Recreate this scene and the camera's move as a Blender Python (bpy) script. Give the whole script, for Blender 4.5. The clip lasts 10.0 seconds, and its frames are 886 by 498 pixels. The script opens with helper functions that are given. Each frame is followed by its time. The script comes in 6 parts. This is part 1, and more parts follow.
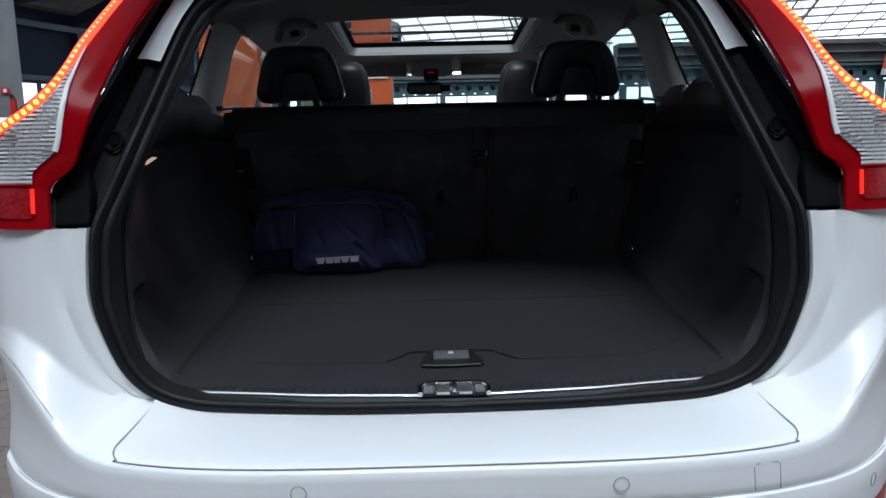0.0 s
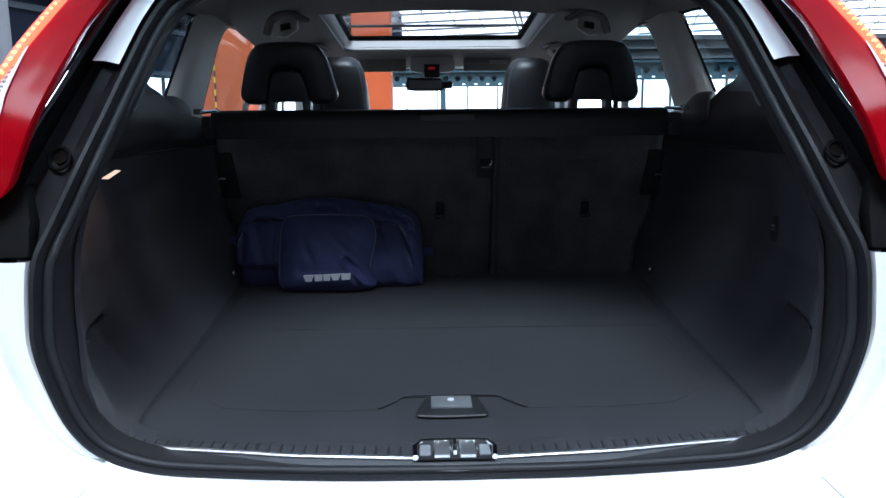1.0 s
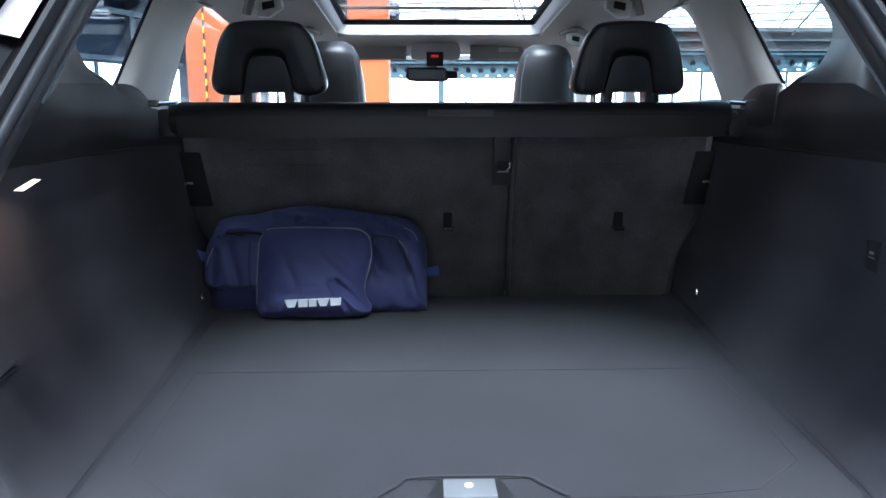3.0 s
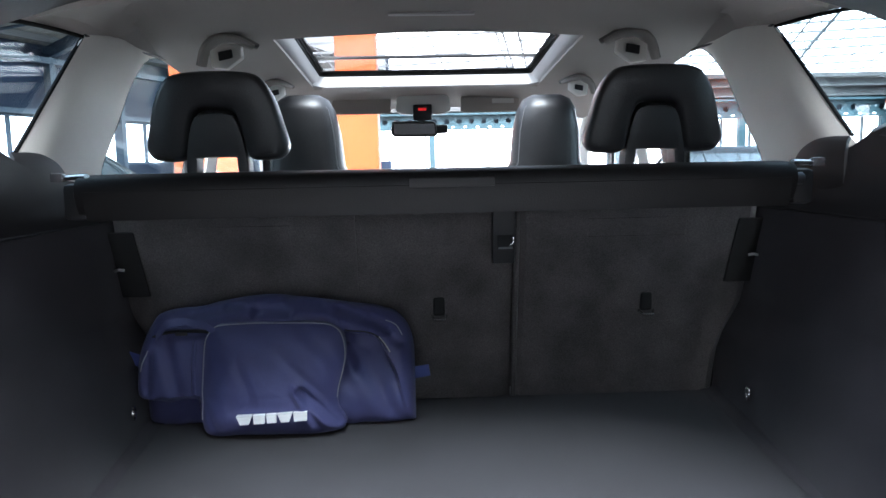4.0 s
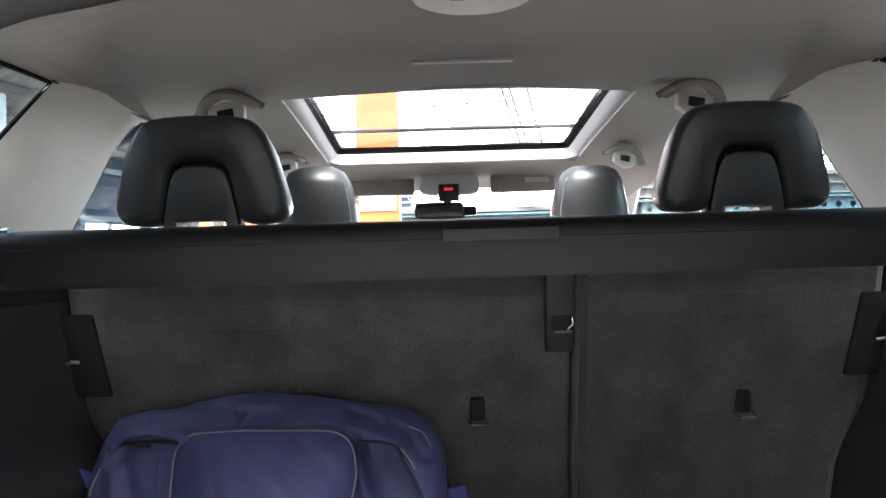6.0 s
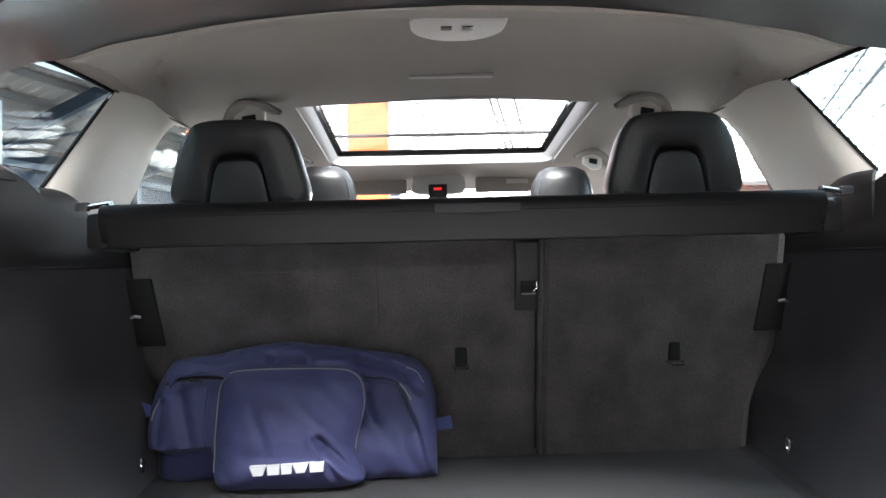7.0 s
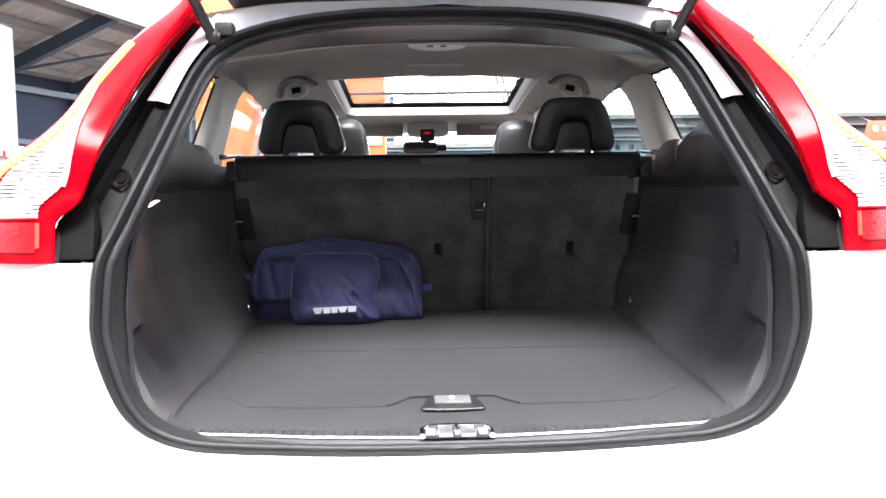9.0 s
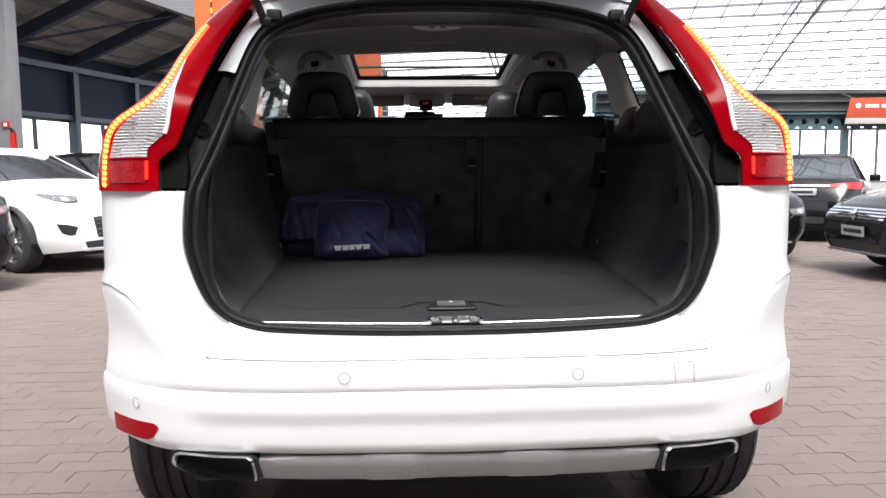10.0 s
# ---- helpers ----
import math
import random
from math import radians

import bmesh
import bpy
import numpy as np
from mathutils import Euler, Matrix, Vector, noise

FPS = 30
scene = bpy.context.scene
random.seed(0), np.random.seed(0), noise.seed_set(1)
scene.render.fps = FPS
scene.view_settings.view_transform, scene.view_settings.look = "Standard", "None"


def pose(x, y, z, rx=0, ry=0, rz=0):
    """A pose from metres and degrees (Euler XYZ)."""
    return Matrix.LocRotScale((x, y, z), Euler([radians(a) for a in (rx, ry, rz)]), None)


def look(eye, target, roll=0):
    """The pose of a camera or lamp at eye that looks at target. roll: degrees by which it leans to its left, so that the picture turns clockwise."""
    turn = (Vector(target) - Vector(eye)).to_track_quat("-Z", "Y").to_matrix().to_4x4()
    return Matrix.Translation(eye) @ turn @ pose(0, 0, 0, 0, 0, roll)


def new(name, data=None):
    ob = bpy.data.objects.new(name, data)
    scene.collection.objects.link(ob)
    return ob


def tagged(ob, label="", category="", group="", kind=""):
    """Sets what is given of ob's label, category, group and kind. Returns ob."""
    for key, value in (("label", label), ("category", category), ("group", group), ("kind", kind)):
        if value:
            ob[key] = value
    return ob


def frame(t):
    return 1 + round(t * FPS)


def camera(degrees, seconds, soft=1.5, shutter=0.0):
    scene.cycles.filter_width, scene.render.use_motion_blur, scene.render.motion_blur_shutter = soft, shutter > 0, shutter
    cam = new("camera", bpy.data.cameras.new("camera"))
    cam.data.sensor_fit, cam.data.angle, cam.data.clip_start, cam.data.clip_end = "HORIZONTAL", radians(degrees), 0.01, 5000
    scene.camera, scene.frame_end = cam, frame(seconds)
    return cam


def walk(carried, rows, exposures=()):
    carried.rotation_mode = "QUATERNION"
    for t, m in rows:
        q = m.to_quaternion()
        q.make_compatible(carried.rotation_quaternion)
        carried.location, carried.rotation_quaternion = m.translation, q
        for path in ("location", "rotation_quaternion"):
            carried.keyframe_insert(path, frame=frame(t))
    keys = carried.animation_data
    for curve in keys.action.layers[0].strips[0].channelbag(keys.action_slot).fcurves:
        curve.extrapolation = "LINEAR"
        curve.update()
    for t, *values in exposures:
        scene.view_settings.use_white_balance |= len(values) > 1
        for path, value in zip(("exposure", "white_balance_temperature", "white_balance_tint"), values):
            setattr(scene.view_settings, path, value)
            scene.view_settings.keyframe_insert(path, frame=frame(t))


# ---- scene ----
from mathutils.bvhtree import BVHTree

cam = camera(61.6, 10.0)
PATH = [
    (0, (-0.037, -1.423, 1.237), (-0.005, 0.552, 0.925), -1.3),
    (0.5, (-0.032, -1.279, 1.271), (0.016, 0.696, 0.965), -0.9),
    (1, (-0.038, -1.216, 1.287), (-0.001, 0.754, 0.946), -0.5),
    (1.5, (-0.034, -1.153, 1.292), (0.003, 0.816, 0.942), -0.3),
    (2, (-0.041, -1.061, 1.295), (-0.011, 0.904, 0.924), -0.3),
    (2.2, (-0.05, -1.016, 1.295), (-0.024, 0.947, 0.914), -0.1),
    (3.3, (-0.062, -0.783, 1.295), (-0.003, 1.188, 0.964), -0.3),
    (3.5, (-0.057, -0.704, 1.299), (0.007, 1.272, 0.999), -0.6),
    (4, (-0.044, -0.525, 1.324), (0.022, 1.461, 1.093), -1.2),
    (4.5, (-0.049, -0.388, 1.324), (-0.011, 1.604, 1.158), -1.3),
    (5, (-0.053, -0.267, 1.298), (-0.032, 1.731, 1.209), -1.6),
    (5.5, (-0.056, -0.203, 1.281), (-0.042, 1.797, 1.271), -1.6),
    (5.7, (-0.059, -0.198, 1.275), (-0.047, 1.802, 1.291), -1.7),
    (6.8, (-0.068, -0.427, 1.206), (-0.027, 1.571, 1.279), -1.4),
    (7, (-0.071, -0.508, 1.194), (-0.023, 1.49, 1.262), -1.4),
    (7.5, (-0.075, -0.721, 1.17), (-0.018, 1.278, 1.227), -1.1),
    (8, (-0.071, -0.937, 1.154), (-0.003, 1.062, 1.154), -1.1),
    (8.5, (-0.057, -1.181, 1.168), (-0.004, 0.817, 1.081), -1.1),
    (9, (-0.064, -1.431, 1.184), (-0.001, 0.564, 1.054), -0.8),
    (9.5, (-0.093, -1.701, 1.154), (-0.009, 0.292, 1.009), -0.6),
    (10, (-0.105, -1.905, 1.112), (-0.022, 0.083, 0.918), -0.5),
]
EXPOSURES = [(0.0, 0.55, 5500, 4), (0.5, 0.80, 5350, 6), (1.0, 1.65, 5150, 6), (2.0, 2.9, 5050, 7), (3.5, 3.28, 5400, 7), (4.5, 3.9, 5850, 9), (5.0, 4.1, 6000, 9), (5.5, 4.12, 6150, 9), (7.0, 4.2, 6300, 9), (7.5, 4.2, 6300, 9), (8.5, 4.38, 6350, 13), (9.0, 3.72, 6350, 14), (9.5, 2.55, 6350, 12), (10.0, 1.82, 6400, 11)]
walk(cam, [(t, look(eye, target, roll)) for t, eye, target, roll in PATH], EXPOSURES)

# ---- world, sun ----
world = bpy.data.worlds.new("overcast_sky")
scene.world = world
world.use_nodes = True
_n, _l = world.node_tree.nodes, world.node_tree.links
_n.clear()
_sky = _n.new("ShaderNodeTexSky")
_sky.sky_type, _sky.sun_disc = "NISHITA", False
_sky.sun_elevation, _sky.sun_rotation = radians(60.2), radians(178)
_sky.air_density, _sky.dust_density, _sky.ozone_density = 1.0, 4.0, 1.0
_hs = _n.new("ShaderNodeHueSaturation")
_hs.inputs["Saturation"].default_value = 0.3
_bg = _n.new("ShaderNodeBackground")
_bg.inputs["Strength"].default_value = 0.15
_out = _n.new("ShaderNodeOutputWorld")
_l.new(_sky.outputs[0], _hs.inputs["Color"])
_l.new(_hs.outputs[0], _bg.inputs["Color"])
_l.new(_bg.outputs[0], _out.inputs[0])
_sun = new("sun", bpy.data.lights.new("sun", "SUN"))
_sun.data.energy, _sun.data.angle, _sun.data.color = 1.5, radians(25), (1.0, 0.96, 0.9)
_sun.matrix_world = look((0.3, -8, 14), (0, 0, 0))

# the small lit lamp in the boot's side lining
_boot = bpy.data.lights.new("boot_lamp_light", "AREA")
_boot.energy, _boot.size, _boot.color = 0.022, 0.02, (1.0, 0.60, 0.38)
_lamp = new("boot_lamp_light", _boot)
_lamp.matrix_basis = look((-.652, .270, 1.172), (-.668, .22, 1.0))


# ---- materials ----
MATS = {}


def mat(name, color, rough=0.5, metal=0.0, grain=0.0, scale=60.0, bump=0.0, stain=0.0, stain_scale=3.0, coat=0.0,
        emit=0.0, piece=0.0, spec=0.5, sheen=0.0):
    """A surface with fine grain, broad stains, relief and, for pieces, a tone of their own."""
    if name in MATS:
        return MATS[name]
    m = bpy.data.materials.new(name)
    m.use_nodes = True
    n, l = m.node_tree.nodes, m.node_tree.links
    b = n["Principled BSDF"]
    b.inputs["Roughness"].default_value = rough
    b.inputs["Metallic"].default_value = metal
    b.inputs["Specular IOR Level"].default_value = spec
    b.inputs["Coat Weight"].default_value = coat
    b.inputs["Coat Roughness"].default_value = 0.04
    b.inputs["Sheen Weight"].default_value = sheen
    c = (*color, 1.0)
    b.inputs["Base Color"].default_value = c
    if emit:
        b.inputs["Emission Color"].default_value = c
        b.inputs["Emission Strength"].default_value = emit
    if grain or stain or bump or piece:
        co = n.new("ShaderNodeTexCoord")
        fine = n.new("ShaderNodeTexNoise")
        fine.inputs["Scale"].default_value, fine.inputs["Detail"].default_value = scale, 4.0
        broad = n.new("ShaderNodeTexNoise")
        broad.inputs["Scale"].default_value, broad.inputs["Detail"].default_value = stain_scale, 5.0
        l.new(co.outputs["Object"], fine.inputs["Vector"])
        l.new(co.outputs["Object"], broad.inputs["Vector"])

        def scaled(socket, amount):
            k = n.new("ShaderNodeMapRange")
            k.inputs["From Min"].default_value, k.inputs["From Max"].default_value = 0.25, 0.75
            k.inputs["To Min"].default_value, k.inputs["To Max"].default_value = 1 - amount, 1 + amount
            l.new(socket, k.inputs["Value"])
            return k.outputs[0]
        value = scaled(fine.outputs["Fac"], grain)
        parts = [scaled(broad.outputs["Fac"], stain)]
        if piece:
            info = n.new("ShaderNodeObjectInfo")
            geo = n.new("ShaderNodeNewGeometry")
            both = n.new("ShaderNodeMath")
            both.operation = "ADD"
            l.new(info.outputs["Random"], both.inputs[0])
            l.new(geo.outputs["Random Per Island"], both.inputs[1])
            half = n.new("ShaderNodeMath")
            half.operation = "FRACT"
            l.new(both.outputs[0], half.inputs[0])
            k = n.new("ShaderNodeMapRange")
            k.inputs["To Min"].default_value, k.inputs["To Max"].default_value = 1 - piece, 1 + piece
            l.new(half.outputs[0], k.inputs["Value"])
            parts.append(k.outputs[0])
        for p in parts:
            mul = n.new("ShaderNodeMath")
            mul.operation = "MULTIPLY"
            l.new(value, mul.inputs[0])
            l.new(p, mul.inputs[1])
            value = mul.outputs[0]
        tint = n.new("ShaderNodeVectorMath")
        tint.operation = "SCALE"
        tint.inputs[0].default_value = color
        l.new(value, tint.inputs["Scale"])
        l.new(tint.outputs[0], b.inputs["Base Color"])
        rr = n.new("ShaderNodeMapRange")
        rr.inputs["To Min"].default_value, rr.inputs["To Max"].default_value = max(rough - 0.08, 0.02), min(rough + 0.08, 1)
        l.new(broad.outputs["Fac"], rr.inputs["Value"])
        l.new(rr.outputs[0], b.inputs["Roughness"])
        if bump:
            bp = n.new("ShaderNodeBump")
            bp.inputs["Strength"].default_value, bp.inputs["Distance"].default_value = bump, 0.002
            l.new(fine.outputs["Fac"], bp.inputs["Height"])
            l.new(bp.outputs[0], b.inputs["Normal"])
    MATS[name] = m
    return m


def glass(name, color, rough=0.0, tint=0.9, gloss=0.28):
    """Thin window glass: clear, lightly tinted, with its mirror-like gloss."""
    if name in MATS:
        return MATS[name]
    m = bpy.data.materials.new(name)
    m.use_nodes = True
    n, l = m.node_tree.nodes, m.node_tree.links
    n.clear()
    t, g, mix, f, o = (n.new("ShaderNodeBsdfTransparent"), n.new("ShaderNodeBsdfGlossy"), n.new("ShaderNodeMixShader"),
                       n.new("ShaderNodeLayerWeight"), n.new("ShaderNodeOutputMaterial"))
    steep, share = n.new("ShaderNodeMath"), n.new("ShaderNodeMapRange")
    steep.operation = "POWER"
    steep.inputs[1].default_value = 4.0
    t.inputs["Color"].default_value = (*[c * tint for c in color], 1)
    g.inputs["Roughness"].default_value = rough
    share.inputs["To Min"].default_value, share.inputs["To Max"].default_value = 0.03, gloss
    f.inputs["Blend"].default_value = 0.5
    l.new(f.outputs["Facing"], steep.inputs[0])
    l.new(steep.outputs[0], share.inputs["Value"])
    l.new(share.outputs[0], mix.inputs[0])
    l.new(t.outputs[0], mix.inputs[1])
    l.new(g.outputs[0], mix.inputs[2])
    l.new(mix.outputs[0], o.inputs[0])
    MATS[name] = m
    return m


WHITE = mat("white_car_paint", (0.85, 0.86, 0.87), 0.30, coat=0.4, stain=0.004, stain_scale=0.6)
TRIM = mat("black_plastic_trim", (0.020, 0.0195, 0.0205), 0.48, spec=0.42, grain=0.15, scale=500, bump=0.15, stain=0.1)
RUBBER = mat("black_rubber", (0.016, 0.016, 0.0175), 0.5, grain=0.1, scale=200, stain=0.15, stain_scale=6, spec=0.2)
CARPET = mat("charcoal_carpet", (0.0192, 0.0175, 0.0220), 0.95, grain=0.35, scale=700, bump=0.5, stain=0.34, stain_scale=7, spec=0.2, sheen=0.15)
FLOORCARPET = mat("grey_boot_carpet", (0.0130, 0.0126, 0.0156), 0.95, grain=0.30, scale=700, bump=0.5, stain=0.26, stain_scale=6, spec=0.2, sheen=0.2)
SEATCARPET = mat("seatback_felt", (0.090, 0.083, 0.082), 0.95, grain=0.4, scale=420, bump=0.6, stain=0.36, stain_scale=11, spec=0.2, sheen=0.2)
LEATHER = mat("black_leather", (0.029, 0.029, 0.030), 0.34, spec=0.48, grain=0.2, scale=400, bump=0.25, stain=0.15, stain_scale=8)
LINER = mat("grey_headliner_fabric", (0.37, 0.345, 0.318), 0.95, grain=0.08, scale=800, bump=0.25, stain=0.05, stain_scale=3, spec=0.15)
PILLAR = mat("grey_pillar_trim", (0.78, 0.755, 0.70), 0.7, grain=0.05, scale=600, bump=0.15, stain=0.04)
CHROME = mat("polished_metal", (0.75, 0.75, 0.76), 0.16, metal=1.0, stain=0.08, stain_scale=20)
STEEL = mat("brushed_steel", (0.62, 0.62, 0.63), 0.32, metal=1.0, grain=0.1, scale=150, stain=0.1, stain_scale=15)
SILVER = mat("silver_paint", (0.22, 0.214, 0.212), 0.42, metal=0.3, grain=0.05, scale=300, stain=0.06)
TYRE = mat("tyre_rubber", (0.028, 0.028, 0.028), 0.8, grain=0.25, scale=120, bump=0.4, stain=0.2)
LAMPRED = mat("red_lamp_plastic", (0.22, 0.0006, 0.004), 0.16, stain=0.12, stain_scale=12, emit=0.09, spec=0.06)
LAMPDARK = mat("dark_red_reflector", (0.26, 0.004, 0.008), 0.16, grain=0.35, scale=160, bump=0.5, stain=0.3, stain_scale=40, spec=0.4)


def ribbed_lens():
    """Clear lamp window: fine prism ribs, pale and dark in turn."""
    m = mat("clear_ribbed_lens", (0.6, 0.6, 0.6), 0.3, coat=0.1, spec=0.3)
    n, l = m.node_tree.nodes, m.node_tree.links
    co, wave, ramp = n.new("ShaderNodeTexCoord"), n.new("ShaderNodeTexWave"), n.new("ShaderNodeValToRGB")
    wave.bands_direction = "Z"
    wave.inputs["Scale"].default_value, wave.inputs["Distortion"].default_value = 44.0, 3.0
    wave.inputs["Detail"].default_value, wave.inputs["Detail Scale"].default_value = 1.0, 14.0
    ramp.color_ramp.elements[0].position, ramp.color_ramp.elements[1].position = 0.18, 0.42
    ramp.color_ramp.elements[0].color, ramp.color_ramp.elements[1].color = (0.085, 0.08, 0.082, 1), (0.52, 0.515, 0.52, 1)
    l.new(co.outputs["Object"], wave.inputs["Vector"])
    l.new(wave.outputs["Fac"], ramp.inputs["Fac"])
    l.new(ramp.outputs[0], n["Principled BSDF"].inputs["Base Color"])
    return m


RIBBED = ribbed_lens()
LED = mat("lit_led", (1.0, 0.13, 0.012), 0.4, emit=7.0)
BAGBLUE = mat("navy_nylon", (0.058, 0.061, 0.162), 0.5, grain=0.18, scale=900, bump=0.3, stain=0.10, stain_scale=9, sheen=0.06)
PIPING = mat("pale_piping", (0.30, 0.30, 0.32), 0.6)
PRINT = mat("white_print", (0.8, 0.8, 0.82), 0.6)
DARKGLASS = mat("dark_car_glass", (0.035, 0.040, 0.044), 0.05, stain=0.3, coat=0.5)
GLASS = glass("clear_window_glass", (0.97, 0.985, 0.98), tint=1.0)
TINT = glass("tinted_window_glass", (0.68, 0.76, 0.78), tint=1.0, gloss=0.12)
SUNGLASS = glass("sunroof_glass", (0.78, 0.79, 0.79), tint=1.0, gloss=0.12)
ORANGE = mat("orange_column_paint", (0.46, 0.078, 0.011), 0.6, grain=0.03, scale=80, stain=0.08, stain_scale=1.5)
STEELBLUE = mat("light_blue_steel_paint", (0.040, 0.078, 0.094), 0.5, grain=0.05, scale=60, stain=0.15, stain_scale=2)
DARKBLUE = mat("dark_blue_steel_paint", (0.035, 0.055, 0.085), 0.5, grain=0.06, scale=60, stain=0.15, stain_scale=2)
WALLBLUE = mat("blue_grey_wall_panel", (0.022, 0.030, 0.052), 0.7, spec=0.12, grain=0.06, scale=40, stain=0.12, stain_scale=1)
CORRUGATED = mat("grey_roof_sheet", (0.33, 0.325, 0.31), 0.6, grain=0.06, scale=40, stain=0.15, stain_scale=0.8)
GREYSTEEL = mat("grey_steel_paint", (0.16, 0.16, 0.165), 0.5, grain=0.06, scale=60, stain=0.12, stain_scale=2)
PAVER = mat("brown_paver", (0.148, 0.119, 0.106), 0.75, grain=0.15, scale=220, bump=0.3, stain=0.14, stain_scale=1.5, piece=0.05)
JOINT = mat("paver_joint_sand", (0.120, 0.098, 0.087), 0.95, grain=0.2, scale=200, bump=0.4, stain=0.1)
CONCRETE = mat("plain_wall_plaster", (0.50, 0.49, 0.47), 0.85, grain=0.05, scale=30, stain=0.08, stain_scale=0.7)


# ---- mesh helpers ----
def mesh_of(bm, name, material, smooth=True):
    bmesh.ops.recalc_face_normals(bm, faces=bm.faces)
    me = bpy.data.meshes.new(name)
    bm.to_mesh(me)
    bm.free()
    me.materials.append(material)
    if smooth:
        me.shade_smooth()
        me.set_sharp_from_angle(angle=radians(38))
    return me


def thing(name, at, label, category, group="", kind=""):
    ob = new(name)
    ob.empty_display_size = 0.2
    ob.matrix_basis = Matrix.Translation(at)
    return tagged(ob, label, category, group, kind)


def part(name, bm, material, parent=None, label="", smooth=True):
    """Links a bmesh as one mesh object under a thing (an Empty) or under a part. The mesh is laid out in the world's metres."""
    ob = new(name, mesh_of(bm, name, material, smooth))
    if parent is not None:
        ob.parent = parent
        if parent.type == "EMPTY":
            ob.matrix_parent_inverse = parent.matrix_basis.inverted()
    return tagged(ob, label)


def solo(name, bm, material, label, category="", group="", kind="", smooth=True):
    return tagged(part(name, bm, material, None, "", smooth), label, category, group, kind)


def box(x0, x1, y0, y1, z0, z1, bevel=0.0, bm=None, segments=2, m=None):
    own = bmesh.new()
    bmesh.ops.create_cube(own, size=1.0)
    for v in own.verts:
        v.co = Vector((x0 + (v.co.x + 0.5) * (x1 - x0), y0 + (v.co.y + 0.5) * (y1 - y0), z0 + (v.co.z + 0.5) * (z1 - z0)))
    if bevel:
        bmesh.ops.bevel(own, geom=own.edges[:], offset=bevel, segments=segments, affect="EDGES", profile=0.6)
    if m is not None:
        bmesh.ops.transform(own, matrix=m, verts=own.verts)
    return add(bm, own)


def add(bm, own):
    if bm is None:
        return own
    tmp = bpy.data.meshes.new("tmp")
    own.to_mesh(tmp)
    own.free()
    bm.from_mesh(tmp)
    bpy.data.meshes.remove(tmp)
    return bm


def curve(points, steps=6, closed=False):
    """Catmull-Rom through the points."""
    p = [Vector(a) for a in points]
    n = len(p)
    out = []
    for i in range(n if closed else n - 1):
        a, b, c, d = ((p[(i + k) % n] if closed else p[min(max(i + k, 0), n - 1)]) for k in (-1, 0, 1, 2))
        for s in range(steps):
            t = s / steps
            out.append(0.5 * (2 * b + (c - a) * t + (2 * a - 5 * b + 4 * c - d) * t * t + (3 * b - a - 3 * c + d) * t ** 3))
    if not closed:
        out.append(p[-1])
    return out


def tube(path, r, sides=8, closed=False, bm=None, flat=1.0):
    """A tube along a path; r is a number or one radius a point."""
    bm = bm or bmesh.new()
    path = [Vector(p) for p in path]
    n = len(path)
    up, rings, last = Vector((0.03, 0.05, 1)), [], None
    for i, p in enumerate(path):
        a = path[(i - 1) % n] if (closed or i) else path[0]
        b = path[(i + 1) % n] if (closed or i < n - 1) else path[-1]
        d = (b - a).normalized()
        s = d.cross(up)
        if s.length < 0.35:
            s = last - d * last.dot(d) if last is not None else d.cross(Vector((0, 1, 0.02)))
        s.normalize()
        if last is not None and s.dot(last) < 0:
            s = -s
        last = s
        u = s.cross(d).normalized()
        rad = r[i] if isinstance(r, (list, tuple)) else r
        rings.append([bm.verts.new(p + (s * math.cos(2 * math.pi * k / sides) + u * flat * math.sin(2 * math.pi * k / sides)) * rad)
                      for k in range(sides)])
    for i in range(n if closed else n - 1):
        A, B = rings[i], rings[(i + 1) % n]
        o = min(range(sides), key=lambda k: (A[0].co - B[k].co).length) if i == n - 1 else 0
        for k in range(sides):
            bm.faces.new((A[k], A[(k + 1) % sides], B[(k + 1 + o) % sides], B[(k + o) % sides]))
    if not closed:
        bm.faces.new(rings[0][::-1])
        bm.faces.new(rings[-1])
    return bm


def loft(rows, bm=None, closed=False, skip=None):
    """A sheet through rows of points, all of one length."""
    bm = bm or bmesh.new()
    grid = [[bm.verts.new(p) for p in row] for row in rows]
    for i in range(len(grid) - 1):
        A, B = grid[i], grid[i + 1]
        for k in range(len(A) if closed else len(A) - 1):
            if skip and skip(i, k):
                continue
            q = (A[k], A[(k + 1) % len(A)], B[(k + 1) % len(A)], B[k])
            if len({tuple(v.co.to_tuple(5)) for v in q}) >= 3:
                bm.faces.new(q)
    return bm


def shell(bm, thick):
    """Gives a sheet a thickness (outwards along its normals when thick is above nought)."""
    bmesh.ops.remove_doubles(bm, verts=bm.verts, dist=0.0005)
    bmesh.ops.recalc_face_normals(bm, faces=bm.faces)
    bmesh.ops.solidify(bm, geom=bm.faces[:], thickness=thick)
    return bm


def plate(outline, way, thick, bm=None, bevel=0.0):
    """A flat plate: an outline of points, pushed along a way."""
    own = bmesh.new()
    w = Vector(way).normalized() * thick
    A = [own.verts.new(Vector(p)) for p in outline]
    B = [own.verts.new(Vector(p) + w) for p in outline]
    own.faces.new(A)
    own.faces.new(B[::-1])
    n = len(A)
    for i in range(n):
        own.faces.new((A[i], B[i], B[(i + 1) % n], A[(i + 1) % n]))
    if bevel:
        bmesh.ops.recalc_face_normals(own, faces=own.faces)
        bmesh.ops.bevel(own, geom=own.edges[:], offset=bevel, segments=2, affect="EDGES", profile=0.6)
    return add(bm, own)


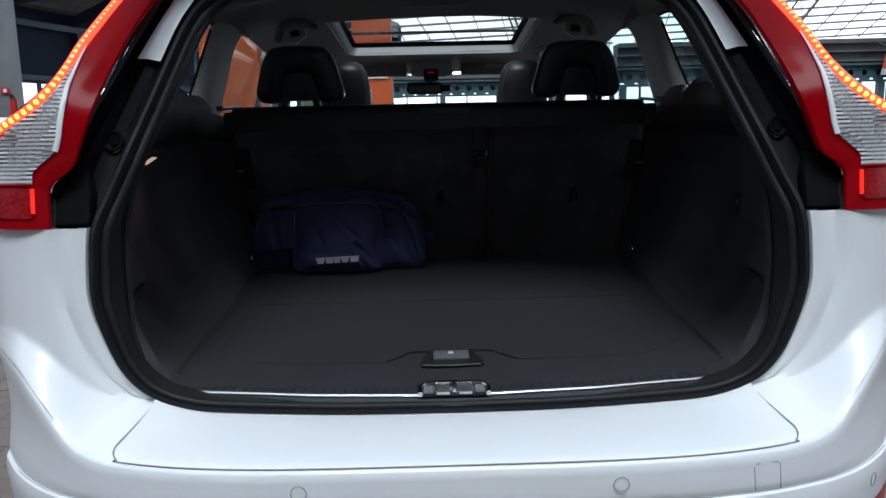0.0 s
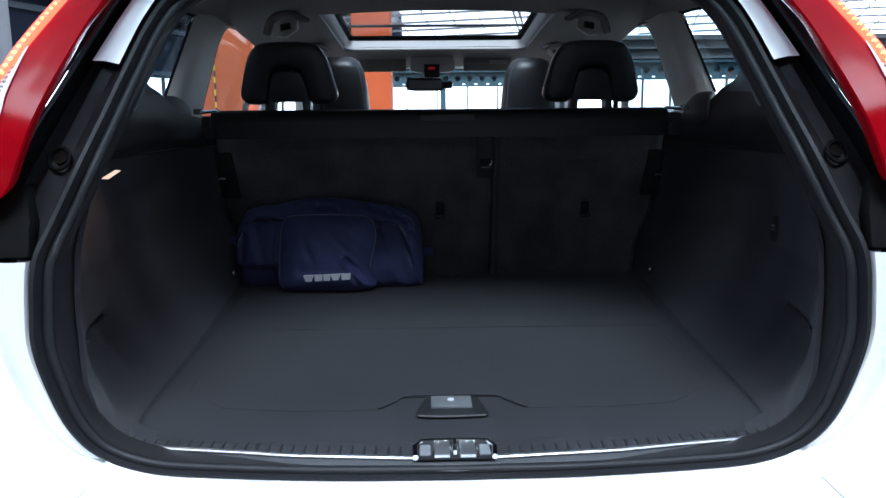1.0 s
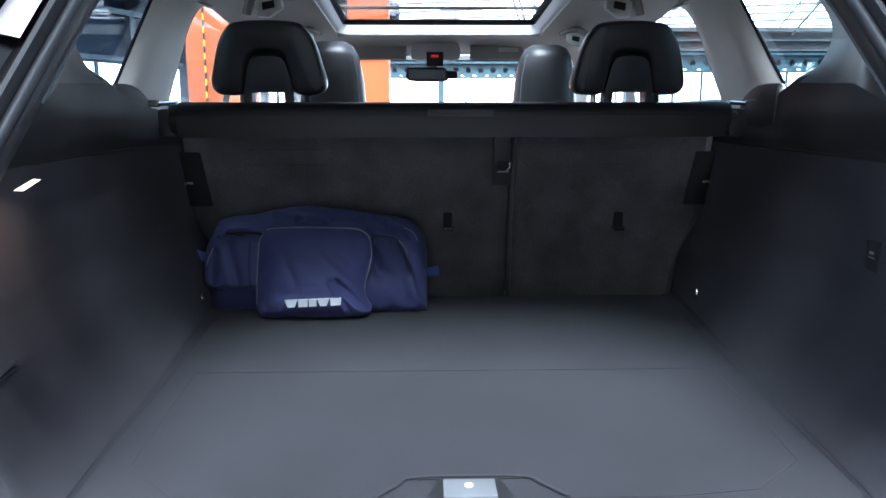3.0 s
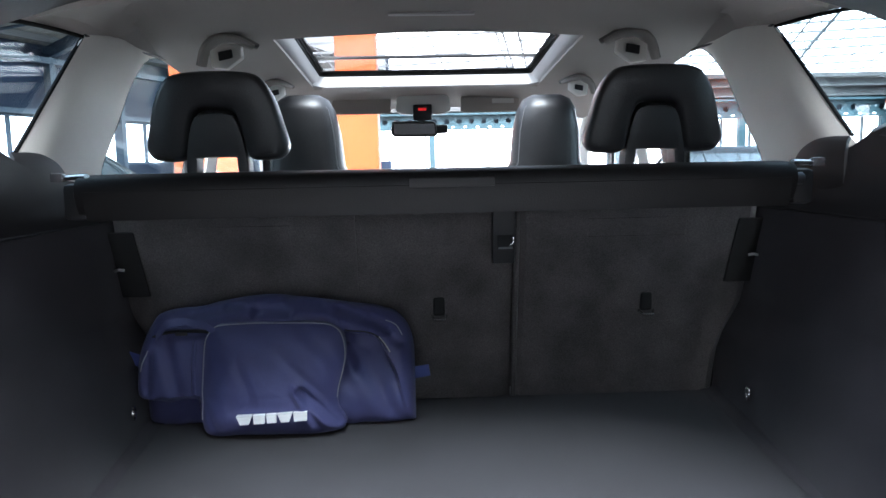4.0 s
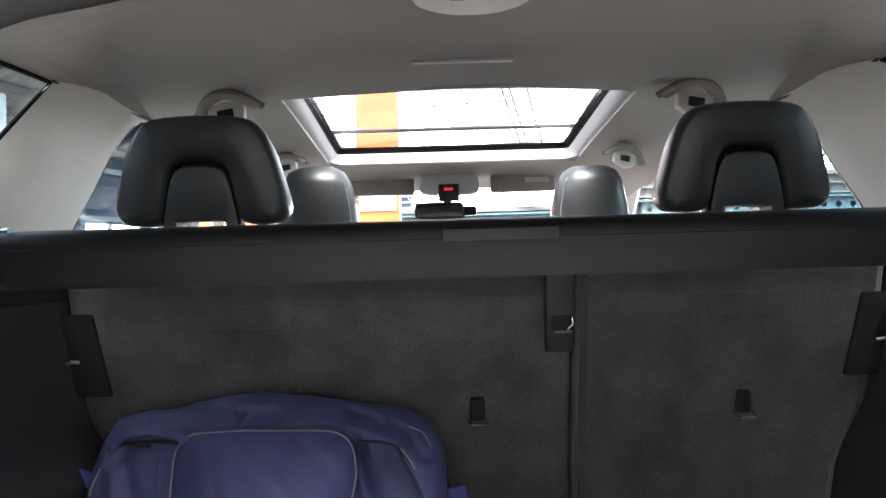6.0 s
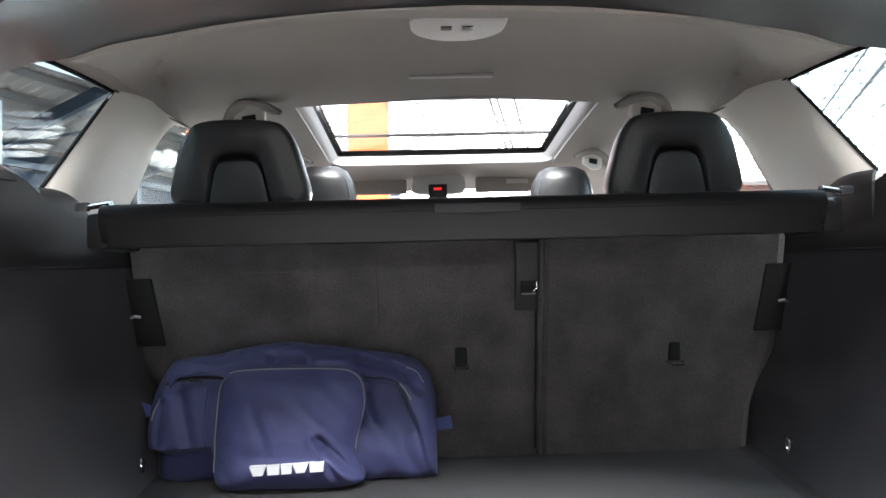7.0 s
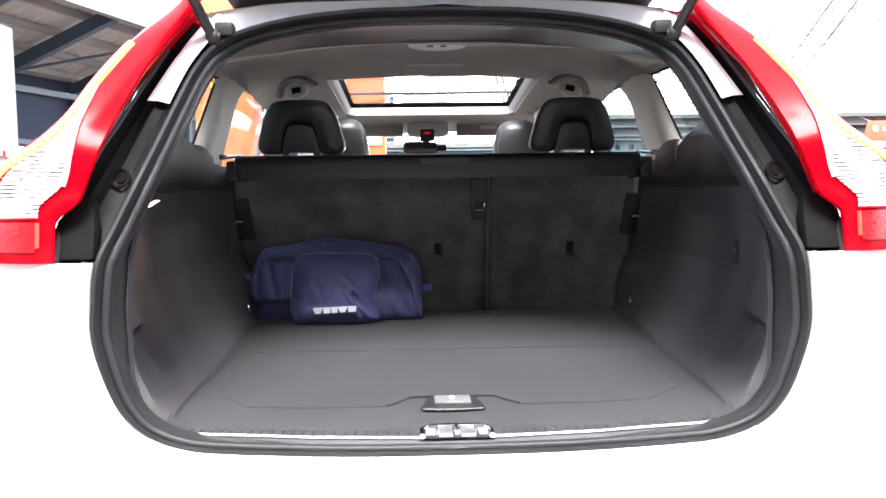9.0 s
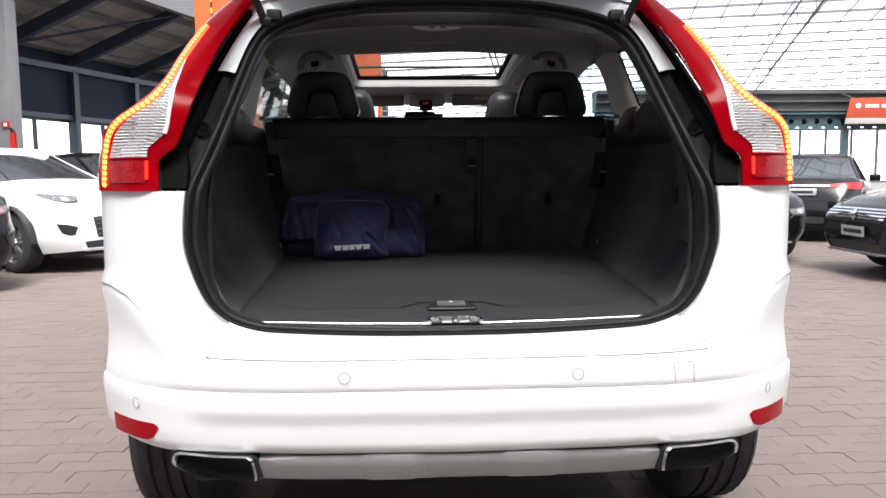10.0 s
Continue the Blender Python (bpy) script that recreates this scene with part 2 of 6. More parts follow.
def disc(centre, axis, r, depth, sides=24, bevel=0.0, bm=None):
    own = bmesh.new()
    bmesh.ops.create_cone(own, cap_ends=True, segments=sides, radius1=r, radius2=r, depth=depth)
    if bevel:
        bmesh.ops.bevel(own, geom=[e for e in own.edges if len(e.link_faces) == 2 and e.calc_face_angle(0) > 1.0], offset=bevel, segments=2, affect="EDGES")
    q = Vector((0, 0, 1)).rotation_difference(Vector(axis)).to_matrix().to_4x4()
    bmesh.ops.transform(own, matrix=Matrix.Translation(centre) @ q, verts=own.verts)
    return add(bm, own)


def mirror(points):
    return [(-p[0], p[1], p[2]) for p in points]


def lerp(x, xs, ys):
    return float(np.interp(x, xs, ys))


def smooth01(t):
    t = min(max(t, 0), 1)
    return t * t * (3 - 2 * t)

# ---- the hall ----
SPLIT = -2.4      # east of SPLIT the roof is glazed
# the west hall stands askew: x across it from its window wall, y along the wall
HALL = Matrix.Translation((-9.6, 16.3, 0)) @ Matrix.Rotation(radians(-18), 4, "Z")
NORTH, STEP, FAR = 17.5, 4.6, 20.6   # north wall east and west of a jog at STEP


def roof_z(y):
    """The glazed roof's height."""
    return 3.32 + 0.2 * (17.5 - y) if y > -4 else 3.32 + 0.2 * (17.5 + 8 + y)


def sheet_z(x):
    """The sheet roof's height above the west hall's own x."""
    return 4.09 + 0.33 * x


def askew(ob):
    """Sets a piece that is laid out in the west hall's own metres into the world."""
    ob.matrix_basis = HALL @ ob.matrix_basis
    return ob


def hall():
    solo("ground", box(-80, 80, -70, 110, -0.30, -0.06), mat("pale_concrete_yard", (0.48, 0.47, 0.45), 0.9, grain=0.1, scale=20, stain=0.12, stain_scale=0.3), "pale concrete yard round the sales hall", "ground", kind="structure", smooth=False)
    solo("floor", box(-22, 26, -22, 36, -0.05, -0.005), JOINT, "hall floor bed of dark joint sand", "floor", kind="structure", smooth=False)
    # west wall: parapet, windows, dark panels above
    w = box(-0.25, 0, -38, 15.8, 0, 1.45)
    w = box(-0.25, 0, -38, 15.8, 2.66, 3.88, bm=w)
    w = box(-0.25, -0.06, -38, 15.8, 4.02, 4.345, bm=w)
    askew(solo("wall_west", w, WALLBLUE, "dark blue-grey panelled hall wall", "wall", kind="structure", smooth=False))
    askew(solo("wall_rail", box(0.002, 0.12, -38, 15.8, 2.66, 2.78), DARKBLUE, "dark steel rail above the windows", "rail", kind="structure", smooth=False))
    askew(solo("wall_ledge", box(-0.30, 0.22, -38, 15.8, 3.88, 4.02), DARKBLUE, "dark steel ledge at the foot of the roof", "ledge", kind="structure", smooth=False))
    n = 0
    for k in range(-15, 6):
        y = 2.03 + 2.4 * k
        askew(solo("wall_post", box(0.002, 0.20, y - 0.09, y + 0.09, 0, 4.09, 0.01), DARKBLUE, "dark blue steel wall post", "post", "wall posts", "structure", smooth=False))
        for a in (y, y + 1.2):
            n += 1
            win = thing("window_%d" % n, (-0.1, a + 0.6, 1.45), "bright hall window in a slim dark frame", "window", "west windows", "structure")
            f = box(-0.14, -0.04, a, a + 0.06, 1.45, 2.66)
            f = box(-0.14, -0.04, a + 0.06, a + 1.2, 1.45, 1.52, bm=f)
            f = box(-0.14, -0.04, a + 0.06, a + 1.2, 2.60, 2.66, bm=f)
            part("window_frame", f, DARKBLUE, win, smooth=False)
            askew(win)
    # north walls, with a jog
    w = box(-0.25, 3.8, 15.8, 16.0, 0, 1.45)
    w = box(-0.25, 3.8, 15.8, 16.0, 2.66, 5.6, bm=w)
    askew(solo("wall_north_west", w, WALLBLUE, "dark blue-grey gable wall above a band of windows", "wall", kind="structure", smooth=False))
    w = box(STEP, 26, NORTH, NORTH + .25, 0, 0.85)
    w = box(SPLIT, STEP, FAR, FAR + .25, 0, 0.85, bm=w)
    w = box(STEP - .25, STEP, NORTH, FAR, 0, 0.85, bm=w)
    solo("wall_north_east", w, CONCRETE, "pale parapet wall below a band of windows", "wall", kind="structure", smooth=False)
    for x0, x1, yw, wide in ((SPLIT, STEP - .3, FAR, .875), (STEP, 25.5, NORTH, .7)):
        for x in np.arange(x0, x1, wide):
            n += 1
            win = thing("window_%d" % n, (x + wide / 2, yw + .1, 0.85), "bright hall window in a slim grey frame", "window", "north windows", "structure")
            f = box(x, x + 0.04, yw + .06, yw + .14, 0.85, 2.30)
            f = box(x + 0.04, x + wide, yw + .06, yw + .14, 0.85, 0.91, bm=f)
            f = box(x + 0.04, x + wide, yw + .06, yw + .14, 2.24, 2.30, bm=f)
            part("window_frame", f, GREYSTEEL, win, smooth=False)
    w = box(26.0, 26.2, -22, 17.5, 0, 1.0)
    solo("wall_east", w, CONCRETE, "plain low hall side wall below open glazing", "wall", kind="structure", smooth=False)
    # unseen wall added at the south, solid to hold back low light
    solo("wall_south", box(-22, 26, -22.2, -22.0, 0, 3.3), CONCRETE, "unseen plain wall added to cut low light from the south", "wall", kind="structure", smooth=False)
    # sheet roof, rising eastwards, ribs along its fall
    rows = []
    ys = np.arange(-14.0, 16.05, 0.14)
    for x in (-0.35, 3.6):
        rows.append([(x, y, sheet_z(x) + 0.35 + (0.022 if k % 2 else -0.022)) for k, y in enumerate(ys)])
    askew(solo("roof_sheet", shell(loft(rows), 0.01), CORRUGATED, "pale grey corrugated roof sheeting", "roof", kind="structure", smooth=False))
    for x in np.arange(0.3, 3.6, 0.8):
        z = sheet_z(x) + 0.25
        askew(solo("purlin", box(x - 0.045, x + 0.045, -14.0, 16, z - 0.08, z + 0.07), GREYSTEEL, "grey steel purlin under the roof sheeting", "purlin", "purlins", "structure", smooth=False))
    for k in range(-6, 6):
        y = 2.03 + 2.4 * k
        b = loft([[(x, y - 0.08, sheet_z(x) - 0.12), (x, y + 0.08, sheet_z(x) - 0.12), (x, y + 0.08, sheet_z(x) + 0.17), (x, y - 0.08, sheet_z(x) + 0.17)] for x in (0, 3.6)], closed=True)
        askew(solo("roof_beam", b, DARKBLUE, "dark blue steel roof beam", "beam", "roof beams", "structure", smooth=False))
        if k % 2:
            askew(solo("roof_brace", tube([(0.5, y, sheet_z(0.5) - 0.05), (3.4, y + 2.4, sheet_z(3.4) - 0.05)], 0.035, 6), DARKBLUE, "slim dark roof brace", "brace", "roof braces", "structure"))
    askew(solo("gutter_beam", box(3.55, 3.72, -14, 16, sheet_z(3.6) - 0.20, sheet_z(3.6) + 0.42), GREYSTEEL, "deep grey steel beam along the roof's upper edge", "beam", kind="structure", smooth=False))
    # unseen roof added over the south to block skylight from the boot
    south = [[(x, y, roof_z(y) + 0.08 + (0.02 if k % 2 else -0.02)) for k, x in enumerate(np.arange(-22, 26.05, 0.15))] for y in (-5.5, -22.2)]
    solo("roof_sheet_south", shell(loft(south), 0.01), CORRUGATED, "unseen roof sheeting added to cut light into the boot", "roof", kind="structure", smooth=False)
    # glazed roof: a lattice of thin bars open to the white sky
    bm = bmesh.new()

    def bar(xa, ya, xb, yb, w, h):
        """A glazing bar on the roof's slope between two places in plan."""
        way = Vector((xb - xa, yb - ya, 0)).normalized()
        d = Vector((-way.y, way.x, 0)) * w
        rows = []
        for x, y in ((xa, ya), (xb, yb)):
            p = Vector((x, y, roof_z(y)))
            rows.append([p - d - Vector((0, 0, h)), p + d - Vector((0, 0, h)), p + d + Vector((0, 0, h)), p - d + Vector((0, 0, h))])
        loft(rows, bm, closed=True)
    for c in np.arange(-21, 23.5, 0.54):
        # rows run slightly askew to the car
        for x0, x1, top in ((SPLIT if c > -2 else -8.5, STEP, 20.5), (STEP, 26.0, 17.45)):
            x0 = max(x0, 6 + (c - top) / .13)
            if x1 - x0 > .3:
                bar(x0, c - .13 * (x0 - 6), x1, c - .13 * (x1 - 6), .022, .022)
    for x in np.arange(SPLIT - 1, 26, 0.62):
        for ya, yb in ((17.45 if x > STEP else 20.4, -4), (-4, -21.9)):
            if x + .2 * (yb - 12) > SPLIT - 4:
                bar(x + .2 * (ya - 12), ya, x + .2 * (yb - 12), yb, .007, .014)
    solo("skylight_lattice", bm, mat("grey_glazing_bar", (0.15, 0.15, 0.155), 0.5, stain=0.1), "grey glazing bars of the bright roof", "lattice", kind="stuff", smooth=False)
    for x in (1.3, 7.5, 13.7, 19.9):
        b = bmesh.new()
        ys = np.linspace(17.3, -4, 40)
        chord = lambda y, side, drop: (x + .23 * (y - 12.3) + side, y, roof_z(y) - drop)
        for side, drop in ((-.22, .06), (.22, .06), (0, .34)):
            tube([chord(y, side, drop) for y in ys], 0.022, 6, bm=b)
        for i in range(39):
            for side in (-.22, .22):
                p, q = ((side, .06), (0, .34)) if i % 2 else ((0, .34), (side, .06))
                tube([chord(ys[i], *p), chord(ys[i + 1], *q)], 0.009, 5, bm=b)
        solo("roof_truss", b, GREYSTEEL, "slender grey lattice truss under the skylight", "truss", "roof trusses", "structure")
    ev = box(STEP, 26, 16.88, 17.5, 3.13, 3.24, 0.01)
    for y, za, zb in ((17.00, 2.97, 3.13), (16.95, 2.93, 2.97), (17.06, 2.74, 2.93), (16.93, 2.70, 2.74)):
        box(STEP, 26, y, 17.45, za, zb, bm=ev)
    box(SPLIT, STEP - .02, 20.0, 20.6, 2.70, 2.82, bm=ev)
    solo("eaves_board", ev, mat("dark_eaves_paint", (0.085, 0.083, 0.083), 0.5, stain=0.2, stain_scale=1.2), "grey eaves panel at the foot of the skylight", "eaves", kind="structure", smooth=False)
    # added glowing board, so the north windows read white
    sky = mat("glowing_backdrop", (1.0, 1.0, 1.0), 0.9, emit=0.5)
    solo("backdrop_north", box(-40, 70, 60, 60.2, -0.06, 14), sky, "glowing white board added behind the windows", "backdrop", kind="structure", smooth=False)
    # light blue beam with round holes, along the north windows
    b = bmesh.new()
    z0, z1, n = 2.26, 2.60, 84
    step = (26.0 - SPLIT) / n
    for i in range(n):
        cx, cz, r = SPLIT + (i + 0.5) * step, (z0 + z1) / 2, 0.072
        yb = 16.9 if cx > STEP else 20.0
        inner = [(cx + r * math.cos(a), cz + r * math.sin(a)) for a in (2 * math.pi * k / 16 + math.pi / 16 for k in range(16))]
        outer = []
        for px, pz in inner:
            dx, dz = px - cx, pz - cz
            s = min(step / 2 / abs(dx) if abs(dx) > 1e-6 else 9e9, (z1 - z0) / 2 / abs(dz) if abs(dz) > 1e-6 else 9e9)
            outer.append((cx + dx * s, cz + dz * s))
        loft([[(p[0], yb, p[1]) for p in inner], [(p[0], yb, p[1]) for p in outer]], b, closed=True)
        loft([[(p[0], yb, p[1]) for p in inner], [(p[0], yb + .04, p[1]) for p in inner]], b, closed=True)
    for x0, x1, yb in ((SPLIT, STEP, 20.0), (STEP, 26.0, 16.9)):
        box(x0, x1, yb - .1, yb + .12, z1, z1 + 0.05, bm=b)
        box(x0, x1, yb - .1, yb + .12, z0 - 0.05, z0, bm=b)
    solo("holed_beam", b, STEELBLUE, "light blue steel beam with a row of round holes", "beam", kind="structure", smooth=False)
    solo("beam_backing", box(SPLIT, STEP, 20.2, 20.3, 2.31, 2.70, bm=box(STEP, 26, 17.1, 17.2, 2.31, 2.70)), DARKBLUE, "dark board behind the holed beam", "board", kind="structure", smooth=False)
    for x in (0.4, 4.7, 7.6, 11.0, 15.4, 19.8):
        yb = 16.9 if x > STEP else 20.0
        solo("steel_post", box(x - 0.08, x + 0.08, yb - .1, yb + .06, 0, 2.21, 0.01), STEELBLUE, "light blue steel post under the holed beam", "post", "steel posts", "structure", smooth=False)
    # orange columns
    for x, y, w, d in ((-2.995, 10.4, 0.445, 0.32), (-0.86, 10.4, 0.29, 0.29)):
        c = thing("column", (x, y, 0), "square orange painted column with a hazard chain" if x < -2 else "square orange painted steel column", "column", "orange columns")
        part("shaft", box(x - w, x + w, y - d, y + d, 0, 7.2 if x > -2 else 6.2, 0.03), ORANGE, c)
        part("base_plate", box(x - w - 0.06, x + w + 0.06, y - d - 0.06, y + d + 0.06, 0, 0.02, 0.005), GREYSTEEL, c)
    ch = thing("hazard_chain", (-3.17, 10.06, 0), "yellow and black plastic chain hanging on a column", "chain")
    for i in range(34):
        z = 1.05 + i * 0.09
        part("chain_link", tube([(-3.17, 10.063, z), (-3.17, 10.063, z + 0.086)], 0.014, 6), mat("yellow_plastic", (0.75, 0.50, 0.03), 0.5) if i % 2 else TRIM, ch)
    sg = thing("notice_board", (-0.86, 10.1, 2.1), "small white notice board on an orange column", "sign")
    part("panel", box(-1.12, -0.62, 10.085, 10.107, 2.05, 2.28, 0.004), mat("white_board", (0.75, 0.75, 0.74), 0.5), sg)
    # banner
    bn = thing("banner", (13.0, 16.6, 2.6), "red-orange banner with a pale lower strip", "banner")
    part("cloth", plate([(10.86, 16.60, 2.50), (14.6, 16.60, 2.50), (14.6, 16.60, 3.05), (10.97, 16.60, 2.985)], (0, 1, 0), .02, bevel=.004), mat("red_orange_banner", (0.42, 0.055, 0.022), 0.6, stain=0.08), bn)
    part("lower_strip", plate([(10.83, 16.595, 2.345), (14.6, 16.595, 2.345), (14.6, 16.595, 2.492), (10.86, 16.595, 2.492)], (0, 1, 0), .02, bevel=.004), mat("pale_banner", (0.40, 0.37, 0.35), 0.6), bn)
    part("emblem", disc((11.16, 16.592, 2.80), (0, 1, 0), 0.07, 0.012), mat("white_board", (0.75, 0.75, 0.74), 0.5), bn)
    for i, w in enumerate((0.19, 0.14, 0.16, 0.15, 0.18)):
        part("print_bar", box(11.34 + i * 0.21, 11.34 + i * 0.21 + w, 16.590, 16.598, 2.75, 2.83), mat("white_board", (0.75, 0.75, 0.74), 0.5), bn)
    for x in (11.0, 12.4, 13.9):
        part("hanger_wire", tube([(x + .1, 16.61, 2.96), (x - .12, 16.94, 3.16)], .006, 5), STEEL, bn)
    # post with a fire extinguisher at the west wall
    fx = thing("fire_extinguisher", (-7.450, 12.2, 0), "red fire extinguisher below a small sign, on a grey post", "extinguisher")
    red = mat("red_enamel", (0.45, 0.012, 0.012), 0.3, stain=0.05)
    part("post", box(-7.900, -7.360, 12.1, 12.5, 0, 4.4, 0.02), GREYSTEEL, fx)
    part("cylinder", disc((-7.305, 12.035, 1.83), (0, 0, 1), 0.065, 0.34, 20, 0.03), red, fx)
    part("valve", disc((-7.310, 12.0, 2.01), (0, 0, 1), 0.03, 0.08, 12), TRIM, fx)
    part("hose", tube(curve([(-7.310, 11.97, 2.03), (-7.230, 11.94, 1.98), (-7.220, 11.93, 1.75)], 5), 0.012, 6), TRIM, fx)
    part("sign_plate", box(-7.520, -7.372, 12.06, 12.08, 2.07, 2.17), red, fx)
    part("sign_mark", box(-7.480, -7.420, 12.052, 12.06, 2.09, 2.15), mat("white_board", (0.75, 0.75, 0.74), 0.5), fx)


hall()


# ---- cars ----
def wheel(parent, c, r, w, side, alloy):
    """A tyre with its tread grooves and a spoked rim, axle along x; side says which way the face looks."""
    x, y, z = c
    prof = [(-w * 0.5, r * 0.66), (-w * 0.52, r * 0.82), (-w * 0.46, r * 0.95), (-w * 0.36, r * 0.995)]
    for k in range(4):
        a = -w * 0.34 + k * w * 0.185
        prof += [(a, r), (a + w * 0.125, r), (a + w * 0.135, r * 0.972), (a + w * 0.175, r * 0.972)]
    prof += [(w * 0.40, r * 0.985), (w * 0.46, r * 0.95), (w * 0.52, r * 0.82), (w * 0.5, r * 0.66)]
    n = 144

    def tread(a, b, i):
        """Radius with cross grooves, staggered from rib to rib and slanted on the shoulders."""
        if b < r * .975:
            return b
        return b * (.985 if (i + round(a / w * 9)) % 4 == 0 else 1)
    rows = [[(x + a, y + tread(a, b, i) * math.cos(2 * math.pi * i / n), z + tread(a, b, i) * math.sin(2 * math.pi * i / n)) for i in range(n)] for a, b in prof]
    t = part("tyre", loft(rows, closed=True), TYRE, parent)
    f = bmesh.new()
    n = 48
    xf = x + side * w * 0.42
    ring = [(-0.5, 0.66), (-0.5, 0.60), (0.1, 0.58), (0.36, 0.62), (0.44, 0.67)]
    loft([[(x + side * w * a, y + r * b * math.cos(2 * math.pi * i / n), z + r * b * math.sin(2 * math.pi * i / n)) for i in range(n)] for a, b in ring], f, closed=True)
    for k in range(5):
        a = 2 * math.pi * k / 5 + 0.3
        for d in (-0.16, 0.16):
            p = [(xf - side * 0.02, y + r * q * math.cos(a + d * (1 if q > 0.3 else 0.4)), z + r * q * math.sin(a + d * (1 if q > 0.3 else 0.4))) for q in (0.1, 0.35, 0.62)]
            tube(p, [0.028, 0.02, 0.024], 6, bm=f)
    disc((xf, y, z), (1, 0, 0), r * 0.16, 0.05, 20, 0.008, bm=f)
    disc((x - side * w * 0.1, y, z), (1, 0, 0), r * 0.45, 0.03, 24, bm=f)
    part("rim", f, alloy, t)


SEDAN = dict(L=4.60, W=0.89, hy=(-2.30, -2.22, -1.9, -1.35, -0.6, 0.6, 1.15, 1.7, 2.1, 2.27, 2.30), hz=(0.80, 1.00, 1.05, 1.03, 0.98, 0.95, 0.97, 0.90, 0.82, 0.72, 0.66),
             roof=1.46, gb=(-1.75, 1.15), gt=(-0.95, 0.20), r=0.32, axle=(-1.35, 1.38))
SUV = dict(L=4.66, W=0.93, hy=(-2.33, -2.25, -2.0, -1.35, -0.6, 0.6, 1.10, 1.7, 2.1, 2.27, 2.33), hz=(0.95, 1.10, 1.14, 1.12, 1.10, 1.08, 1.10, 1.05, 0.98, 0.88, 0.78),
           roof=1.64, gb=(-2.15, 1.05), gt=(-1.65, 0.10), r=0.365, axle=(-1.36, 1.38))


def parked_car(name, label, paint, k, m, lit=False):
    """A parked car in its own metres (x across, y ahead, z up), then set down at the pose m."""
    car = thing(name, (0, 0, 0), label, "car", "parked cars")
    L, W, r = k["L"], k["W"], k["r"]
    h = L / 2
    ys = sorted(set(list(np.linspace(-h, h, 65)) + [h - .02, h - .05, .02 - h, .05 - h] + [a + d for a in k["axle"] for d in (-r - 0.06, -r * 0.85, -r * 0.6, 0, r * 0.6, r * 0.85, r + 0.06)]))
    rows = []
    for y in ys:
        e = min(1.0, (h - abs(y)) / 0.95)
        w = W * (0.60 + 0.40 * max(0.0, 1 - (1 - e) ** 2.4) ** 0.5)
        t = lerp(y, k["hy"], k["hz"])
        zb = 0.19 + 0.08 * (1 - e)
        for a in k["axle"]:
            d = abs(y - a)
            if d < r + 0.06:
                zb = max(zb, r + math.sqrt(max(0.0, (r + 0.065) ** 2 - d * d)))
        zm = max(zb + 0.01, 0.40)
        z3 = max(zm + 0.01, 0.60)
        lean = smooth01((abs(y) - h + 0.6) / 0.6)

        def at(x, z):
            back = lean * (0.42 * max(0, z - 0.62) + 0.35 * max(0, 0.42 - z))
            return (x, y - math.copysign(back, y), z)
        rows.append([at(w * 0.90, zb), at(w * 0.985, zm), at(w, z3), at(w * 0.985, (z3 + t) / 2 - 0.03), at(w * 0.992, t - 0.15), at(w * 0.965, t - 0.07),
                     at(w * 0.86, t - 0.012), at(w * 0.55, t + 0.018), at(0, t + 0.03)])
    full = [r1 + mirror(r1[::-1])[1:] for r1 in rows]
    b = loft(full)
    for end in (full[0], full[-1]):
        b.faces.new([b.verts.new(p) for p in end])
    bmesh.ops.remove_doubles(b, verts=b.verts, dist=0.001)
    bmesh.ops.triangulate(b, faces=[f for f in b.faces if len(f.verts) > 4])
    skin = BVHTree.FromBMesh(b)
    part("underbody", box(-W * .70, W * .70, -h + .45, h - .45, .17, .34, .02), TRIM, car)
    part("body", b, paint, car)

    def decal(kind, top, low, way, material, parent=None, note="", lift=0.006, n=6):
        """A piece laid on the nose or the tail, between an upper and a lower line given as (x, z)."""
        def on(x, z):
            hit = skin.ray_cast(Vector((x, way * 6, z)), Vector((0, -way, 0)))[0]
            return (x, (hit.y if hit else way * h) + way * lift, z)
        up = curve([(a, 0, c) for a, c in top], n)
        dn = curve([(a, 0, c) for a, c in low], n)
        return part(kind, loft([[on(p.x + (q.x - p.x) * f, p.z + (q.z - p.z) * f) for p, q in zip(up, dn)] for f in (0, .25, .5, .75, 1)]), material, parent or car, note)
    # greenhouse
    gb, gt, zr = k["gb"], k["gt"], k["roof"]
    zb = lerp((gb[0] + gb[1]) / 2, k["hy"], k["hz"]) - 0.01

    def ring(f):
        y0, y1 = gb[0] + (gt[0] - gb[0]) * f, gb[1] + (gt[1] - gb[1]) * f
        w = W * (0.87 - 0.22 * f)
        z = zb + (zr - 0.05 - zb) * f
        z0, z1 = (lerp(y0, k["hy"], k["hz"]) if f == 0 else z), (lerp(y1, k["hy"], k["hz"]) if f == 0 else z)
        ym = (y0 + y1) / 2
        return [(w * 0.75, y0, z0), (w, y0 + 0.16, (z0 + z) / 2), (w, ym, z), (w, y1 - 0.22, (z1 + z) / 2), (w * 0.75, y1, z1),
                (-w * 0.75, y1, z1), (-w, y1 - 0.22, (z1 + z) / 2), (-w, ym, z), (-w, y0 + 0.16, (z0 + z) / 2), (-w * 0.75, y0, z0)]
    part("glazing", loft([ring(f) for f in (0, 0.5, 0.92)], closed=True), DARKGLASS, car, "dark glossy car windows")
    top = [ring(0.90), [(x * 0.98, y, z + 0.03) for x, y, z in ring(0.95)], [(x * 0.7, y * 0.8, zr) for x, y, z in ring(1.0)], [(0, (gt[0] + gt[1]) / 2, zr + 0.01)] * 10]
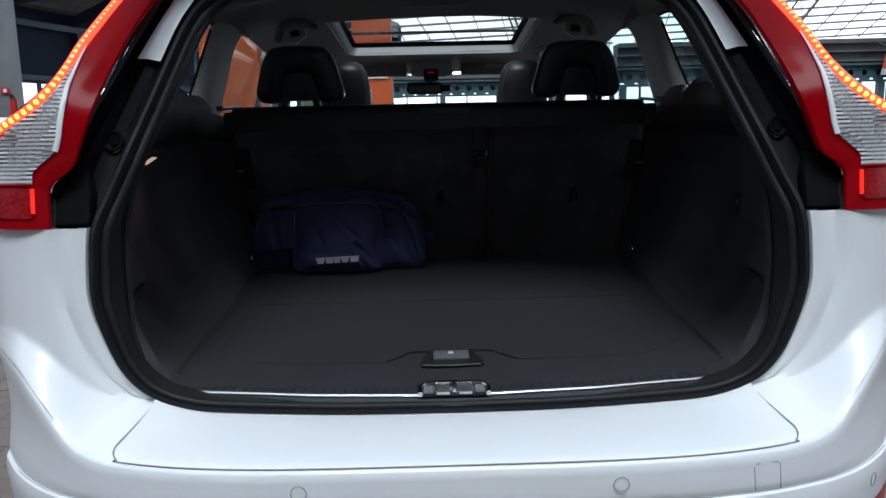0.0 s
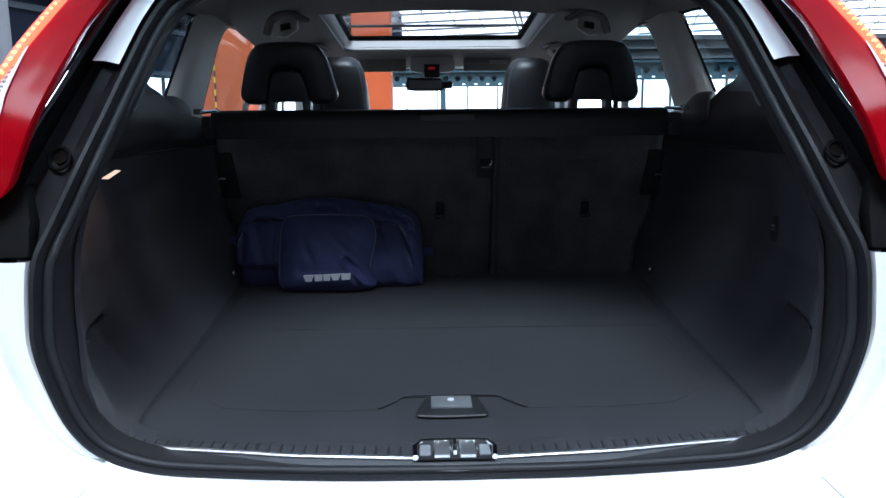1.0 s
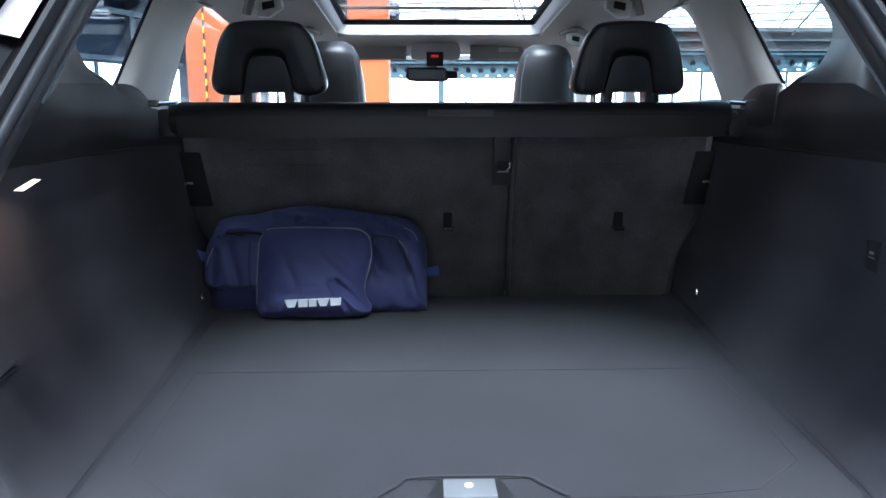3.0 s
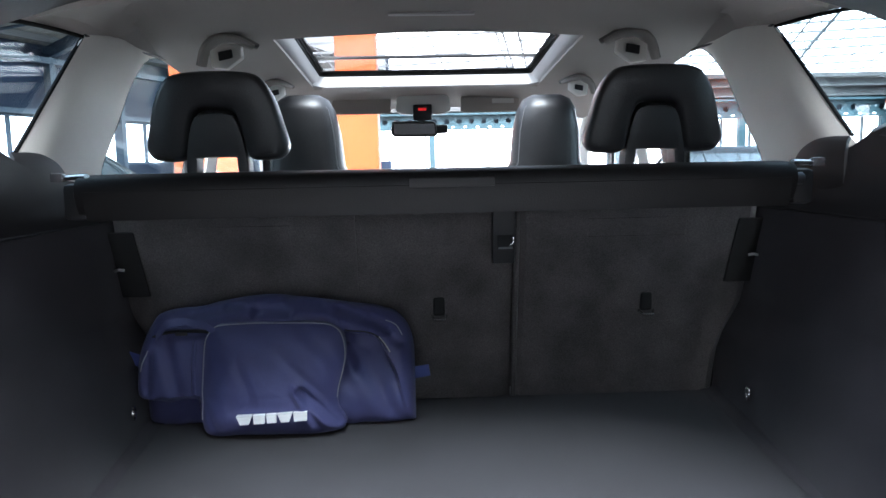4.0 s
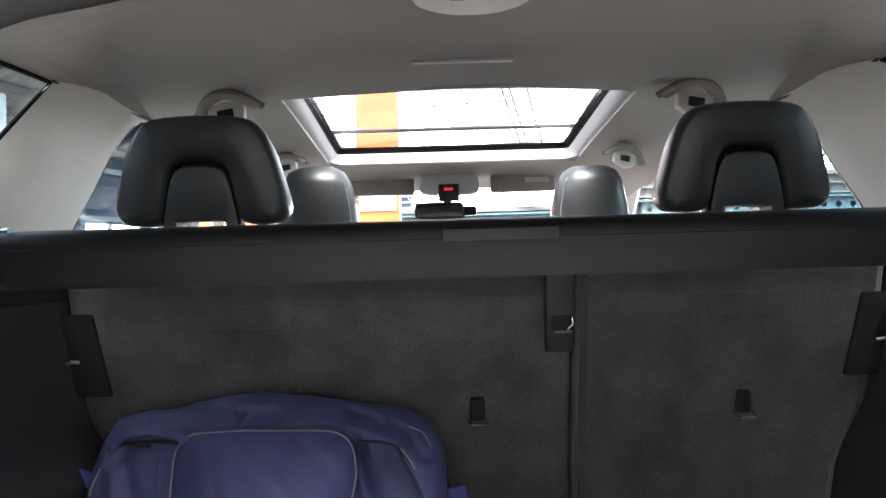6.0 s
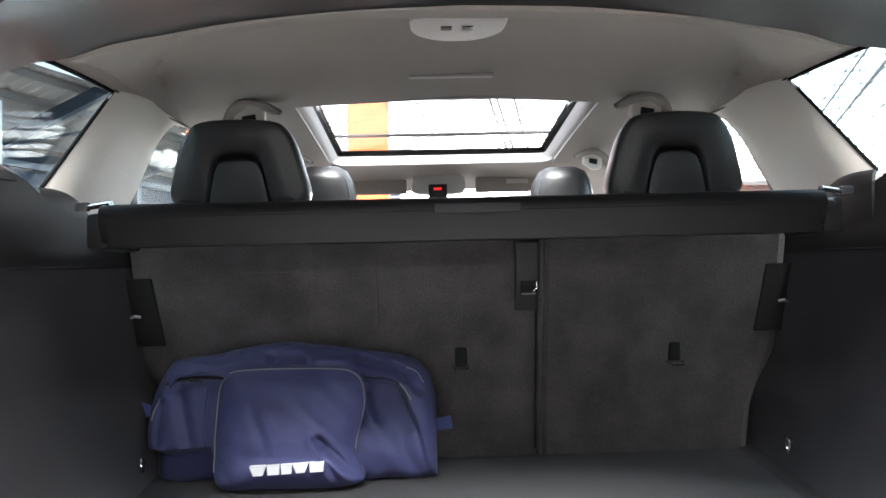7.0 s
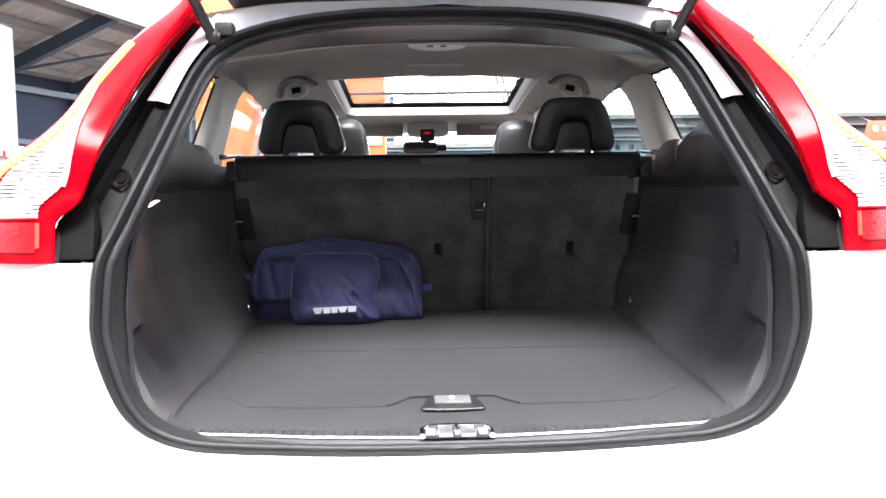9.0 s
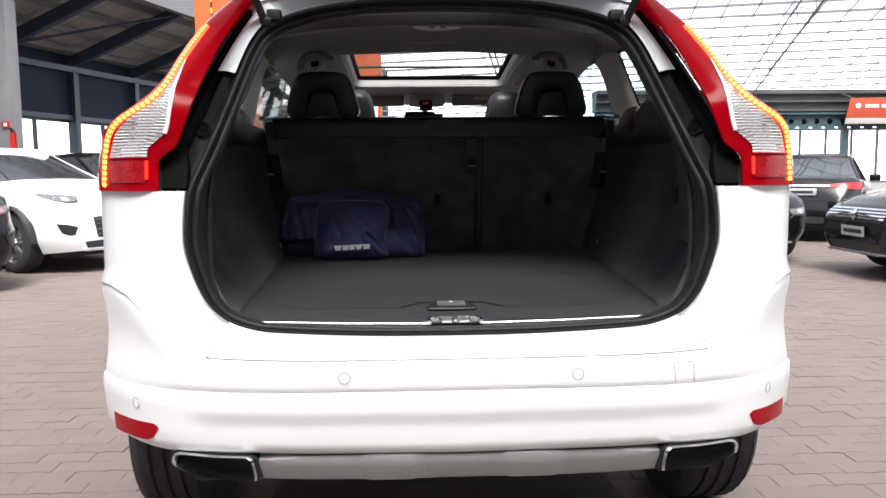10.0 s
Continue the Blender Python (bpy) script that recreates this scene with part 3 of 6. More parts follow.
    part("roof", loft(top, closed=True), paint, car)
    for s in (0, 1, 2, 3, 4, 5, 6, 7, 8, 9):
        p = [Vector(ring(f)[s]) for f in (0, 0.5, 0.95)]
        if s in (0, 4, 5, 9):
            continue
        part("pillar", tube([(q.x * 1.005, q.y, q.z) for q in p], 0.03, 6, flat=0.5), TRIM if s in (2, 7) else paint, car)
    cowl = [ring(0)[i] for i in (3, 4, 5, 6)]
    part("cowl", tube(curve([(x, y + .01, z + .012) for x, y, z in cowl], 5), .018, 6), TRIM, car, "black windscreen cowl")
    for i in (4, 5):
        part("windscreen_seal", tube([(q[0] * 1.004, q[1] + .004, q[2]) for q in (ring(f)[i] for f in (0, .3, .6, .9))], .012, 6), TRIM, car)
    # lamps, grille, plates, bumpers
    zf = k.get("lamp", k["hz"][-2] - 0.05)
    gz = k.get("grille", zf)
    head = mat("headlight_glass", (0.12, 0.125, 0.13), 0.12, coat=0.3, stain=0.5, stain_scale=30)
    red = mat("bright_red_lamp", (0.55, 0.008, 0.012), 0.2, coat=0.3, emit=0.12)
    for s in (-1, 1):
        hl = decal("headlight", [(s * .47, zf + .005), (s * .60, zf + .02), (s * .74, zf + .035), (s * .84, zf + .05)], [(s * .50, zf - .045), (s * .60, zf - .055), (s * .74, zf - .03), (s * .84, zf + .03)], 1, head, None, "clear headlight")
        decal("headlight_edge", [(s * .47, zf + .013), (s * .60, zf + .028), (s * .74, zf + .043), (s * .84, zf + .056)], [(s * .47, zf + .003), (s * .60, zf + .018), (s * .74, zf + .033), (s * .84, zf + .048)], 1, TRIM, hl, "", .009)
        decal("headlight_edge", [(s * .50, zf - .040), (s * .60, zf - .050), (s * .74, zf - .025), (s * .84, zf + .034)], [(s * .49, zf - .056), (s * .60, zf - .066), (s * .74, zf - .040), (s * .84, zf + .024)], 1, TRIM, hl, "", .009)
        decal("lamp_reflector", [(s * .58, zf + .006), (s * .62, zf + .012), (s * .66, zf + .006)], [(s * .58, zf - .034), (s * .62, zf - .042), (s * .66, zf - .032)], 1, CHROME, hl, "", .010)
        decal("tail_light", [(s * .40, .935), (s * .60, .955), (s * .84, .965)], [(s * .40, .905), (s * .60, .875), (s * .84, .85)], -1, red, None, "red tail light")
        decal("bumper_vent", [(s * .60, .56), (s * .70, .59), (s * .78, .60)], [(s * .63, .47), (s * .68, .46), (s * .74, .49)], 1, TRIM)
        part("door_mirror", box(s * W * 1.06 - 0.1, s * W * 1.06 + 0.1, gb[1] - 0.42, gb[1] - 0.28, zb + 0.0, zb + 0.13, 0.045, segments=4), paint, car)
        for a in k["axle"]:
            wheel(car, (s * (W - 0.12), a, r), r, 0.22, s, STEEL)
            part("wheel_arch", tube([(s * W * 0.985, a + (r + 0.06) * math.cos(q), max(0.27, r + (r + 0.06) * math.sin(q))) for q in np.linspace(0, math.pi, 17)], k.get("clad", .022), 8, flat=.5), TRIM, car)
        part("sill_trim", box(s * W * 0.93 - 0.04, s * W * 0.93 + 0.04, k["axle"][0] + r + 0.1, k["axle"][1] - r - 0.1, 0.20, 0.30, 0.01), TRIM, car)
        part("belt_trim", tube([(s * W * .945, y, lerp(y, k["hy"], k["hz"]) - .045) for y in np.linspace(gb[0] + .2, gb[1] - .1, 14)], .010, 6), CHROME, car)
    gw, g0 = k.get("barred", (.36, .42))
    gr = decal("grille", [(-gw, gz - .035), (0, gz - .015), (gw, gz - .035)], [(-gw * .86, g0), (0, g0 - .01), (gw * .86, g0)], 1, TRIM)
    for i in range(4):
        z = g0 + .03 + i * (gz - g0 - .09) / 3.2
        decal("grille_bar", [(-gw * .92, z + .018), (0, z + .022), (gw * .92, z + .018)], [(-gw * .92, z), (0, z + .004), (gw * .92, z)], 1, CHROME, gr, "", .016)
    ez = (g0 + gz) / 2 - .02
    decal("emblem", [(-.055, ez + .03), (0, ez + .065), (.055, ez + .03)], [(-.055, ez - .03), (0, ez - .065), (.055, ez - .03)], 1, CHROME, gr, "", .026)
    decal("lower_grille", [(-.50, .375), (0, .39), (.50, .375)], [(-.46, .30), (0, .295), (.46, .30)], 1, TRIM)
    decal("bumper_strip", [(-.55, .285), (0, .285), (.55, .285)], [(-.52, .265), (0, .265), (.52, .265)], 1, STEEL)
    decal("rear_diffuser", [(-.60, .40), (0, .42), (.60, .40)], [(-.58, .31), (0, .31), (.58, .31)], -1, TRIM)
    decal("boot_strip", [(-.40, .925), (0, .93), (.40, .925)], [(-.40, .90), (0, .905), (.40, .90)], -1, CHROME, None, "", .014)
    plate_grey = mat("grey_number_plate", (0.34, 0.35, 0.36), 0.5)
    for way, z in ((1, .44), (-1, .76)):
        pl = decal("number_plate", [(-.22, z + .11), (0, z + .11), (.22, z + .11)], [(-.22, z), (0, z), (.22, z)], way, plate_grey, None, "", .030)
        decal("plate_bar", [(-.17, z + .075), (0, z + .075), (.17, z + .075)], [(-.17, z + .035), (0, z + .035), (.17, z + .035)], way, TRIM, pl, "", .035)
    car.matrix_basis = m
    for ob in car.children:
        ob.matrix_parent_inverse = Matrix.Identity(4)
    return car


BLACKPAINT = mat("black_car_paint", (0.006, 0.006, 0.007), 0.2, coat=0.25, spec=0.3, stain=0.1)
GREYPAINT = mat("silver_grey_car_paint", (0.42, 0.43, 0.44), 0.25, metal=0.4, coat=0.6, stain=0.05)
CROSS = dict(SUV, roof=1.55, lamp=.905, grille=.70, clad=.055, axle=(-1.36, 1.50))
BARRED = dict(SEDAN, lamp=.76, grille=.79, barred=(.60, .60))
parked_car("parked_suv", "white parked sport utility vehicle with dark wheels", WHITE, CROSS, pose(-5.67, 8.72, 0, 0, 0, -122))
parked_car("parked_hatchback", "black parked car with a chrome-barred grille", BLACKPAINT, SUV, pose(-6.44, 6.39, 0, 0, 0, -122))
parked_car("parked_estate", "dark parked car behind a white one", BLACKPAINT, SUV, pose(-6.2, 13.4, 0, 0, 0, -122))
parked_car("parked_sedan", "black parked sedan with red tail lights", BLACKPAINT, SEDAN, pose(7.45, 11.75, 0, 0, 0, -34))
parked_car("parked_saloon", "silver grey parked saloon", GREYPAINT, SUV, pose(11.6, 12.9, 0, 0, 0, 118))
parked_car("parked_coupe", "black parked car with a wide barred chrome grille", BLACKPAINT, BARRED, pose(6.92, 5.80, 0, 0, 0, 88))
parked_car("parked_crossover", "black parked car with a chrome lower trim", BLACKPAINT, SEDAN, pose(4.12, 9.30, 0, 0, 0, 178))

# ---- the white car with its open boot ----
CAR = thing("car", (0, 1.9, 0), "white sport utility car with its boot open and tail lights lit", "car")
# outline of the boot opening, right half, from the top down
OPEN = [(0, .292, 1.625), (.17, .289, 1.621), (.32, .275, 1.603), (.43, .247, 1.572), (.497, .215, 1.531), (.532, .170, 1.474), (.556, .098, 1.383),
        (.574, .030, 1.300), (.590, -.030, 1.228), (.617, -.066, 1.152), (.640, -.097, 1.083), (.649, -.102, 1.0), (.649, -.104, .945), (.634, -.105, .885),
        (.605, -.106, .818), (.560, -.107, .772), (.490, -.108, .746), (.400, -.109, .737), (.2, -.110, .728), (0, -.110, .726)]
EDGE = curve(OPEN, 5)
RING = [Vector(p) for p in EDGE] + [Vector((-p.x, p.y, p.z)) for p in EDGE[-2:0:-1]]


def inward(ring, d, back):
    """The ring drawn in by d towards the opening's middle and pushed ahead by back."""
    c = Vector((0, 0, 1.15))
    out = []
    n = len(ring)
    for i, p in enumerate(ring):
        t = (ring[(i + 1) % n] - ring[i - 1]).normalized()
        side = t.cross(Vector((0, 1, 0.45)).normalized()).normalized()
        if side.dot(Vector((c.x - p.x, 0, c.z - p.z))) < 0:
            side = -side
        side *= lerp(p.z, (.74, .80, .90), (.36, .7, 1))
        out.append(p + side * d + Vector((0, back, 0)))
    return out


def plan_bumper(x):
    return -0.325 + 0.36 * (min(abs(x), .93) / 0.915) ** 4


def crest(x):
    """Upper edge of the bumper's face: level behind the deck, rising over the corner."""
    return lerp(abs(x), (0, .575, .60, .64, .672, .70, .742, .788, .857, .91, .945), (.7145, .7145, .718, .727, .746, .773, .807, .834, .850, .848, .842))


def body_line(x):
    """Where the shelf over the bumper meets the upright body."""
    return lerp(abs(x), (0, .56, .62, .66, .70, .74, .80, .86, .91, .945), (.757, .757, .767, .790, .832, .874, .902, .900, .885, .88))


# plan of the upright body and of the bumper round the rear corner, point for point
BODY_PLAN = [(.545, -.106), (.60, -.107), (.64, -.110), (.67, -.118), (.70, -.126), (.73, -.121), (.76, -.112), (.79, -.096), (.82, -.075), (.845, -.050), (.868, -.022), (.885, .007), (.898, .034), (.910, .075), (.920, .12), (.935, .25), (.942, .42)]
BUMPER_PLAN = [(x, plan_bumper(x)) for x, y in BODY_PLAN[:11]] + [(.889, plan_bumper(.889)), (.906, plan_bumper(.906)), (.920, .062), (.927, .115), (.938, .25), (.943, .42)]


def outer_shell():
    crease = lambda x: lerp(abs(x), (0, .27, .45, .58, .68, .77, .85, .93), (.647, .647, .644, .640, .633, .626, .618, .612))
    bottom = lambda x: lerp(abs(x), (0, .27, .45, .58, .69, .79, .87, .93), (.500, .503, .502, .492, .482, .474, .472, .48))
    half = [(x, plan_bumper(x)) for x in np.linspace(0, .545, 22)] + BUMPER_PLAN[1:]
    fine = [(p.x, p.y) for p in curve([(x, y, 0) for x, y in half[21:]], 3)]
    half = half[:21] + fine
    span = [(-x, y) for x, y in reversed(half[1:])] + half

    def level(f, d):
        """f from 0 at the crest to 1 at the crease, on from 1 at the crease to 2 at the bottom edge; d draws it in."""
        row = []
        for x, y in span:
            ax = abs(x)
            z = crest(x) + (crease(x) - crest(x)) * f if f <= 1 else crease(x) + (bottom(x) - crease(x)) * (f - 1)
            corner = smooth01((ax - .60) / .25)
            e = d + (.014 * math.sin(math.pi * min(f, 1)) * corner if f < 1 else 0)
            if f > 1.40:
                e -= .005 * smooth01((ax - .56) / .08) * (1 if f < 1.9 else .5)
            row.append((x * (1 - e * .8 * corner), y + e, z))
        return row
    part("bumper", loft([level(f, d) for f, d in ((0, .007), (.03, .003), (.09, .0), (.3, .0), (.55, .0), (.8, .0), (.94, .001), (1, .004), (1.03, -.002), (1.12, -.004), (1.28, -.004), (1.38, -.002), (1.47, .003), (1.6, .005), (1.8, .006), (1.93, .010), (2.0, .022), (2.0, .08))]), WHITE, CAR, "white painted rear bumper")
    # deck between the bumper's edge and the opening
    deck_side = lambda y: lerp(y, (-.285, -.263, -.248, -.230, -.16, -.128, -.10), (.545, .561, .572, .576, .555, .547, .546))
    lower = sorted((p.x, p.z) for p in EDGE if p.z < .80)
    rows = []
    for f, z in ((0, .7150), (.03, .7185), (.08, .7200), (.2, .7225), (.4, .7255), (.6, .729), (.8, .731), (.92, .732), (1, .733)):
        row = []
        for u in np.linspace(-1, 1, 49):
            x = u * .56
            ya, yb = plan_bumper(x) + .008, -.112
            y = ya + (yb - ya) * f
            foot = lerp(abs(x), [p[0] for p in lower], [p[1] for p in lower]) - .0015
            row.append((u * deck_side(y), y, z + (foot - .733) * f * f))
        rows.append(row)
    part("loading_deck", shell(loft(rows), 0.004), WHITE, CAR, "white bumper top panel below the opening")
    # grey of the thin tubes that paint the shade in gaps and crease
    gap = mat("grey_shadow_gap", (0.30, 0.305, 0.31), .6)
    edge = [(u * .56, plan_bumper(u * .56) + .006, .7170) for u in np.linspace(-1, 1, 41)]
    flank = [(.547, -.120, .7645), (.548, -.132, .7585), (.556, -.158, .7475), (.567, -.198, .7365), (.576, -.230, .7275), (.574, -.246, .7225), (.567, -.257, .7185)]
    groove = [(-x, y, z) for x, y, z in flank] + edge + flank[::-1]
    part("panel_gap", tube(groove, .0011, 5), gap, CAR)
    part("bumper_crease", tube([(x, plan_bumper(x) + .0030, crease(x) - .001) for x in np.linspace(-.83, .83, 49)], .0008, 5), gap, CAR)
    # quarter panels: from the opening round to the flank, and the shelf down to the bumper's crest
    inner = [(p.x, p.y, p.z) for p in EDGE if p.z <= 1.086 and p.x >= .545]
    ks = np.linspace(0, 1, 49)
    cum = [0]
    for p, q in zip(BODY_PLAN[:-1], BODY_PLAN[1:]):
        cum.append(cum[-1] + math.hypot(q[0] - p[0], q[1] - p[1]))

    def along(plan, d):
        return lerp(d, cum, [p[0] for p in plan]), lerp(d, cum, [p[1] for p in plan])
    for s in (-1, 1):
        rows = []
        for k, (px, py, pz) in enumerate(inner + [(.548, -.140, .7525), (.556, -.160, .7455), (.567, -.198, .7345), (.576, -.230, .7265), (.574, -.246, .7215), (.566, -.259, .7165)]):
            edge_row = k < len(inner)
            r = (1.086 - pz) / (1.086 - crest(px)) if k < len(inner) + 5 else 1.0
            d0 = lerp(px, [p[0] for p in BODY_PLAN], cum)
            row = [(s * px, py + .02, pz), (s * px, py, pz)] if edge_row else [(s * (px - .003), py, pz - .006), (s * px, py, pz)]
            for f in ks[1:]:
                d = d0 + (cum[-1] - d0) * f ** 1.4
                bx, by = along(BODY_PLAN, d)
                cx, cy = along(BUMPER_PLAN, d)
                z = 1.086 - (1.086 - crest(bx)) * r
                zb, zc = body_line(bx), crest(bx)
                t = min(max((zb - z) / (zb - zc), 0), 1)
                g = t * lerp(t, (0, .25, .6, 1), (.45, .85, .98, 1))
                flute = .009 * math.exp(-((bx - px - .046) / .013) ** 2) * (1 - t) if edge_row else 0
                roll = .007 * smooth01((t - .90) / .10)
                row.append((s * (bx + (cx - bx) * g), by + (cy - by) * g + flute + roll, z))
            rows.append(row)
        part("quarter_panel", loft(rows), WHITE, CAR, "white rear quarter panel")
    # flanks with wheel arches, doors marked by gaps
    axles, r = (.62, 3.39), .365
    for s in (-1, 1):
        rows = []
        for y in sorted(set(list(np.linspace(.30, 4.22, 60)) + [a + d for a in axles for d in (-.43, -.4, -.3, 0, .3, .4, .43)])):
            e = min(1.0, (4.27 - y) / .75)
            w = .942 * (.70 + .30 * math.sqrt(max(0, 1 - (1 - e) ** 2)))
            zb = .33 if y > .4 else .50
            for a in axles:
                d = abs(y - a)
                if d < r + .065:
                    zb = max(zb, r + math.sqrt((r + .066) ** 2 - d * d))
            top = lerp(y, (.3, 1.0, 2.9, 3.3, 3.9, 4.15, 4.22), (1.10, 1.10, 1.08, 1.06, .98, .86, .78))
            zm = max(zb + .01, .46)
            rows.append([(s * w * .95, y, zb), (s * w * .985, y, zm), (s * w, y, max(zm + .01, .66)), (s * w * .995, y, top - .18), (s * w * .975, y, top - .06), (s * w * .90, y, top)])
        part("flank", loft(rows), WHITE, CAR, "white body side with wheel arches")
        for y in (1.15, 2.05, 2.95):
            part("door_gap", tube([(s * .944, y, .5), (s * .945, y, .9), (s * .925, y, 1.05)], .003, 5), TRIM, CAR)
        for y in (1.42, 2.32):
            part("door_handle", tube([(s * .945, y, .95), (s * .965, y + .03, .955), (s * .965, y + .16, .955), (s * .945, y + .19, .95)], .012, 8), WHITE, CAR)
        part("sill_cladding", box(s * .91 - .04, s * .91 + .04, 1.12, 2.98, .27, .37, .015), TRIM, CAR)
        for a in axles:
            part("wheel_arch", tube([(s * .935, a + (r + .068) * math.cos(q), r + (r + .068) * math.sin(q)) for q in np.linspace(-.1, 2.3, 21)], .018, 6), TRIM, CAR)
            wheel(CAR, (s * .845, a, r), r, .235, s, STEEL)
        part("door_mirror", box(s * 1.0 - .10, s * 1.0 + .10, 2.86, 2.98, 1.08, 1.22, .04), WHITE, CAR)
        # roof rail, pillars and side windows
        rail = [(s * .62, .33, 1.640), (s * .665, .75, 1.668), (s * .675, 1.4, 1.690), (s * .67, 2.1, 1.685), (s * .65, 2.55, 1.64), (s * .70, 2.95, 1.43), (s * .76, 3.25, 1.16)]
        bar = curve(rail, 6)
        part("roof_side_rail", tube(bar, [min(.035, .006 + .004 * k) for k in range(len(bar))], 8, flat=.8), WHITE, CAR)
        belt = lambda y: (s * .885, y, 1.10)
        part("window_frame", tube([belt(y) for y in np.linspace(.5, 3.2, 12)], .014, 6), TRIM, CAR)
        up = lambda y: (s * lerp(y, (.33, .75, 1.4, 2.1, 2.55, 2.95, 3.2), (.66, .73, .745, .735, .70, .735, .775)), y, lerp(y, (.33, .75, 1.4, 2.1, 2.55, 2.95, 3.2), (1.60, 1.64, 1.665, 1.66, 1.61, 1.40, 1.17)))
        for y0, y1, glassmat in ((1.12, 2.02, TINT), (2.08, 3.1, GLASS)):
            ob = part("side_window", shell(loft([[belt(y) for y in np.linspace(y0, y1, 9)], [up(y) for y in np.linspace(y0, y1, 9)]]), .004), glassmat, CAR, "tinted side window")
            ob.visible_shadow = False
        for y0, y1 in ((2.0, 2.1),):
            part("window_post", loft([[belt(y0), belt(y1)], [up(y0), up(y1)]]), TRIM, CAR)
        part("rear_corner_panel", loft([curve([(s * .80, .30, 1.10), (s * .755, .34, 1.35), (s * .66, .40, 1.62)], 5), curve([(s * .90, .40, 1.10), (s * .82, .46, 1.35), (s * .69, .50, 1.635)], 5)]), WHITE, CAR)
        # white painted channel strip beside the seal, and the black drain channel
        strip = [curve([(s * .605, .091, 1.392), (s * .573, .166, 1.484), (s * .536, .226, 1.562), (s * .500, .258, 1.604)], 5),
                 curve([(s * .583, .088, 1.391), (s * .556, .160, 1.481), (s * .520, .212, 1.550), (s * .482, .242, 1.588)], 5),
                 curve([(s * .561, .092, 1.386), (s * .538, .164, 1.476), (s * .503, .208, 1.538), (s * .462, .234, 1.572)], 5)]
        part("pillar_strip", loft(strip), WHITE, CAR, "bare white painted pillar strip")
        chan = [[(s * a, b, c) for a, b, c in row] for row in (
            [(.700, -.118, 1.086), (.668, -.110, 1.086), (.641, -.092, 1.084)], [(.705, -.090, 1.14), (.662, -.070, 1.145), (.619, -.060, 1.152)],
            [(.692, -.045, 1.20), (.650, -.028, 1.21), (.592, -.026, 1.228)], [(.672, -.002, 1.262), (.632, .010, 1.27), (.576, .034, 1.300)],
            [(.655, .068, 1.335), (.618, .075, 1.34), (.558, .102, 1.383)], [(.622, .142, 1.43), (.592, .148, 1.432), (.533, .174, 1.474)],
            [(.592, .205, 1.512), (.560, .212, 1.51), (.498, .219, 1.531)], [(.556, .262, 1.582), (.530, .258, 1.575), (.470, .238, 1.55)])]
        prof = []
        for a, b, c in chan:
            a, b, c = Vector(a), Vector(b), Vector(c)
            w = c - a
            deep = Vector((0, 1, -.55)).normalized()
            prof.append([a - deep * .004, a + w * .10 - deep * .002, a + w * .14 + deep * .020, a + w * .40 + deep * .034, a + w * .52 + deep * .016, a + w * .56 - deep * .002, a + w * .62 - deep * .004, a + w * .82 + deep * .004, c])
        part("drain_channel", loft([curve(r2, 4) for r2 in zip(*prof)]), mat("gloss_black_plastic", (.009, .009, .010), .5, stain=.1, stain_scale=8, spec=.09), CAR, "black plastic drain channel beside the lamp")
        part("channel_lip", tube(curve([(s * .694, -.060, 1.19), (s * .676, -.012, 1.255), (s * .658, .060, 1.33), (s * .624, .138, 1.43), (s * .594, .200, 1.512)], 6), .0045, 6), mat("grey_rubber_lip", (.06, .062, .064), .7), CAR)
        blk = plate([(s * x, -.114 + .45 * max(0, z - 1.10), z) for x, z in ((.706, 1.088), (.713, 1.132), (.708, 1.158), (.692, 1.180), (.668, 1.194), (.648, 1.196), (.638, 1.140), (.636, 1.088))], (0, 1, 0), .05, bevel=.010)
        part("buffer_block", blk, mat("matt_black_foam", (.006, .006, .006), .8, grain=.2, scale=300, spec=.06), CAR)
        bf = part("buffer_seat", tube([Vector((s * .617, -.031, 1.233)) + Vector((.0165 * math.cos(a), .009 * math.sin(a), .0165 * math.sin(a))) for a in np.linspace(0, 2 * math.pi, 25)[:-1]], .0035, 6, closed=True), mat("matt_black_foam", (.008, .008, .008), .8), CAR)
        part("rubber_buffer", disc((s * .617, -.023, 1.232), (0, 1, -.55), .0135, .010, 18, .003), mat("brown_rubber", (.010, .008, .007), .9, spec=.05), bf)
    # roof panel with the sunroof hole, rear header, bonnet, nose
    ys = [.34, .6, .9, 1.2, 1.48, 1.75, 2.05, 2.36, 2.55]
    xs = [-.62, -.5, -.41, -.2, 0, .2, .41, .5, .62]

    def roof_top(x, y):
        return lerp(y, (.34, .6, .9, 1.4, 2.1, 2.36, 2.55), (1.662, 1.695, 1.715, 1.722, 1.698, 1.672, 1.645)) - .05 * (abs(x) / .62) ** 2.5
    part("roof_panel", loft([[(x, y, roof_top(x, y)) for x in xs] for y in ys], skip=lambda i, j: 4 <= i <= 6 and 2 <= j <= 5), WHITE, CAR, "white roof with a panoramic sunroof")
    hd = [[(x, .304, lerp(abs(x), [0, .32, .43, .5], [1.634, 1.612, 1.584, 1.545])) for x in np.linspace(-.49, .49, 21)],
          [(x, .330, lerp(abs(x), [0, .32, .43, .5], [1.650, 1.63, 1.605, 1.565])) for x in np.linspace(-.49, .49, 21)],
          [(x, .350, lerp(abs(x), [0, .32, .5, .62], [1.665, 1.655, 1.635, 1.612])) for x in np.linspace(-.60, .60, 21)]]
    part("roof_header", loft(hd), WHITE, CAR, "white painted edge above the opening")
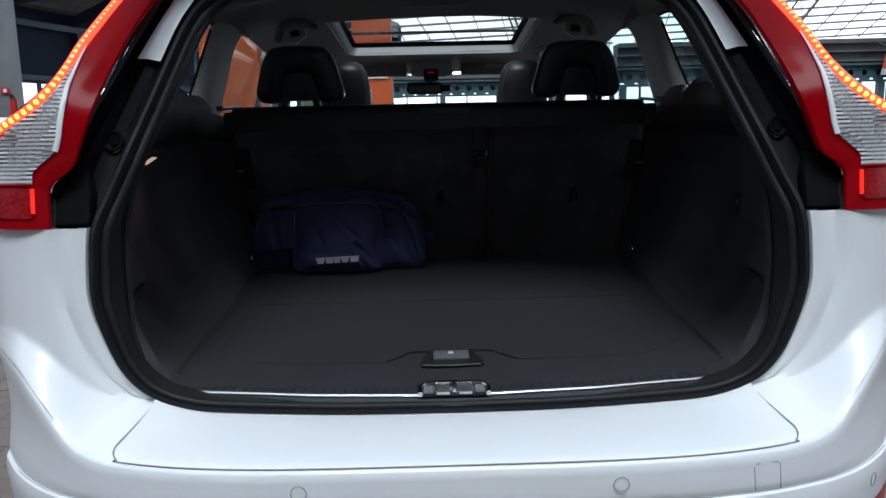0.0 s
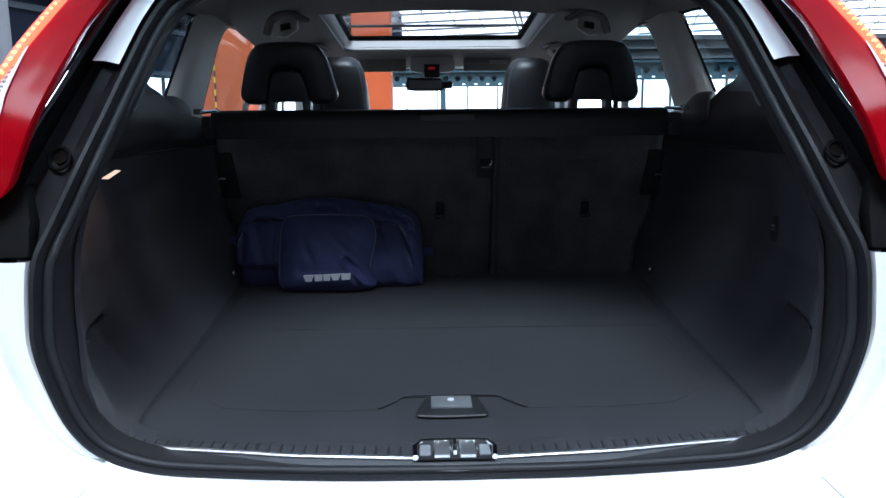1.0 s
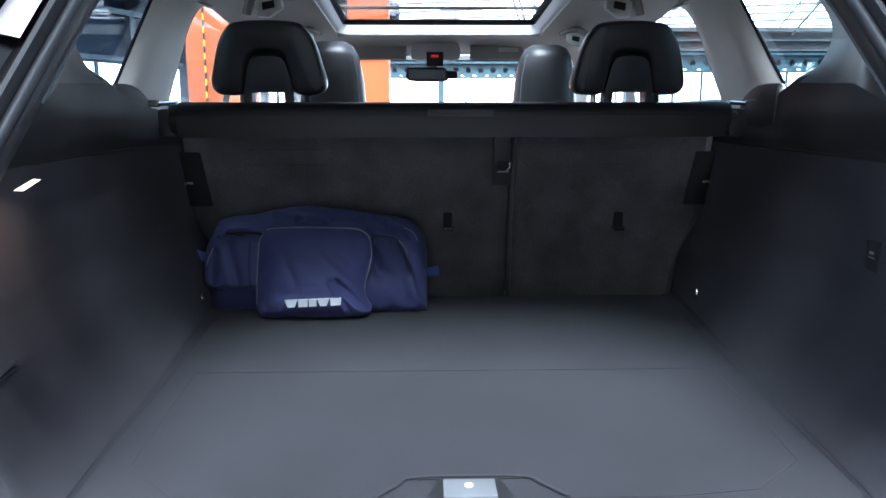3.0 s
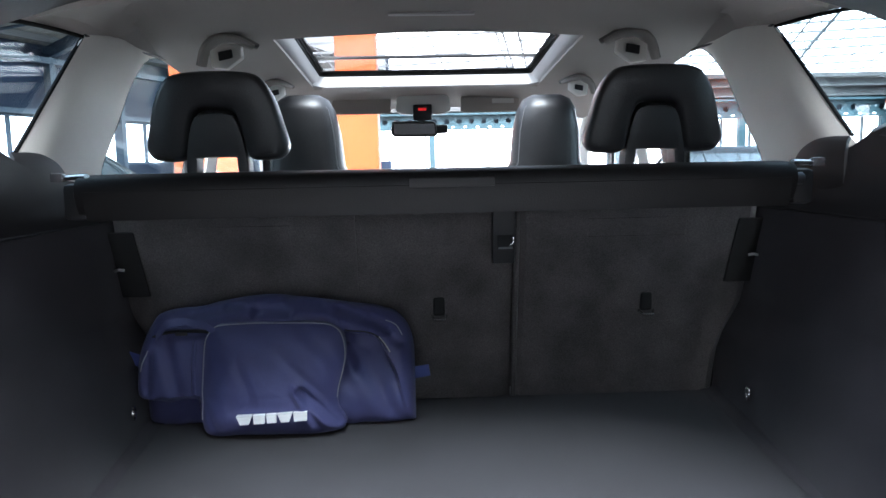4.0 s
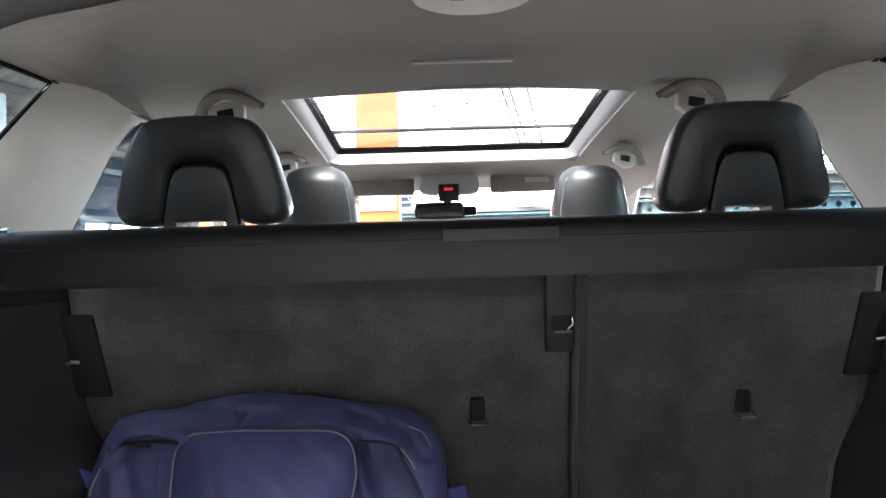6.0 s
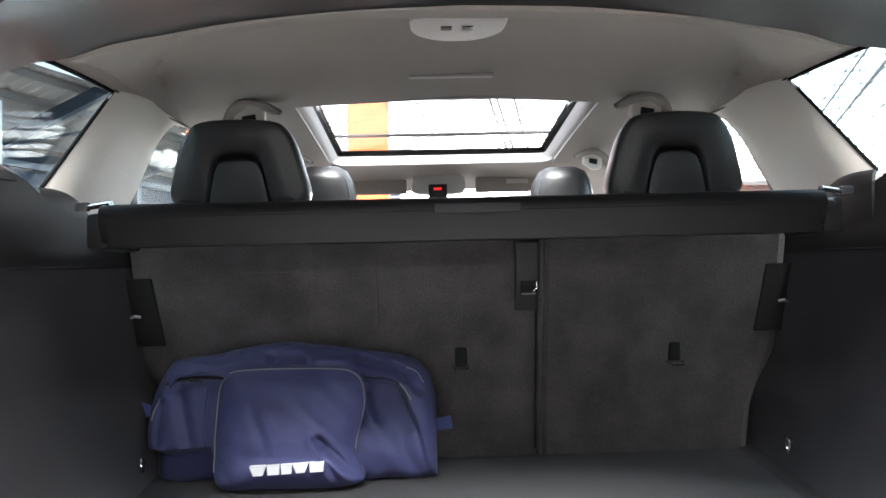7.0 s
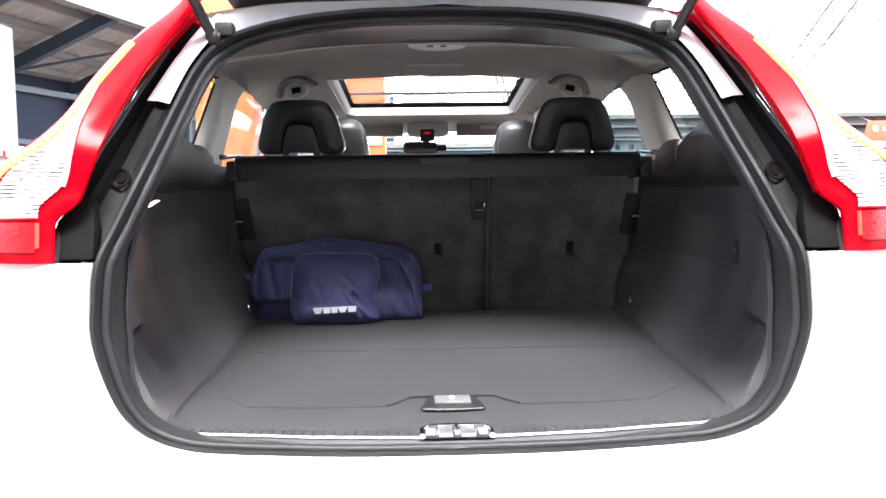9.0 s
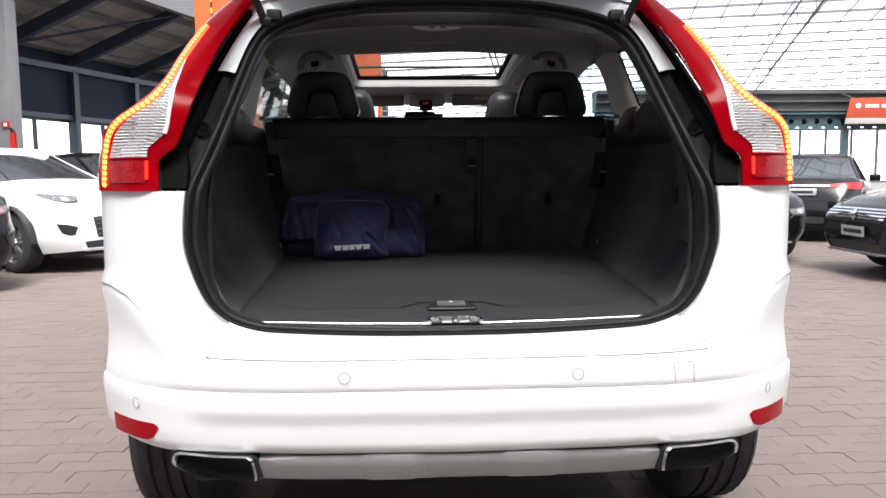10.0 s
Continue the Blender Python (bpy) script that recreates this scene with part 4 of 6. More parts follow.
    ob = part("sunroof_glass", shell(loft([[(x, y, roof_top(x, y) + .004) for x in (-.41, -.2, 0, .2, .41)] for y in (1.48, 1.6, 1.75, 1.9, 2.05, 2.2, 2.36)]), .005), SUNGLASS, CAR, "tinted panoramic sunroof")
    bon = []
    for y in np.linspace(3.2, 4.25, 12):
        e = min(1.0, (4.27 - y) / .75)
        w = .942 * (.70 + .30 * math.sqrt(max(0, 1 - (1 - e) ** 2))) * .90
        z = lerp(y, (3.2, 3.9, 4.15, 4.25), (1.065, .99, .88, .76))
        bon.append([(w * a, y, z + .035 * (1 - a * a)) for a in np.linspace(-1, 1, 11)])
    part("bonnet", loft(bon), WHITE, CAR)
    nose = [[(.63 * a, 4.25 + d + .03 * (1 - a * a), z) for a in np.linspace(-1, 1, 11)] for z, d in ((.76, 0), (.62, .03), (.42, .02), (.28, -.06))]
    part("front_bumper", loft(nose), WHITE, CAR)
    part("grille", box(-.36, .36, 4.26, 4.31, .52, .74, .02), TRIM, CAR)
    ws = [[(x, y + .12 * (1 - (x / xw) ** 2), z) for x in np.linspace(-xw, xw, 9)] for y, z, xw in ((2.58, 1.645, .60), (2.9, 1.42, .68), (3.2, 1.17, .74))]
    ob = part("windscreen", shell(loft(ws), .005), GLASS, CAR, "clear windscreen")
    ob.visible_shadow = False
    part("underbody", box(-.66, .66, -.10, 4.1, .36, .42, .02), TRIM, CAR)
    part("boot_tub", box(-.60, .60, -.10, .95, .42, .69, .03), TRIM, CAR)
    # lower bumper, exhausts, lamps in the bumper
    swell = lambda x: smooth01((abs(x) - .088) / .022) * smooth01((.226 - abs(x)) / .024)
    sk = [[(x, plan_bumper(x) + d - .009 * swell(x) * (1 if 0 < k < 5 else 0), z - .010 * (abs(x) / .45) ** 6 * (1 if k < 2 else 0)) for x in np.linspace(-.452, .452, 73)] for k, (z, d) in enumerate(((.508, .040), (.500, .020), (.488, .015), (.476, .015), (.444, .024), (.434, .044), (.428, .14)))]
    part("skid_plate", loft(sk), SILVER, CAR, "satin silver skid plate")
    part("skid_gap", tube([(x, plan_bumper(x) + .0215, .5015 - .012 * (abs(x) / .43) ** 6) for x in np.linspace(-.44, .44, 33)], .0014, 5), TRIM, CAR)
    for s in (-1, 1):
        sh = [(.668, .458), (.667, .474), (.655, .485), (.630, .490), (.550, .494), (.480, .498), (.464, .495), (.456, .484), (.450, .456), (.450, .446), (.462, .4415), (.540, .441), (.625, .444), (.655, .450)]
        ring = [(p.x, p.z) for p in curve([(a, 0, b) for a, b in sh], 4, closed=True)]

        def k(f, d):
            return [(s * (.558 + (a - .558) * f), plan_bumper(.558 + (a - .558) * f) + d, .469 + (b - .469) * f) for a, b in ring]
        ex = part("exhaust_tip", loft([k(.80, .14), k(.83, .03), k(.87, .006), k(.91, .000), k(.96, .004), k(.985, .016), k(.985, .10)], closed=True), CHROME, CAR, "chrome rectangular exhaust tip")
        part("exhaust_surround", loft([k(.985, .012), k(1.03, .012), k(1.045, .026), k(1.045, .10)], closed=True), RUBBER, ex, "black surround of the exhaust tip")
        # near-black cap inside the pipe
        part("exhaust_inside", loft([k(.86, .06), k(.5, .075), k(.02, .08)], closed=True), mat("exhaust_inner_black", (.008, .008, .008), .8), ex)
        top = [(x, lerp(x, (.698, .712, .86), (.540, .5475, .531))) for x in np.linspace(.698, .862, 12)]
        low = [(x, lerp(x, (.698, .714, .735, .855), (.535, .510, .499, .487))) for x in np.linspace(.699, .857, 12)]
        d = lambda x, z, o: (s * x, plan_bumper(x) + .004 - o, z)
        # reflector shares the lamp's red plastic, so it glows faintly though unlit
        part("bumper_reflector", loft([[d(x, z, -.010) for x, z in top], [d(x, z - .001, .0045) for x, z in top], [d((x + q) / 2, (z + w) / 2, .006) for (x, z), (q, w) in zip(top, low)], [d(x, z + .001, .0045) for x, z in low], [d(x, z, -.010) for x, z in low]]), LAMPRED, CAR, "red bumper reflector")
    for x, z in ((-.255, .679), (.255, .679), (-.762, .585), (.762, .590)):
        n = Vector((math.copysign(.36 * 4 / .915 * (abs(x) / .915) ** 3, x), -1, 0)).normalized()
        side = Vector((-n.y, n.x, 0))
        c = Vector((x, plan_bumper(x) - (.0 if z > .65 else .004), z))
        rg = part("parking_sensor", disc(c, n, .0115, .003, 24, .001), WHITE, CAR)
        part("sensor_ring", tube([c + n * .0025 + side * .0125 * math.cos(a) + Vector((0, 0, .0125 * math.sin(a))) for a in np.linspace(0, 2 * math.pi, 25)[:-1]], .0007, 5, closed=True), gap, rg)
    tow = [(x, plan_bumper(x) + .001, z) for x, z in ((.482, .648), (.478, .688), (.483, .693), (.520, .692), (.526, .687), (.530, .645))]
    part("tow_eye_cover", tube(tow, .0013, 5), gap, CAR)


outer_shell()


def seal():
    a = [p + Vector((0, -.004, 0)) for p in RING]
    rows = [a, inward(RING, .004, -.010), inward(RING, .010, -.010), inward(RING, .014, .002), inward(RING, .015, .020)]
    part("opening_flange", loft([list(r) for r in rows], closed=True), RUBBER, CAR, "black flange round the opening")
    part("weather_seal", tube(inward(RING, .021, .014), .0085, 10, closed=True), RUBBER, CAR, "black rubber weather seal")
    rows = [inward(RING, .026, .012), inward(RING, .030, .024), inward(RING, .026, .050), inward(RING, .018, .075)]
    part("inner_lip", loft([list(r) for r in rows], closed=True), TRIM, CAR)


seal()


def tail_lamp(s):
    """The tall lamp: red shell proud of the body, clear ribbed window, row of lit diodes."""
    zt = (1.080, 1.15, 1.20, 1.23, 1.255, 1.28, 1.31, 1.36, 1.42, 1.50, 1.56, 1.622)
    xi = lambda z: lerp(z, (1.08, 1.15, 1.160, 1.170, 1.178, 1.188, 1.200, 1.218, 1.25, 1.312, 1.386, 1.447, 1.503, 1.556, 1.60, 1.622), (.699, .699, .695, .684, .668, .657, .651, .645, .635, .618, .599, .585, .566, .545, .526, .518))
    yi = lambda z: lerp(z, zt, (-.126, -.115, -.112, -.110, -.105, -.095, -.078, -.040, .012, .09, .15, .215))
    xl = lambda z: lerp(z, (1.08, 1.104, 1.169, 1.21, 1.228, 1.245, 1.260, 1.275, 1.291, 1.312, 1.333, 1.371, 1.401, 1.44, 1.48, 1.52, 1.622), (.851, .850, .844, .832, .820, .803, .780, .752, .725, .703, .688, .672, .664, .650, .637, .622, .560))
    yl = lambda z: lerp(z, zt, (-.055, -.055, -.06, -.075, -.10, -.115, -.10, -.060, -.01, .080, .15, .22))
    xo = lambda z: lerp(z, (1.076, 1.131, 1.17, 1.205, 1.224, 1.240, 1.252, 1.265, 1.28, 1.297, 1.315, 1.358, 1.401, 1.453, 1.501, 1.545, 1.603, 1.622), (.906, .902, .893, .880, .868, .850, .831, .808, .780, .752, .729, .700, .684, .668, .650, .630, .588, .572))
    yo = lambda z: yl(z) + lerp(z, (1.08, 1.20, 1.25, 1.30), (.10, .08, .05, .022))
    soft = lambda fn, k=1: (lambda z: sum(fn(z + q * k) for q in (-.008, -.004, 0, .004, .008)) / 5)
    xi, xl, xo, yi, yl = soft(xi), soft(xl), soft(xo), soft(soft(yi, 5), 3), soft(soft(yl, 4), 2)

    def at(x, z, lift=0.0):
        """The lens surface at a place across the car and a height."""
        x0, y0, x1, y1, x2, y2 = xi(z), yi(z), xl(z), yl(z), xo(z), yo(z)
        if x <= x1:
            u = (x - x0) / (x1 - x0)
            y = y0 + (y1 - y0) * u ** 2 - .010 * math.sin(math.pi * min(max(u, 0), 1)) * min(1, (x1 - x0) / .12)
        else:
            u = min((x - x1) / max(x2 - x1, .004), 1)
            y = y1 + (y2 - y1) * u ** 1.6
        return (s * x, y - lift, z)
    zz = np.linspace(1.084, 1.622, 72)
    rows = []
    for z in zz:
        x0, x1, x2 = xi(z), xl(z), xo(z)
        e = at(x0, z)
        row = [(s * (x0 + .035), e[1] + .085, z), (s * (x0 + .004), e[1] + .012, z), (s * (x0 + .0008), e[1] + .004, z)]
        row += [at(x0 + .0025 + (x1 - x0 - .0025) * f, z) for f in np.linspace(0, 1, 12)] + [at(x1 + (x2 - x1) * f, z) for f in (.3, .6, .85, 1)] + [(s * (x2 + .004), yo(z) + .05, z), (s * (x2 - .02), yo(z) + .16, z)]
        rows.append(row)
    b = loft(rows)
    for end in (rows[-1], rows[0]):
        b.faces.new([b.verts.new(p) for p in end])
    lamp = part("tail_lamp", b, LAMPRED, CAR, "tall red tail lamp with a lit diode strip")
    # dark inner wall from the lamp's edge back to the drain channel
    rows = []
    for z in np.linspace(1.20, 1.60, 22):
        lx, ly = lerp(z, (1.19, 1.255, 1.33, 1.43, 1.512, 1.60), (.694, .676, .658, .624, .594, .552)), lerp(z, (1.19, 1.255, 1.33, 1.43, 1.512, 1.60), (-.060, -.012, .060, .138, .200, .272))
        x0, y0 = xi(z) + .010, at(xi(z), z)[1] + .020
        rows.append([(s * (x0 + (lx + .016 - x0) * f), y0 + (ly + .016 - y0) * f, z) for f in (0, .33, .66, 1)])
    part("lamp_wall", loft(rows), mat("matt_black_foam", (.008, .008, .008), .8), lamp, "black inner wall beside the lamp")
    # clear window: between a stepped inner line and the diode strip
    li = lambda z: lerp(z, (1.16, 1.182, 1.190, 1.200, 1.212, 1.224, 1.285, 1.33, 1.37, 1.397, 1.42), (.724, .723, .715, .703, .688, .680, .673, .669, .662, .657, .652))
    lo = lambda z: xl(z) - lerp(z, (1.16, 1.25, 1.29, 1.36), (.017, .020, .014, .005))
    rows = []
    for z in np.linspace(1.163, 1.372, 60):
        a, c = li(z), max(lo(z), li(z) + .0004)
        rows.append([at(a + (c - a) * f, z, .0035 + .0016 * math.sin((z + .05 * f * f) * 980)) for f in np.linspace(0, 1, 14)])
    part("clear_lens", loft(rows), RIBBED, lamp, "clear ribbed reversing light window")
    part("white_reflector", tube(curve([at(li(z) - .002, z, .003) for z in (1.218, 1.24, 1.27, 1.30, 1.33, 1.36, 1.385, 1.405)], 6), [.0052] * 20 + [.0052 - .00018 * k for k in range(23)], 8, flat=.6), mat("white_lens", (.82, .80, .80), .25, coat=.5), lamp)
    rows = [[at(x, z, .0035) for x in np.linspace(.728, .832, 10)] for z in np.linspace(1.104, 1.156, 6)]
    part("indicator_window", loft(rows), LAMPDARK, lamp, "dark red fog and brake light window")
    part("lower_tube", tube([at(.7245, z, .004) for z in np.linspace(1.112, 1.155, 6)], .0036, 6), mat("lit_red_tube", (1.0, .02, .01), .4, emit=.6), lamp)
    part("window_edge", tube([at(x, 1.1615, .003) for x in np.linspace(.722, .836, 12)], .0022, 6), LAMPRED, lamp)
    # diodes, evenly spaced along the strip
    line = [Vector(at(xl(z), z, .002)) for z in np.linspace(1.100, 1.502, 240)]
    run = [0]
    for p, q in zip(line[:-1], line[1:]):
        run.append(run[-1] + (q - p).length)
    spot = lambda d: Vector([float(np.interp(d, run, [p[k] for p in line])) for k in range(3)])
    for i in range(42):
        own = bmesh.new()
        bmesh.ops.create_icosphere(own, subdivisions=1, radius=.0062)
        bmesh.ops.transform(own, matrix=Matrix.Translation(spot(run[-1] * i / 41)), verts=own.verts)
        part("diode", own, LED, lamp)
    # glowing red tube added for the bloom round the diodes
    part("light_guide", tube([spot(run[-1] * i / 60) + Vector((0, .006, 0)) for i in range(61)], .0095, 8), mat("red_halo_glow", (1.0, .032, .009), .35, emit=3.0), lamp)


for s in (-1, 1):
    tail_lamp(s)


def tailgate():
    gate = part("tailgate", shell(loft([[(x * w, y, z) for x in np.linspace(-1, 1, 13)] for y, z, w in ((.345, 1.700, .50), (.22, 1.775, .56), (-.05, 1.905, .62), (-.32, 2.035, .66), (-.40, 2.10, .68), (-.43, 2.19, .67), (-.60, 2.36, .64), (-.78, 2.48, .58))], skip=lambda i, j: 1 <= i <= 2 and 1 <= j <= 10), .02), WHITE, CAR, "raised white tailgate with black inner trim")
    part("inner_trim", shell(loft([[(x * w, y + .03, z - .040) for x in np.linspace(-1, 1, 13)] for y, z, w in ((.372, 1.702, .47), (.345, 1.692, .49), (.22, 1.765, .53), (.17, 1.79, .53))]), .015), TRIM, gate)
    part("stop_lamp_cover", box(-.055, .055, .34, .40, 1.646, 1.672, .008), TRIM, gate)
    for s in (-1, 1):
        part("trim_clip", box(s * .166 - .02, s * .166 + .02, .35, .385, 1.644, 1.658, .004), TRIM, gate)
        part("side_trim", shell(loft([[(s * .52, .22, 1.74), (s * .59, .20, 1.75)], [(s * .60, -.36, 2.02), (s * .66, -.36, 2.03)]]), .02), TRIM, gate)
        st = part("gas_strut", tube([(s * .506, .205, 1.552), (s * .555, .01, 1.72)], .011, 10), TRIM, CAR, "black gas strut")
        part("strut_sleeve", tube([(s * .555, .01, 1.72), (s * .625, -.27, 1.975)], .017, 10), RUBBER, st)
        part("ball_joint", disc((s * .500, .215, 1.542), (1, 0, 0), .018, .03, 16, .005), TRIM, st)
        part("hinge_bracket", box(s * .478 - .02, s * .478 + .02, .205, .245, 1.545, 1.575, .008), TRIM, CAR)
    ob = part("rear_glass", shell(loft([[(x * w, y, z) for x in np.linspace(-1, 1, 9)] for y, z, w in ((.17, 1.785, .52), (-.05, 1.885, .57), (-.32, 2.015, .60))]), .004), TINT, gate)
    ob.visible_shadow = False


tailgate()


# ---- inside the car ----
def floor_z(y):
    return .750 + .060 * y


def boot_floor():
    xs = np.linspace(-1, 1, 33)
    ys = np.linspace(-.035, 1.06, 23)
    rows = []
    for y in ys:
        w = lerp(y, (-.035, .0, .04, .12, .5, 1.06), (.46, .52, .575, .602, .620, .642))
        rows.append([(x * w, y - (.018 * (1 - x * x) if y < -.03 else 0), floor_z(y) + .0012 * noise.noise((x * 5, y * 6, 0))) for x in xs])
    floor = part("boot_floor", shell(loft(rows), .02), FLOORCARPET, CAR, "flat grey carpeted boot floor")
    # lid seams as thin recessed lines
    seam = [(.517, .196, 0), (.520, .36, 0), (.522, .556, 0), (.30, .556, 0), (0, .556, 0), (-.30, .556, 0), (-.522, .556, 0), (-.520, .36, 0), (-.516, .200, 0), (-.43, .118, 0), (-.30, .100, 0), (-.135, .100, 0)]
    part("lid_seam", tube([(x, y, floor_z(y) + .0006) for x, y, _ in seam], .0012, 5, flat=.4), CARPET, floor)
    part("lid_seam", tube([(x, y, floor_z(y) + .0006) for x, y in ((.517, .196), (.42, .115), (.30, .100), (.135, .100))], .0012, 5, flat=.4), CARPET, floor)
    # raised lip of the floor handle
    lip = [(-.135, .100), (-.105, .132), (-.085, .152), (0, .155), (.085, .152), (.108, .132), (.140, .100)]
    part("handle_recess", plate([(x, y, floor_z(y) + .0012) for x, y in curve3([(-.085, .151), (-.075, .158), (0, .161), (.075, .158), (.085, .151), (.075, .149), (-.075, .149)])], (0, 0, 1), .0015), TRIM, floor)
    part("handle_lip", tube([(x, y, floor_z(y) + .003) for x, y in curve3(lip, False)], .0035, 8, flat=.5), FLOORCARPET, floor)
    hd = part("floor_handle", plate([(x, y, floor_z(y) + .002) for x, y in curve3([(-.040, .142), (-.052, .120), (-.064, .080), (-.060, .060), (0, .056), (.060, .060), (.064, .080), (.054, .120), (.042, .142), (0, .145)])], (0, 0, 1), .005, bevel=.0015), TRIM, floor, "black plastic floor handle")
    part("handle_plate", box(-.038, .038, .084, .136, floor_z(.11) + .006, floor_z(.11) + .012, .002), mat("pale_handle_plate", (.17, .175, .18), .4, metal=.2, stain=.1, stain_scale=20), hd, "grey handle plate")
    part("handle_stud", disc((-.001, .114, floor_z(.11) + .0125), (0, 0, 1), .0062, .003, 20), mat("pale_stud", (.72, .72, .74), .4), hd)
    part("handle_rim", tube([(x, y, floor_z(y) + .006) for x, y in ((-.060, .060), (-.03, .057), (0, .056), (.03, .057), (.060, .060))], .003, 6), TRIM, hd)
    # sill plate: ribbed strip, bright front edge, lock striker
    rows = []
    fr = [(x, lerp(abs(x), (0, .06, .27, .36, .54, .60), (-.088, -.086, -.068, -.052, -.024, .0))) for x in np.linspace(-.585, .585, 79)]
    for d, z in ((-.020, .735), (-.006, .7455), (.0, .7480), (.030, .7492), (.055, .7490), (.060, .744)):
        rows.append([(x * (1 - max(0, d) * .35), y + d, z + .020 * max(0, (abs(x) - .50) / .085) ** 2) for x, y in fr])
    sill = part("sill_plate", shell(loft(rows), .006), mat("dark_sill_plastic", (.038, .039, .042), .42, grain=.15, scale=300, stain=.12, stain_scale=9), CAR, "dark ribbed plastic sill plate")
    for i in range(56):
        x = -.55 + i * .02
        if abs(x) < .075:
            continue
        y = lerp(abs(x), (0, .06, .27, .36, .54, .60), (-.088, -.086, -.068, -.052, -.024, .0))
        part("sill_rib", box(x - .0024, x + .0024, y + .004, y + .036, .7480, .7500 + .020 * max(0, (abs(x) - .50) / .085) ** 2, .001), TRIM, sill)
    for s in (-1, 1):
        rim = [(s * x, lerp(x, (0, .06, .27, .36, .54, .60), (-.088, -.086, -.068, -.052, -.024, .0)) - .003, .7495) for x in np.linspace(.062, .545, 24)]
        part("bright_edge", tube(rim, .0046, 8, flat=.7), mat("satin_bright_metal", (.88, .88, .89), .4, metal=1.0, stain=.05, stain_scale=20), sill, "polished metal edge strip")
    fin = [(-.064, -.098), (-.066, -.060), (-.056, -.040), (-.03, -.036), (.03, -.036), (.056, -.040), (.066, -.060), (.064, -.098)]
    part("striker_frame", tube([(x, y, .7545) for x, y in fin], .005, 8), CHROME, sill, "polished lock surround")
    part("striker_well", plate([(x * .93, y, .7500) for x, y in fin], (0, 0, 1), .002), RUBBER, sill)
    st = part("striker", box(-.003, .003, -.092, -.045, .752, .764, .001), CHROME, sill, "polished lock striker")
    for s in (-1, 1):
        part("striker_plate", box(s * .021 - .0125, s * .021 + .0125, -.097, -.042, .7525, .758, .001), mat("satin_bright_metal", (.88, .88, .89), .4, metal=1.0), st)
        part("well_block", box(s * .049 - .009, s * .049 + .009, -.09, -.055, .752, .757, .002), mat("grey_metal_plate", (.20, .21, .22), .4), sill)


def curve3(pts, closed=True):
    return [(p.x, p.y) for p in curve([(a, b, 0) for a, b in pts], 4, closed=closed)]


boot_floor()

SIDE_Z = (.0, .03, .11, .145, .215, .24, .36, .445, .455, .50, .545, .60)   # heights above the floor
SIDE_Y = (0, .10, .24, .38, .56, .72, .90, 1.06)
SIDE_X = ((.555, .575, .580, .584, .590, .596, .604, .608), (.585, .605, .606, .604, .606, .604, .608, .610), (.608, .655, .672, .668, .650, .630, .618, .612),
          (.610, .668, .690, .688, .668, .642, .622, .616), (.612, .683, .712, .715, .692, .660, .648, .650), (.612, .690, .722, .726, .700, .668, .654, .654), (.604, .692, .722, .730, .712, .684, .660, .656), (.592, .688, .714, .722, .708, .688, .666, .658),
          (.588, .676, .698, .704, .698, .684, .664, .656), (.572, .660, .692, .704, .704, .694, .672, .664), (.552, .636, .680, .700, .708, .702, .684, .676),
          (.536, .600, .655, .690, .706, .706, .700, .690))


def side_point(y, h, s):
    """The side trim's face at a place along the boot and a height above its floor."""
    cols = [lerp(y, SIDE_Y, row) for row in SIDE_X]
    return s * lerp(h, SIDE_Z, cols)


def open_y(z):
    """How far ahead the opening's inner lip stands at a height."""
    return lerp(z, (.70, .90, 1.09, 1.228, 1.36, 1.5, 1.6), (-.040, -.040, -.030, .035, .145, .26, .34))


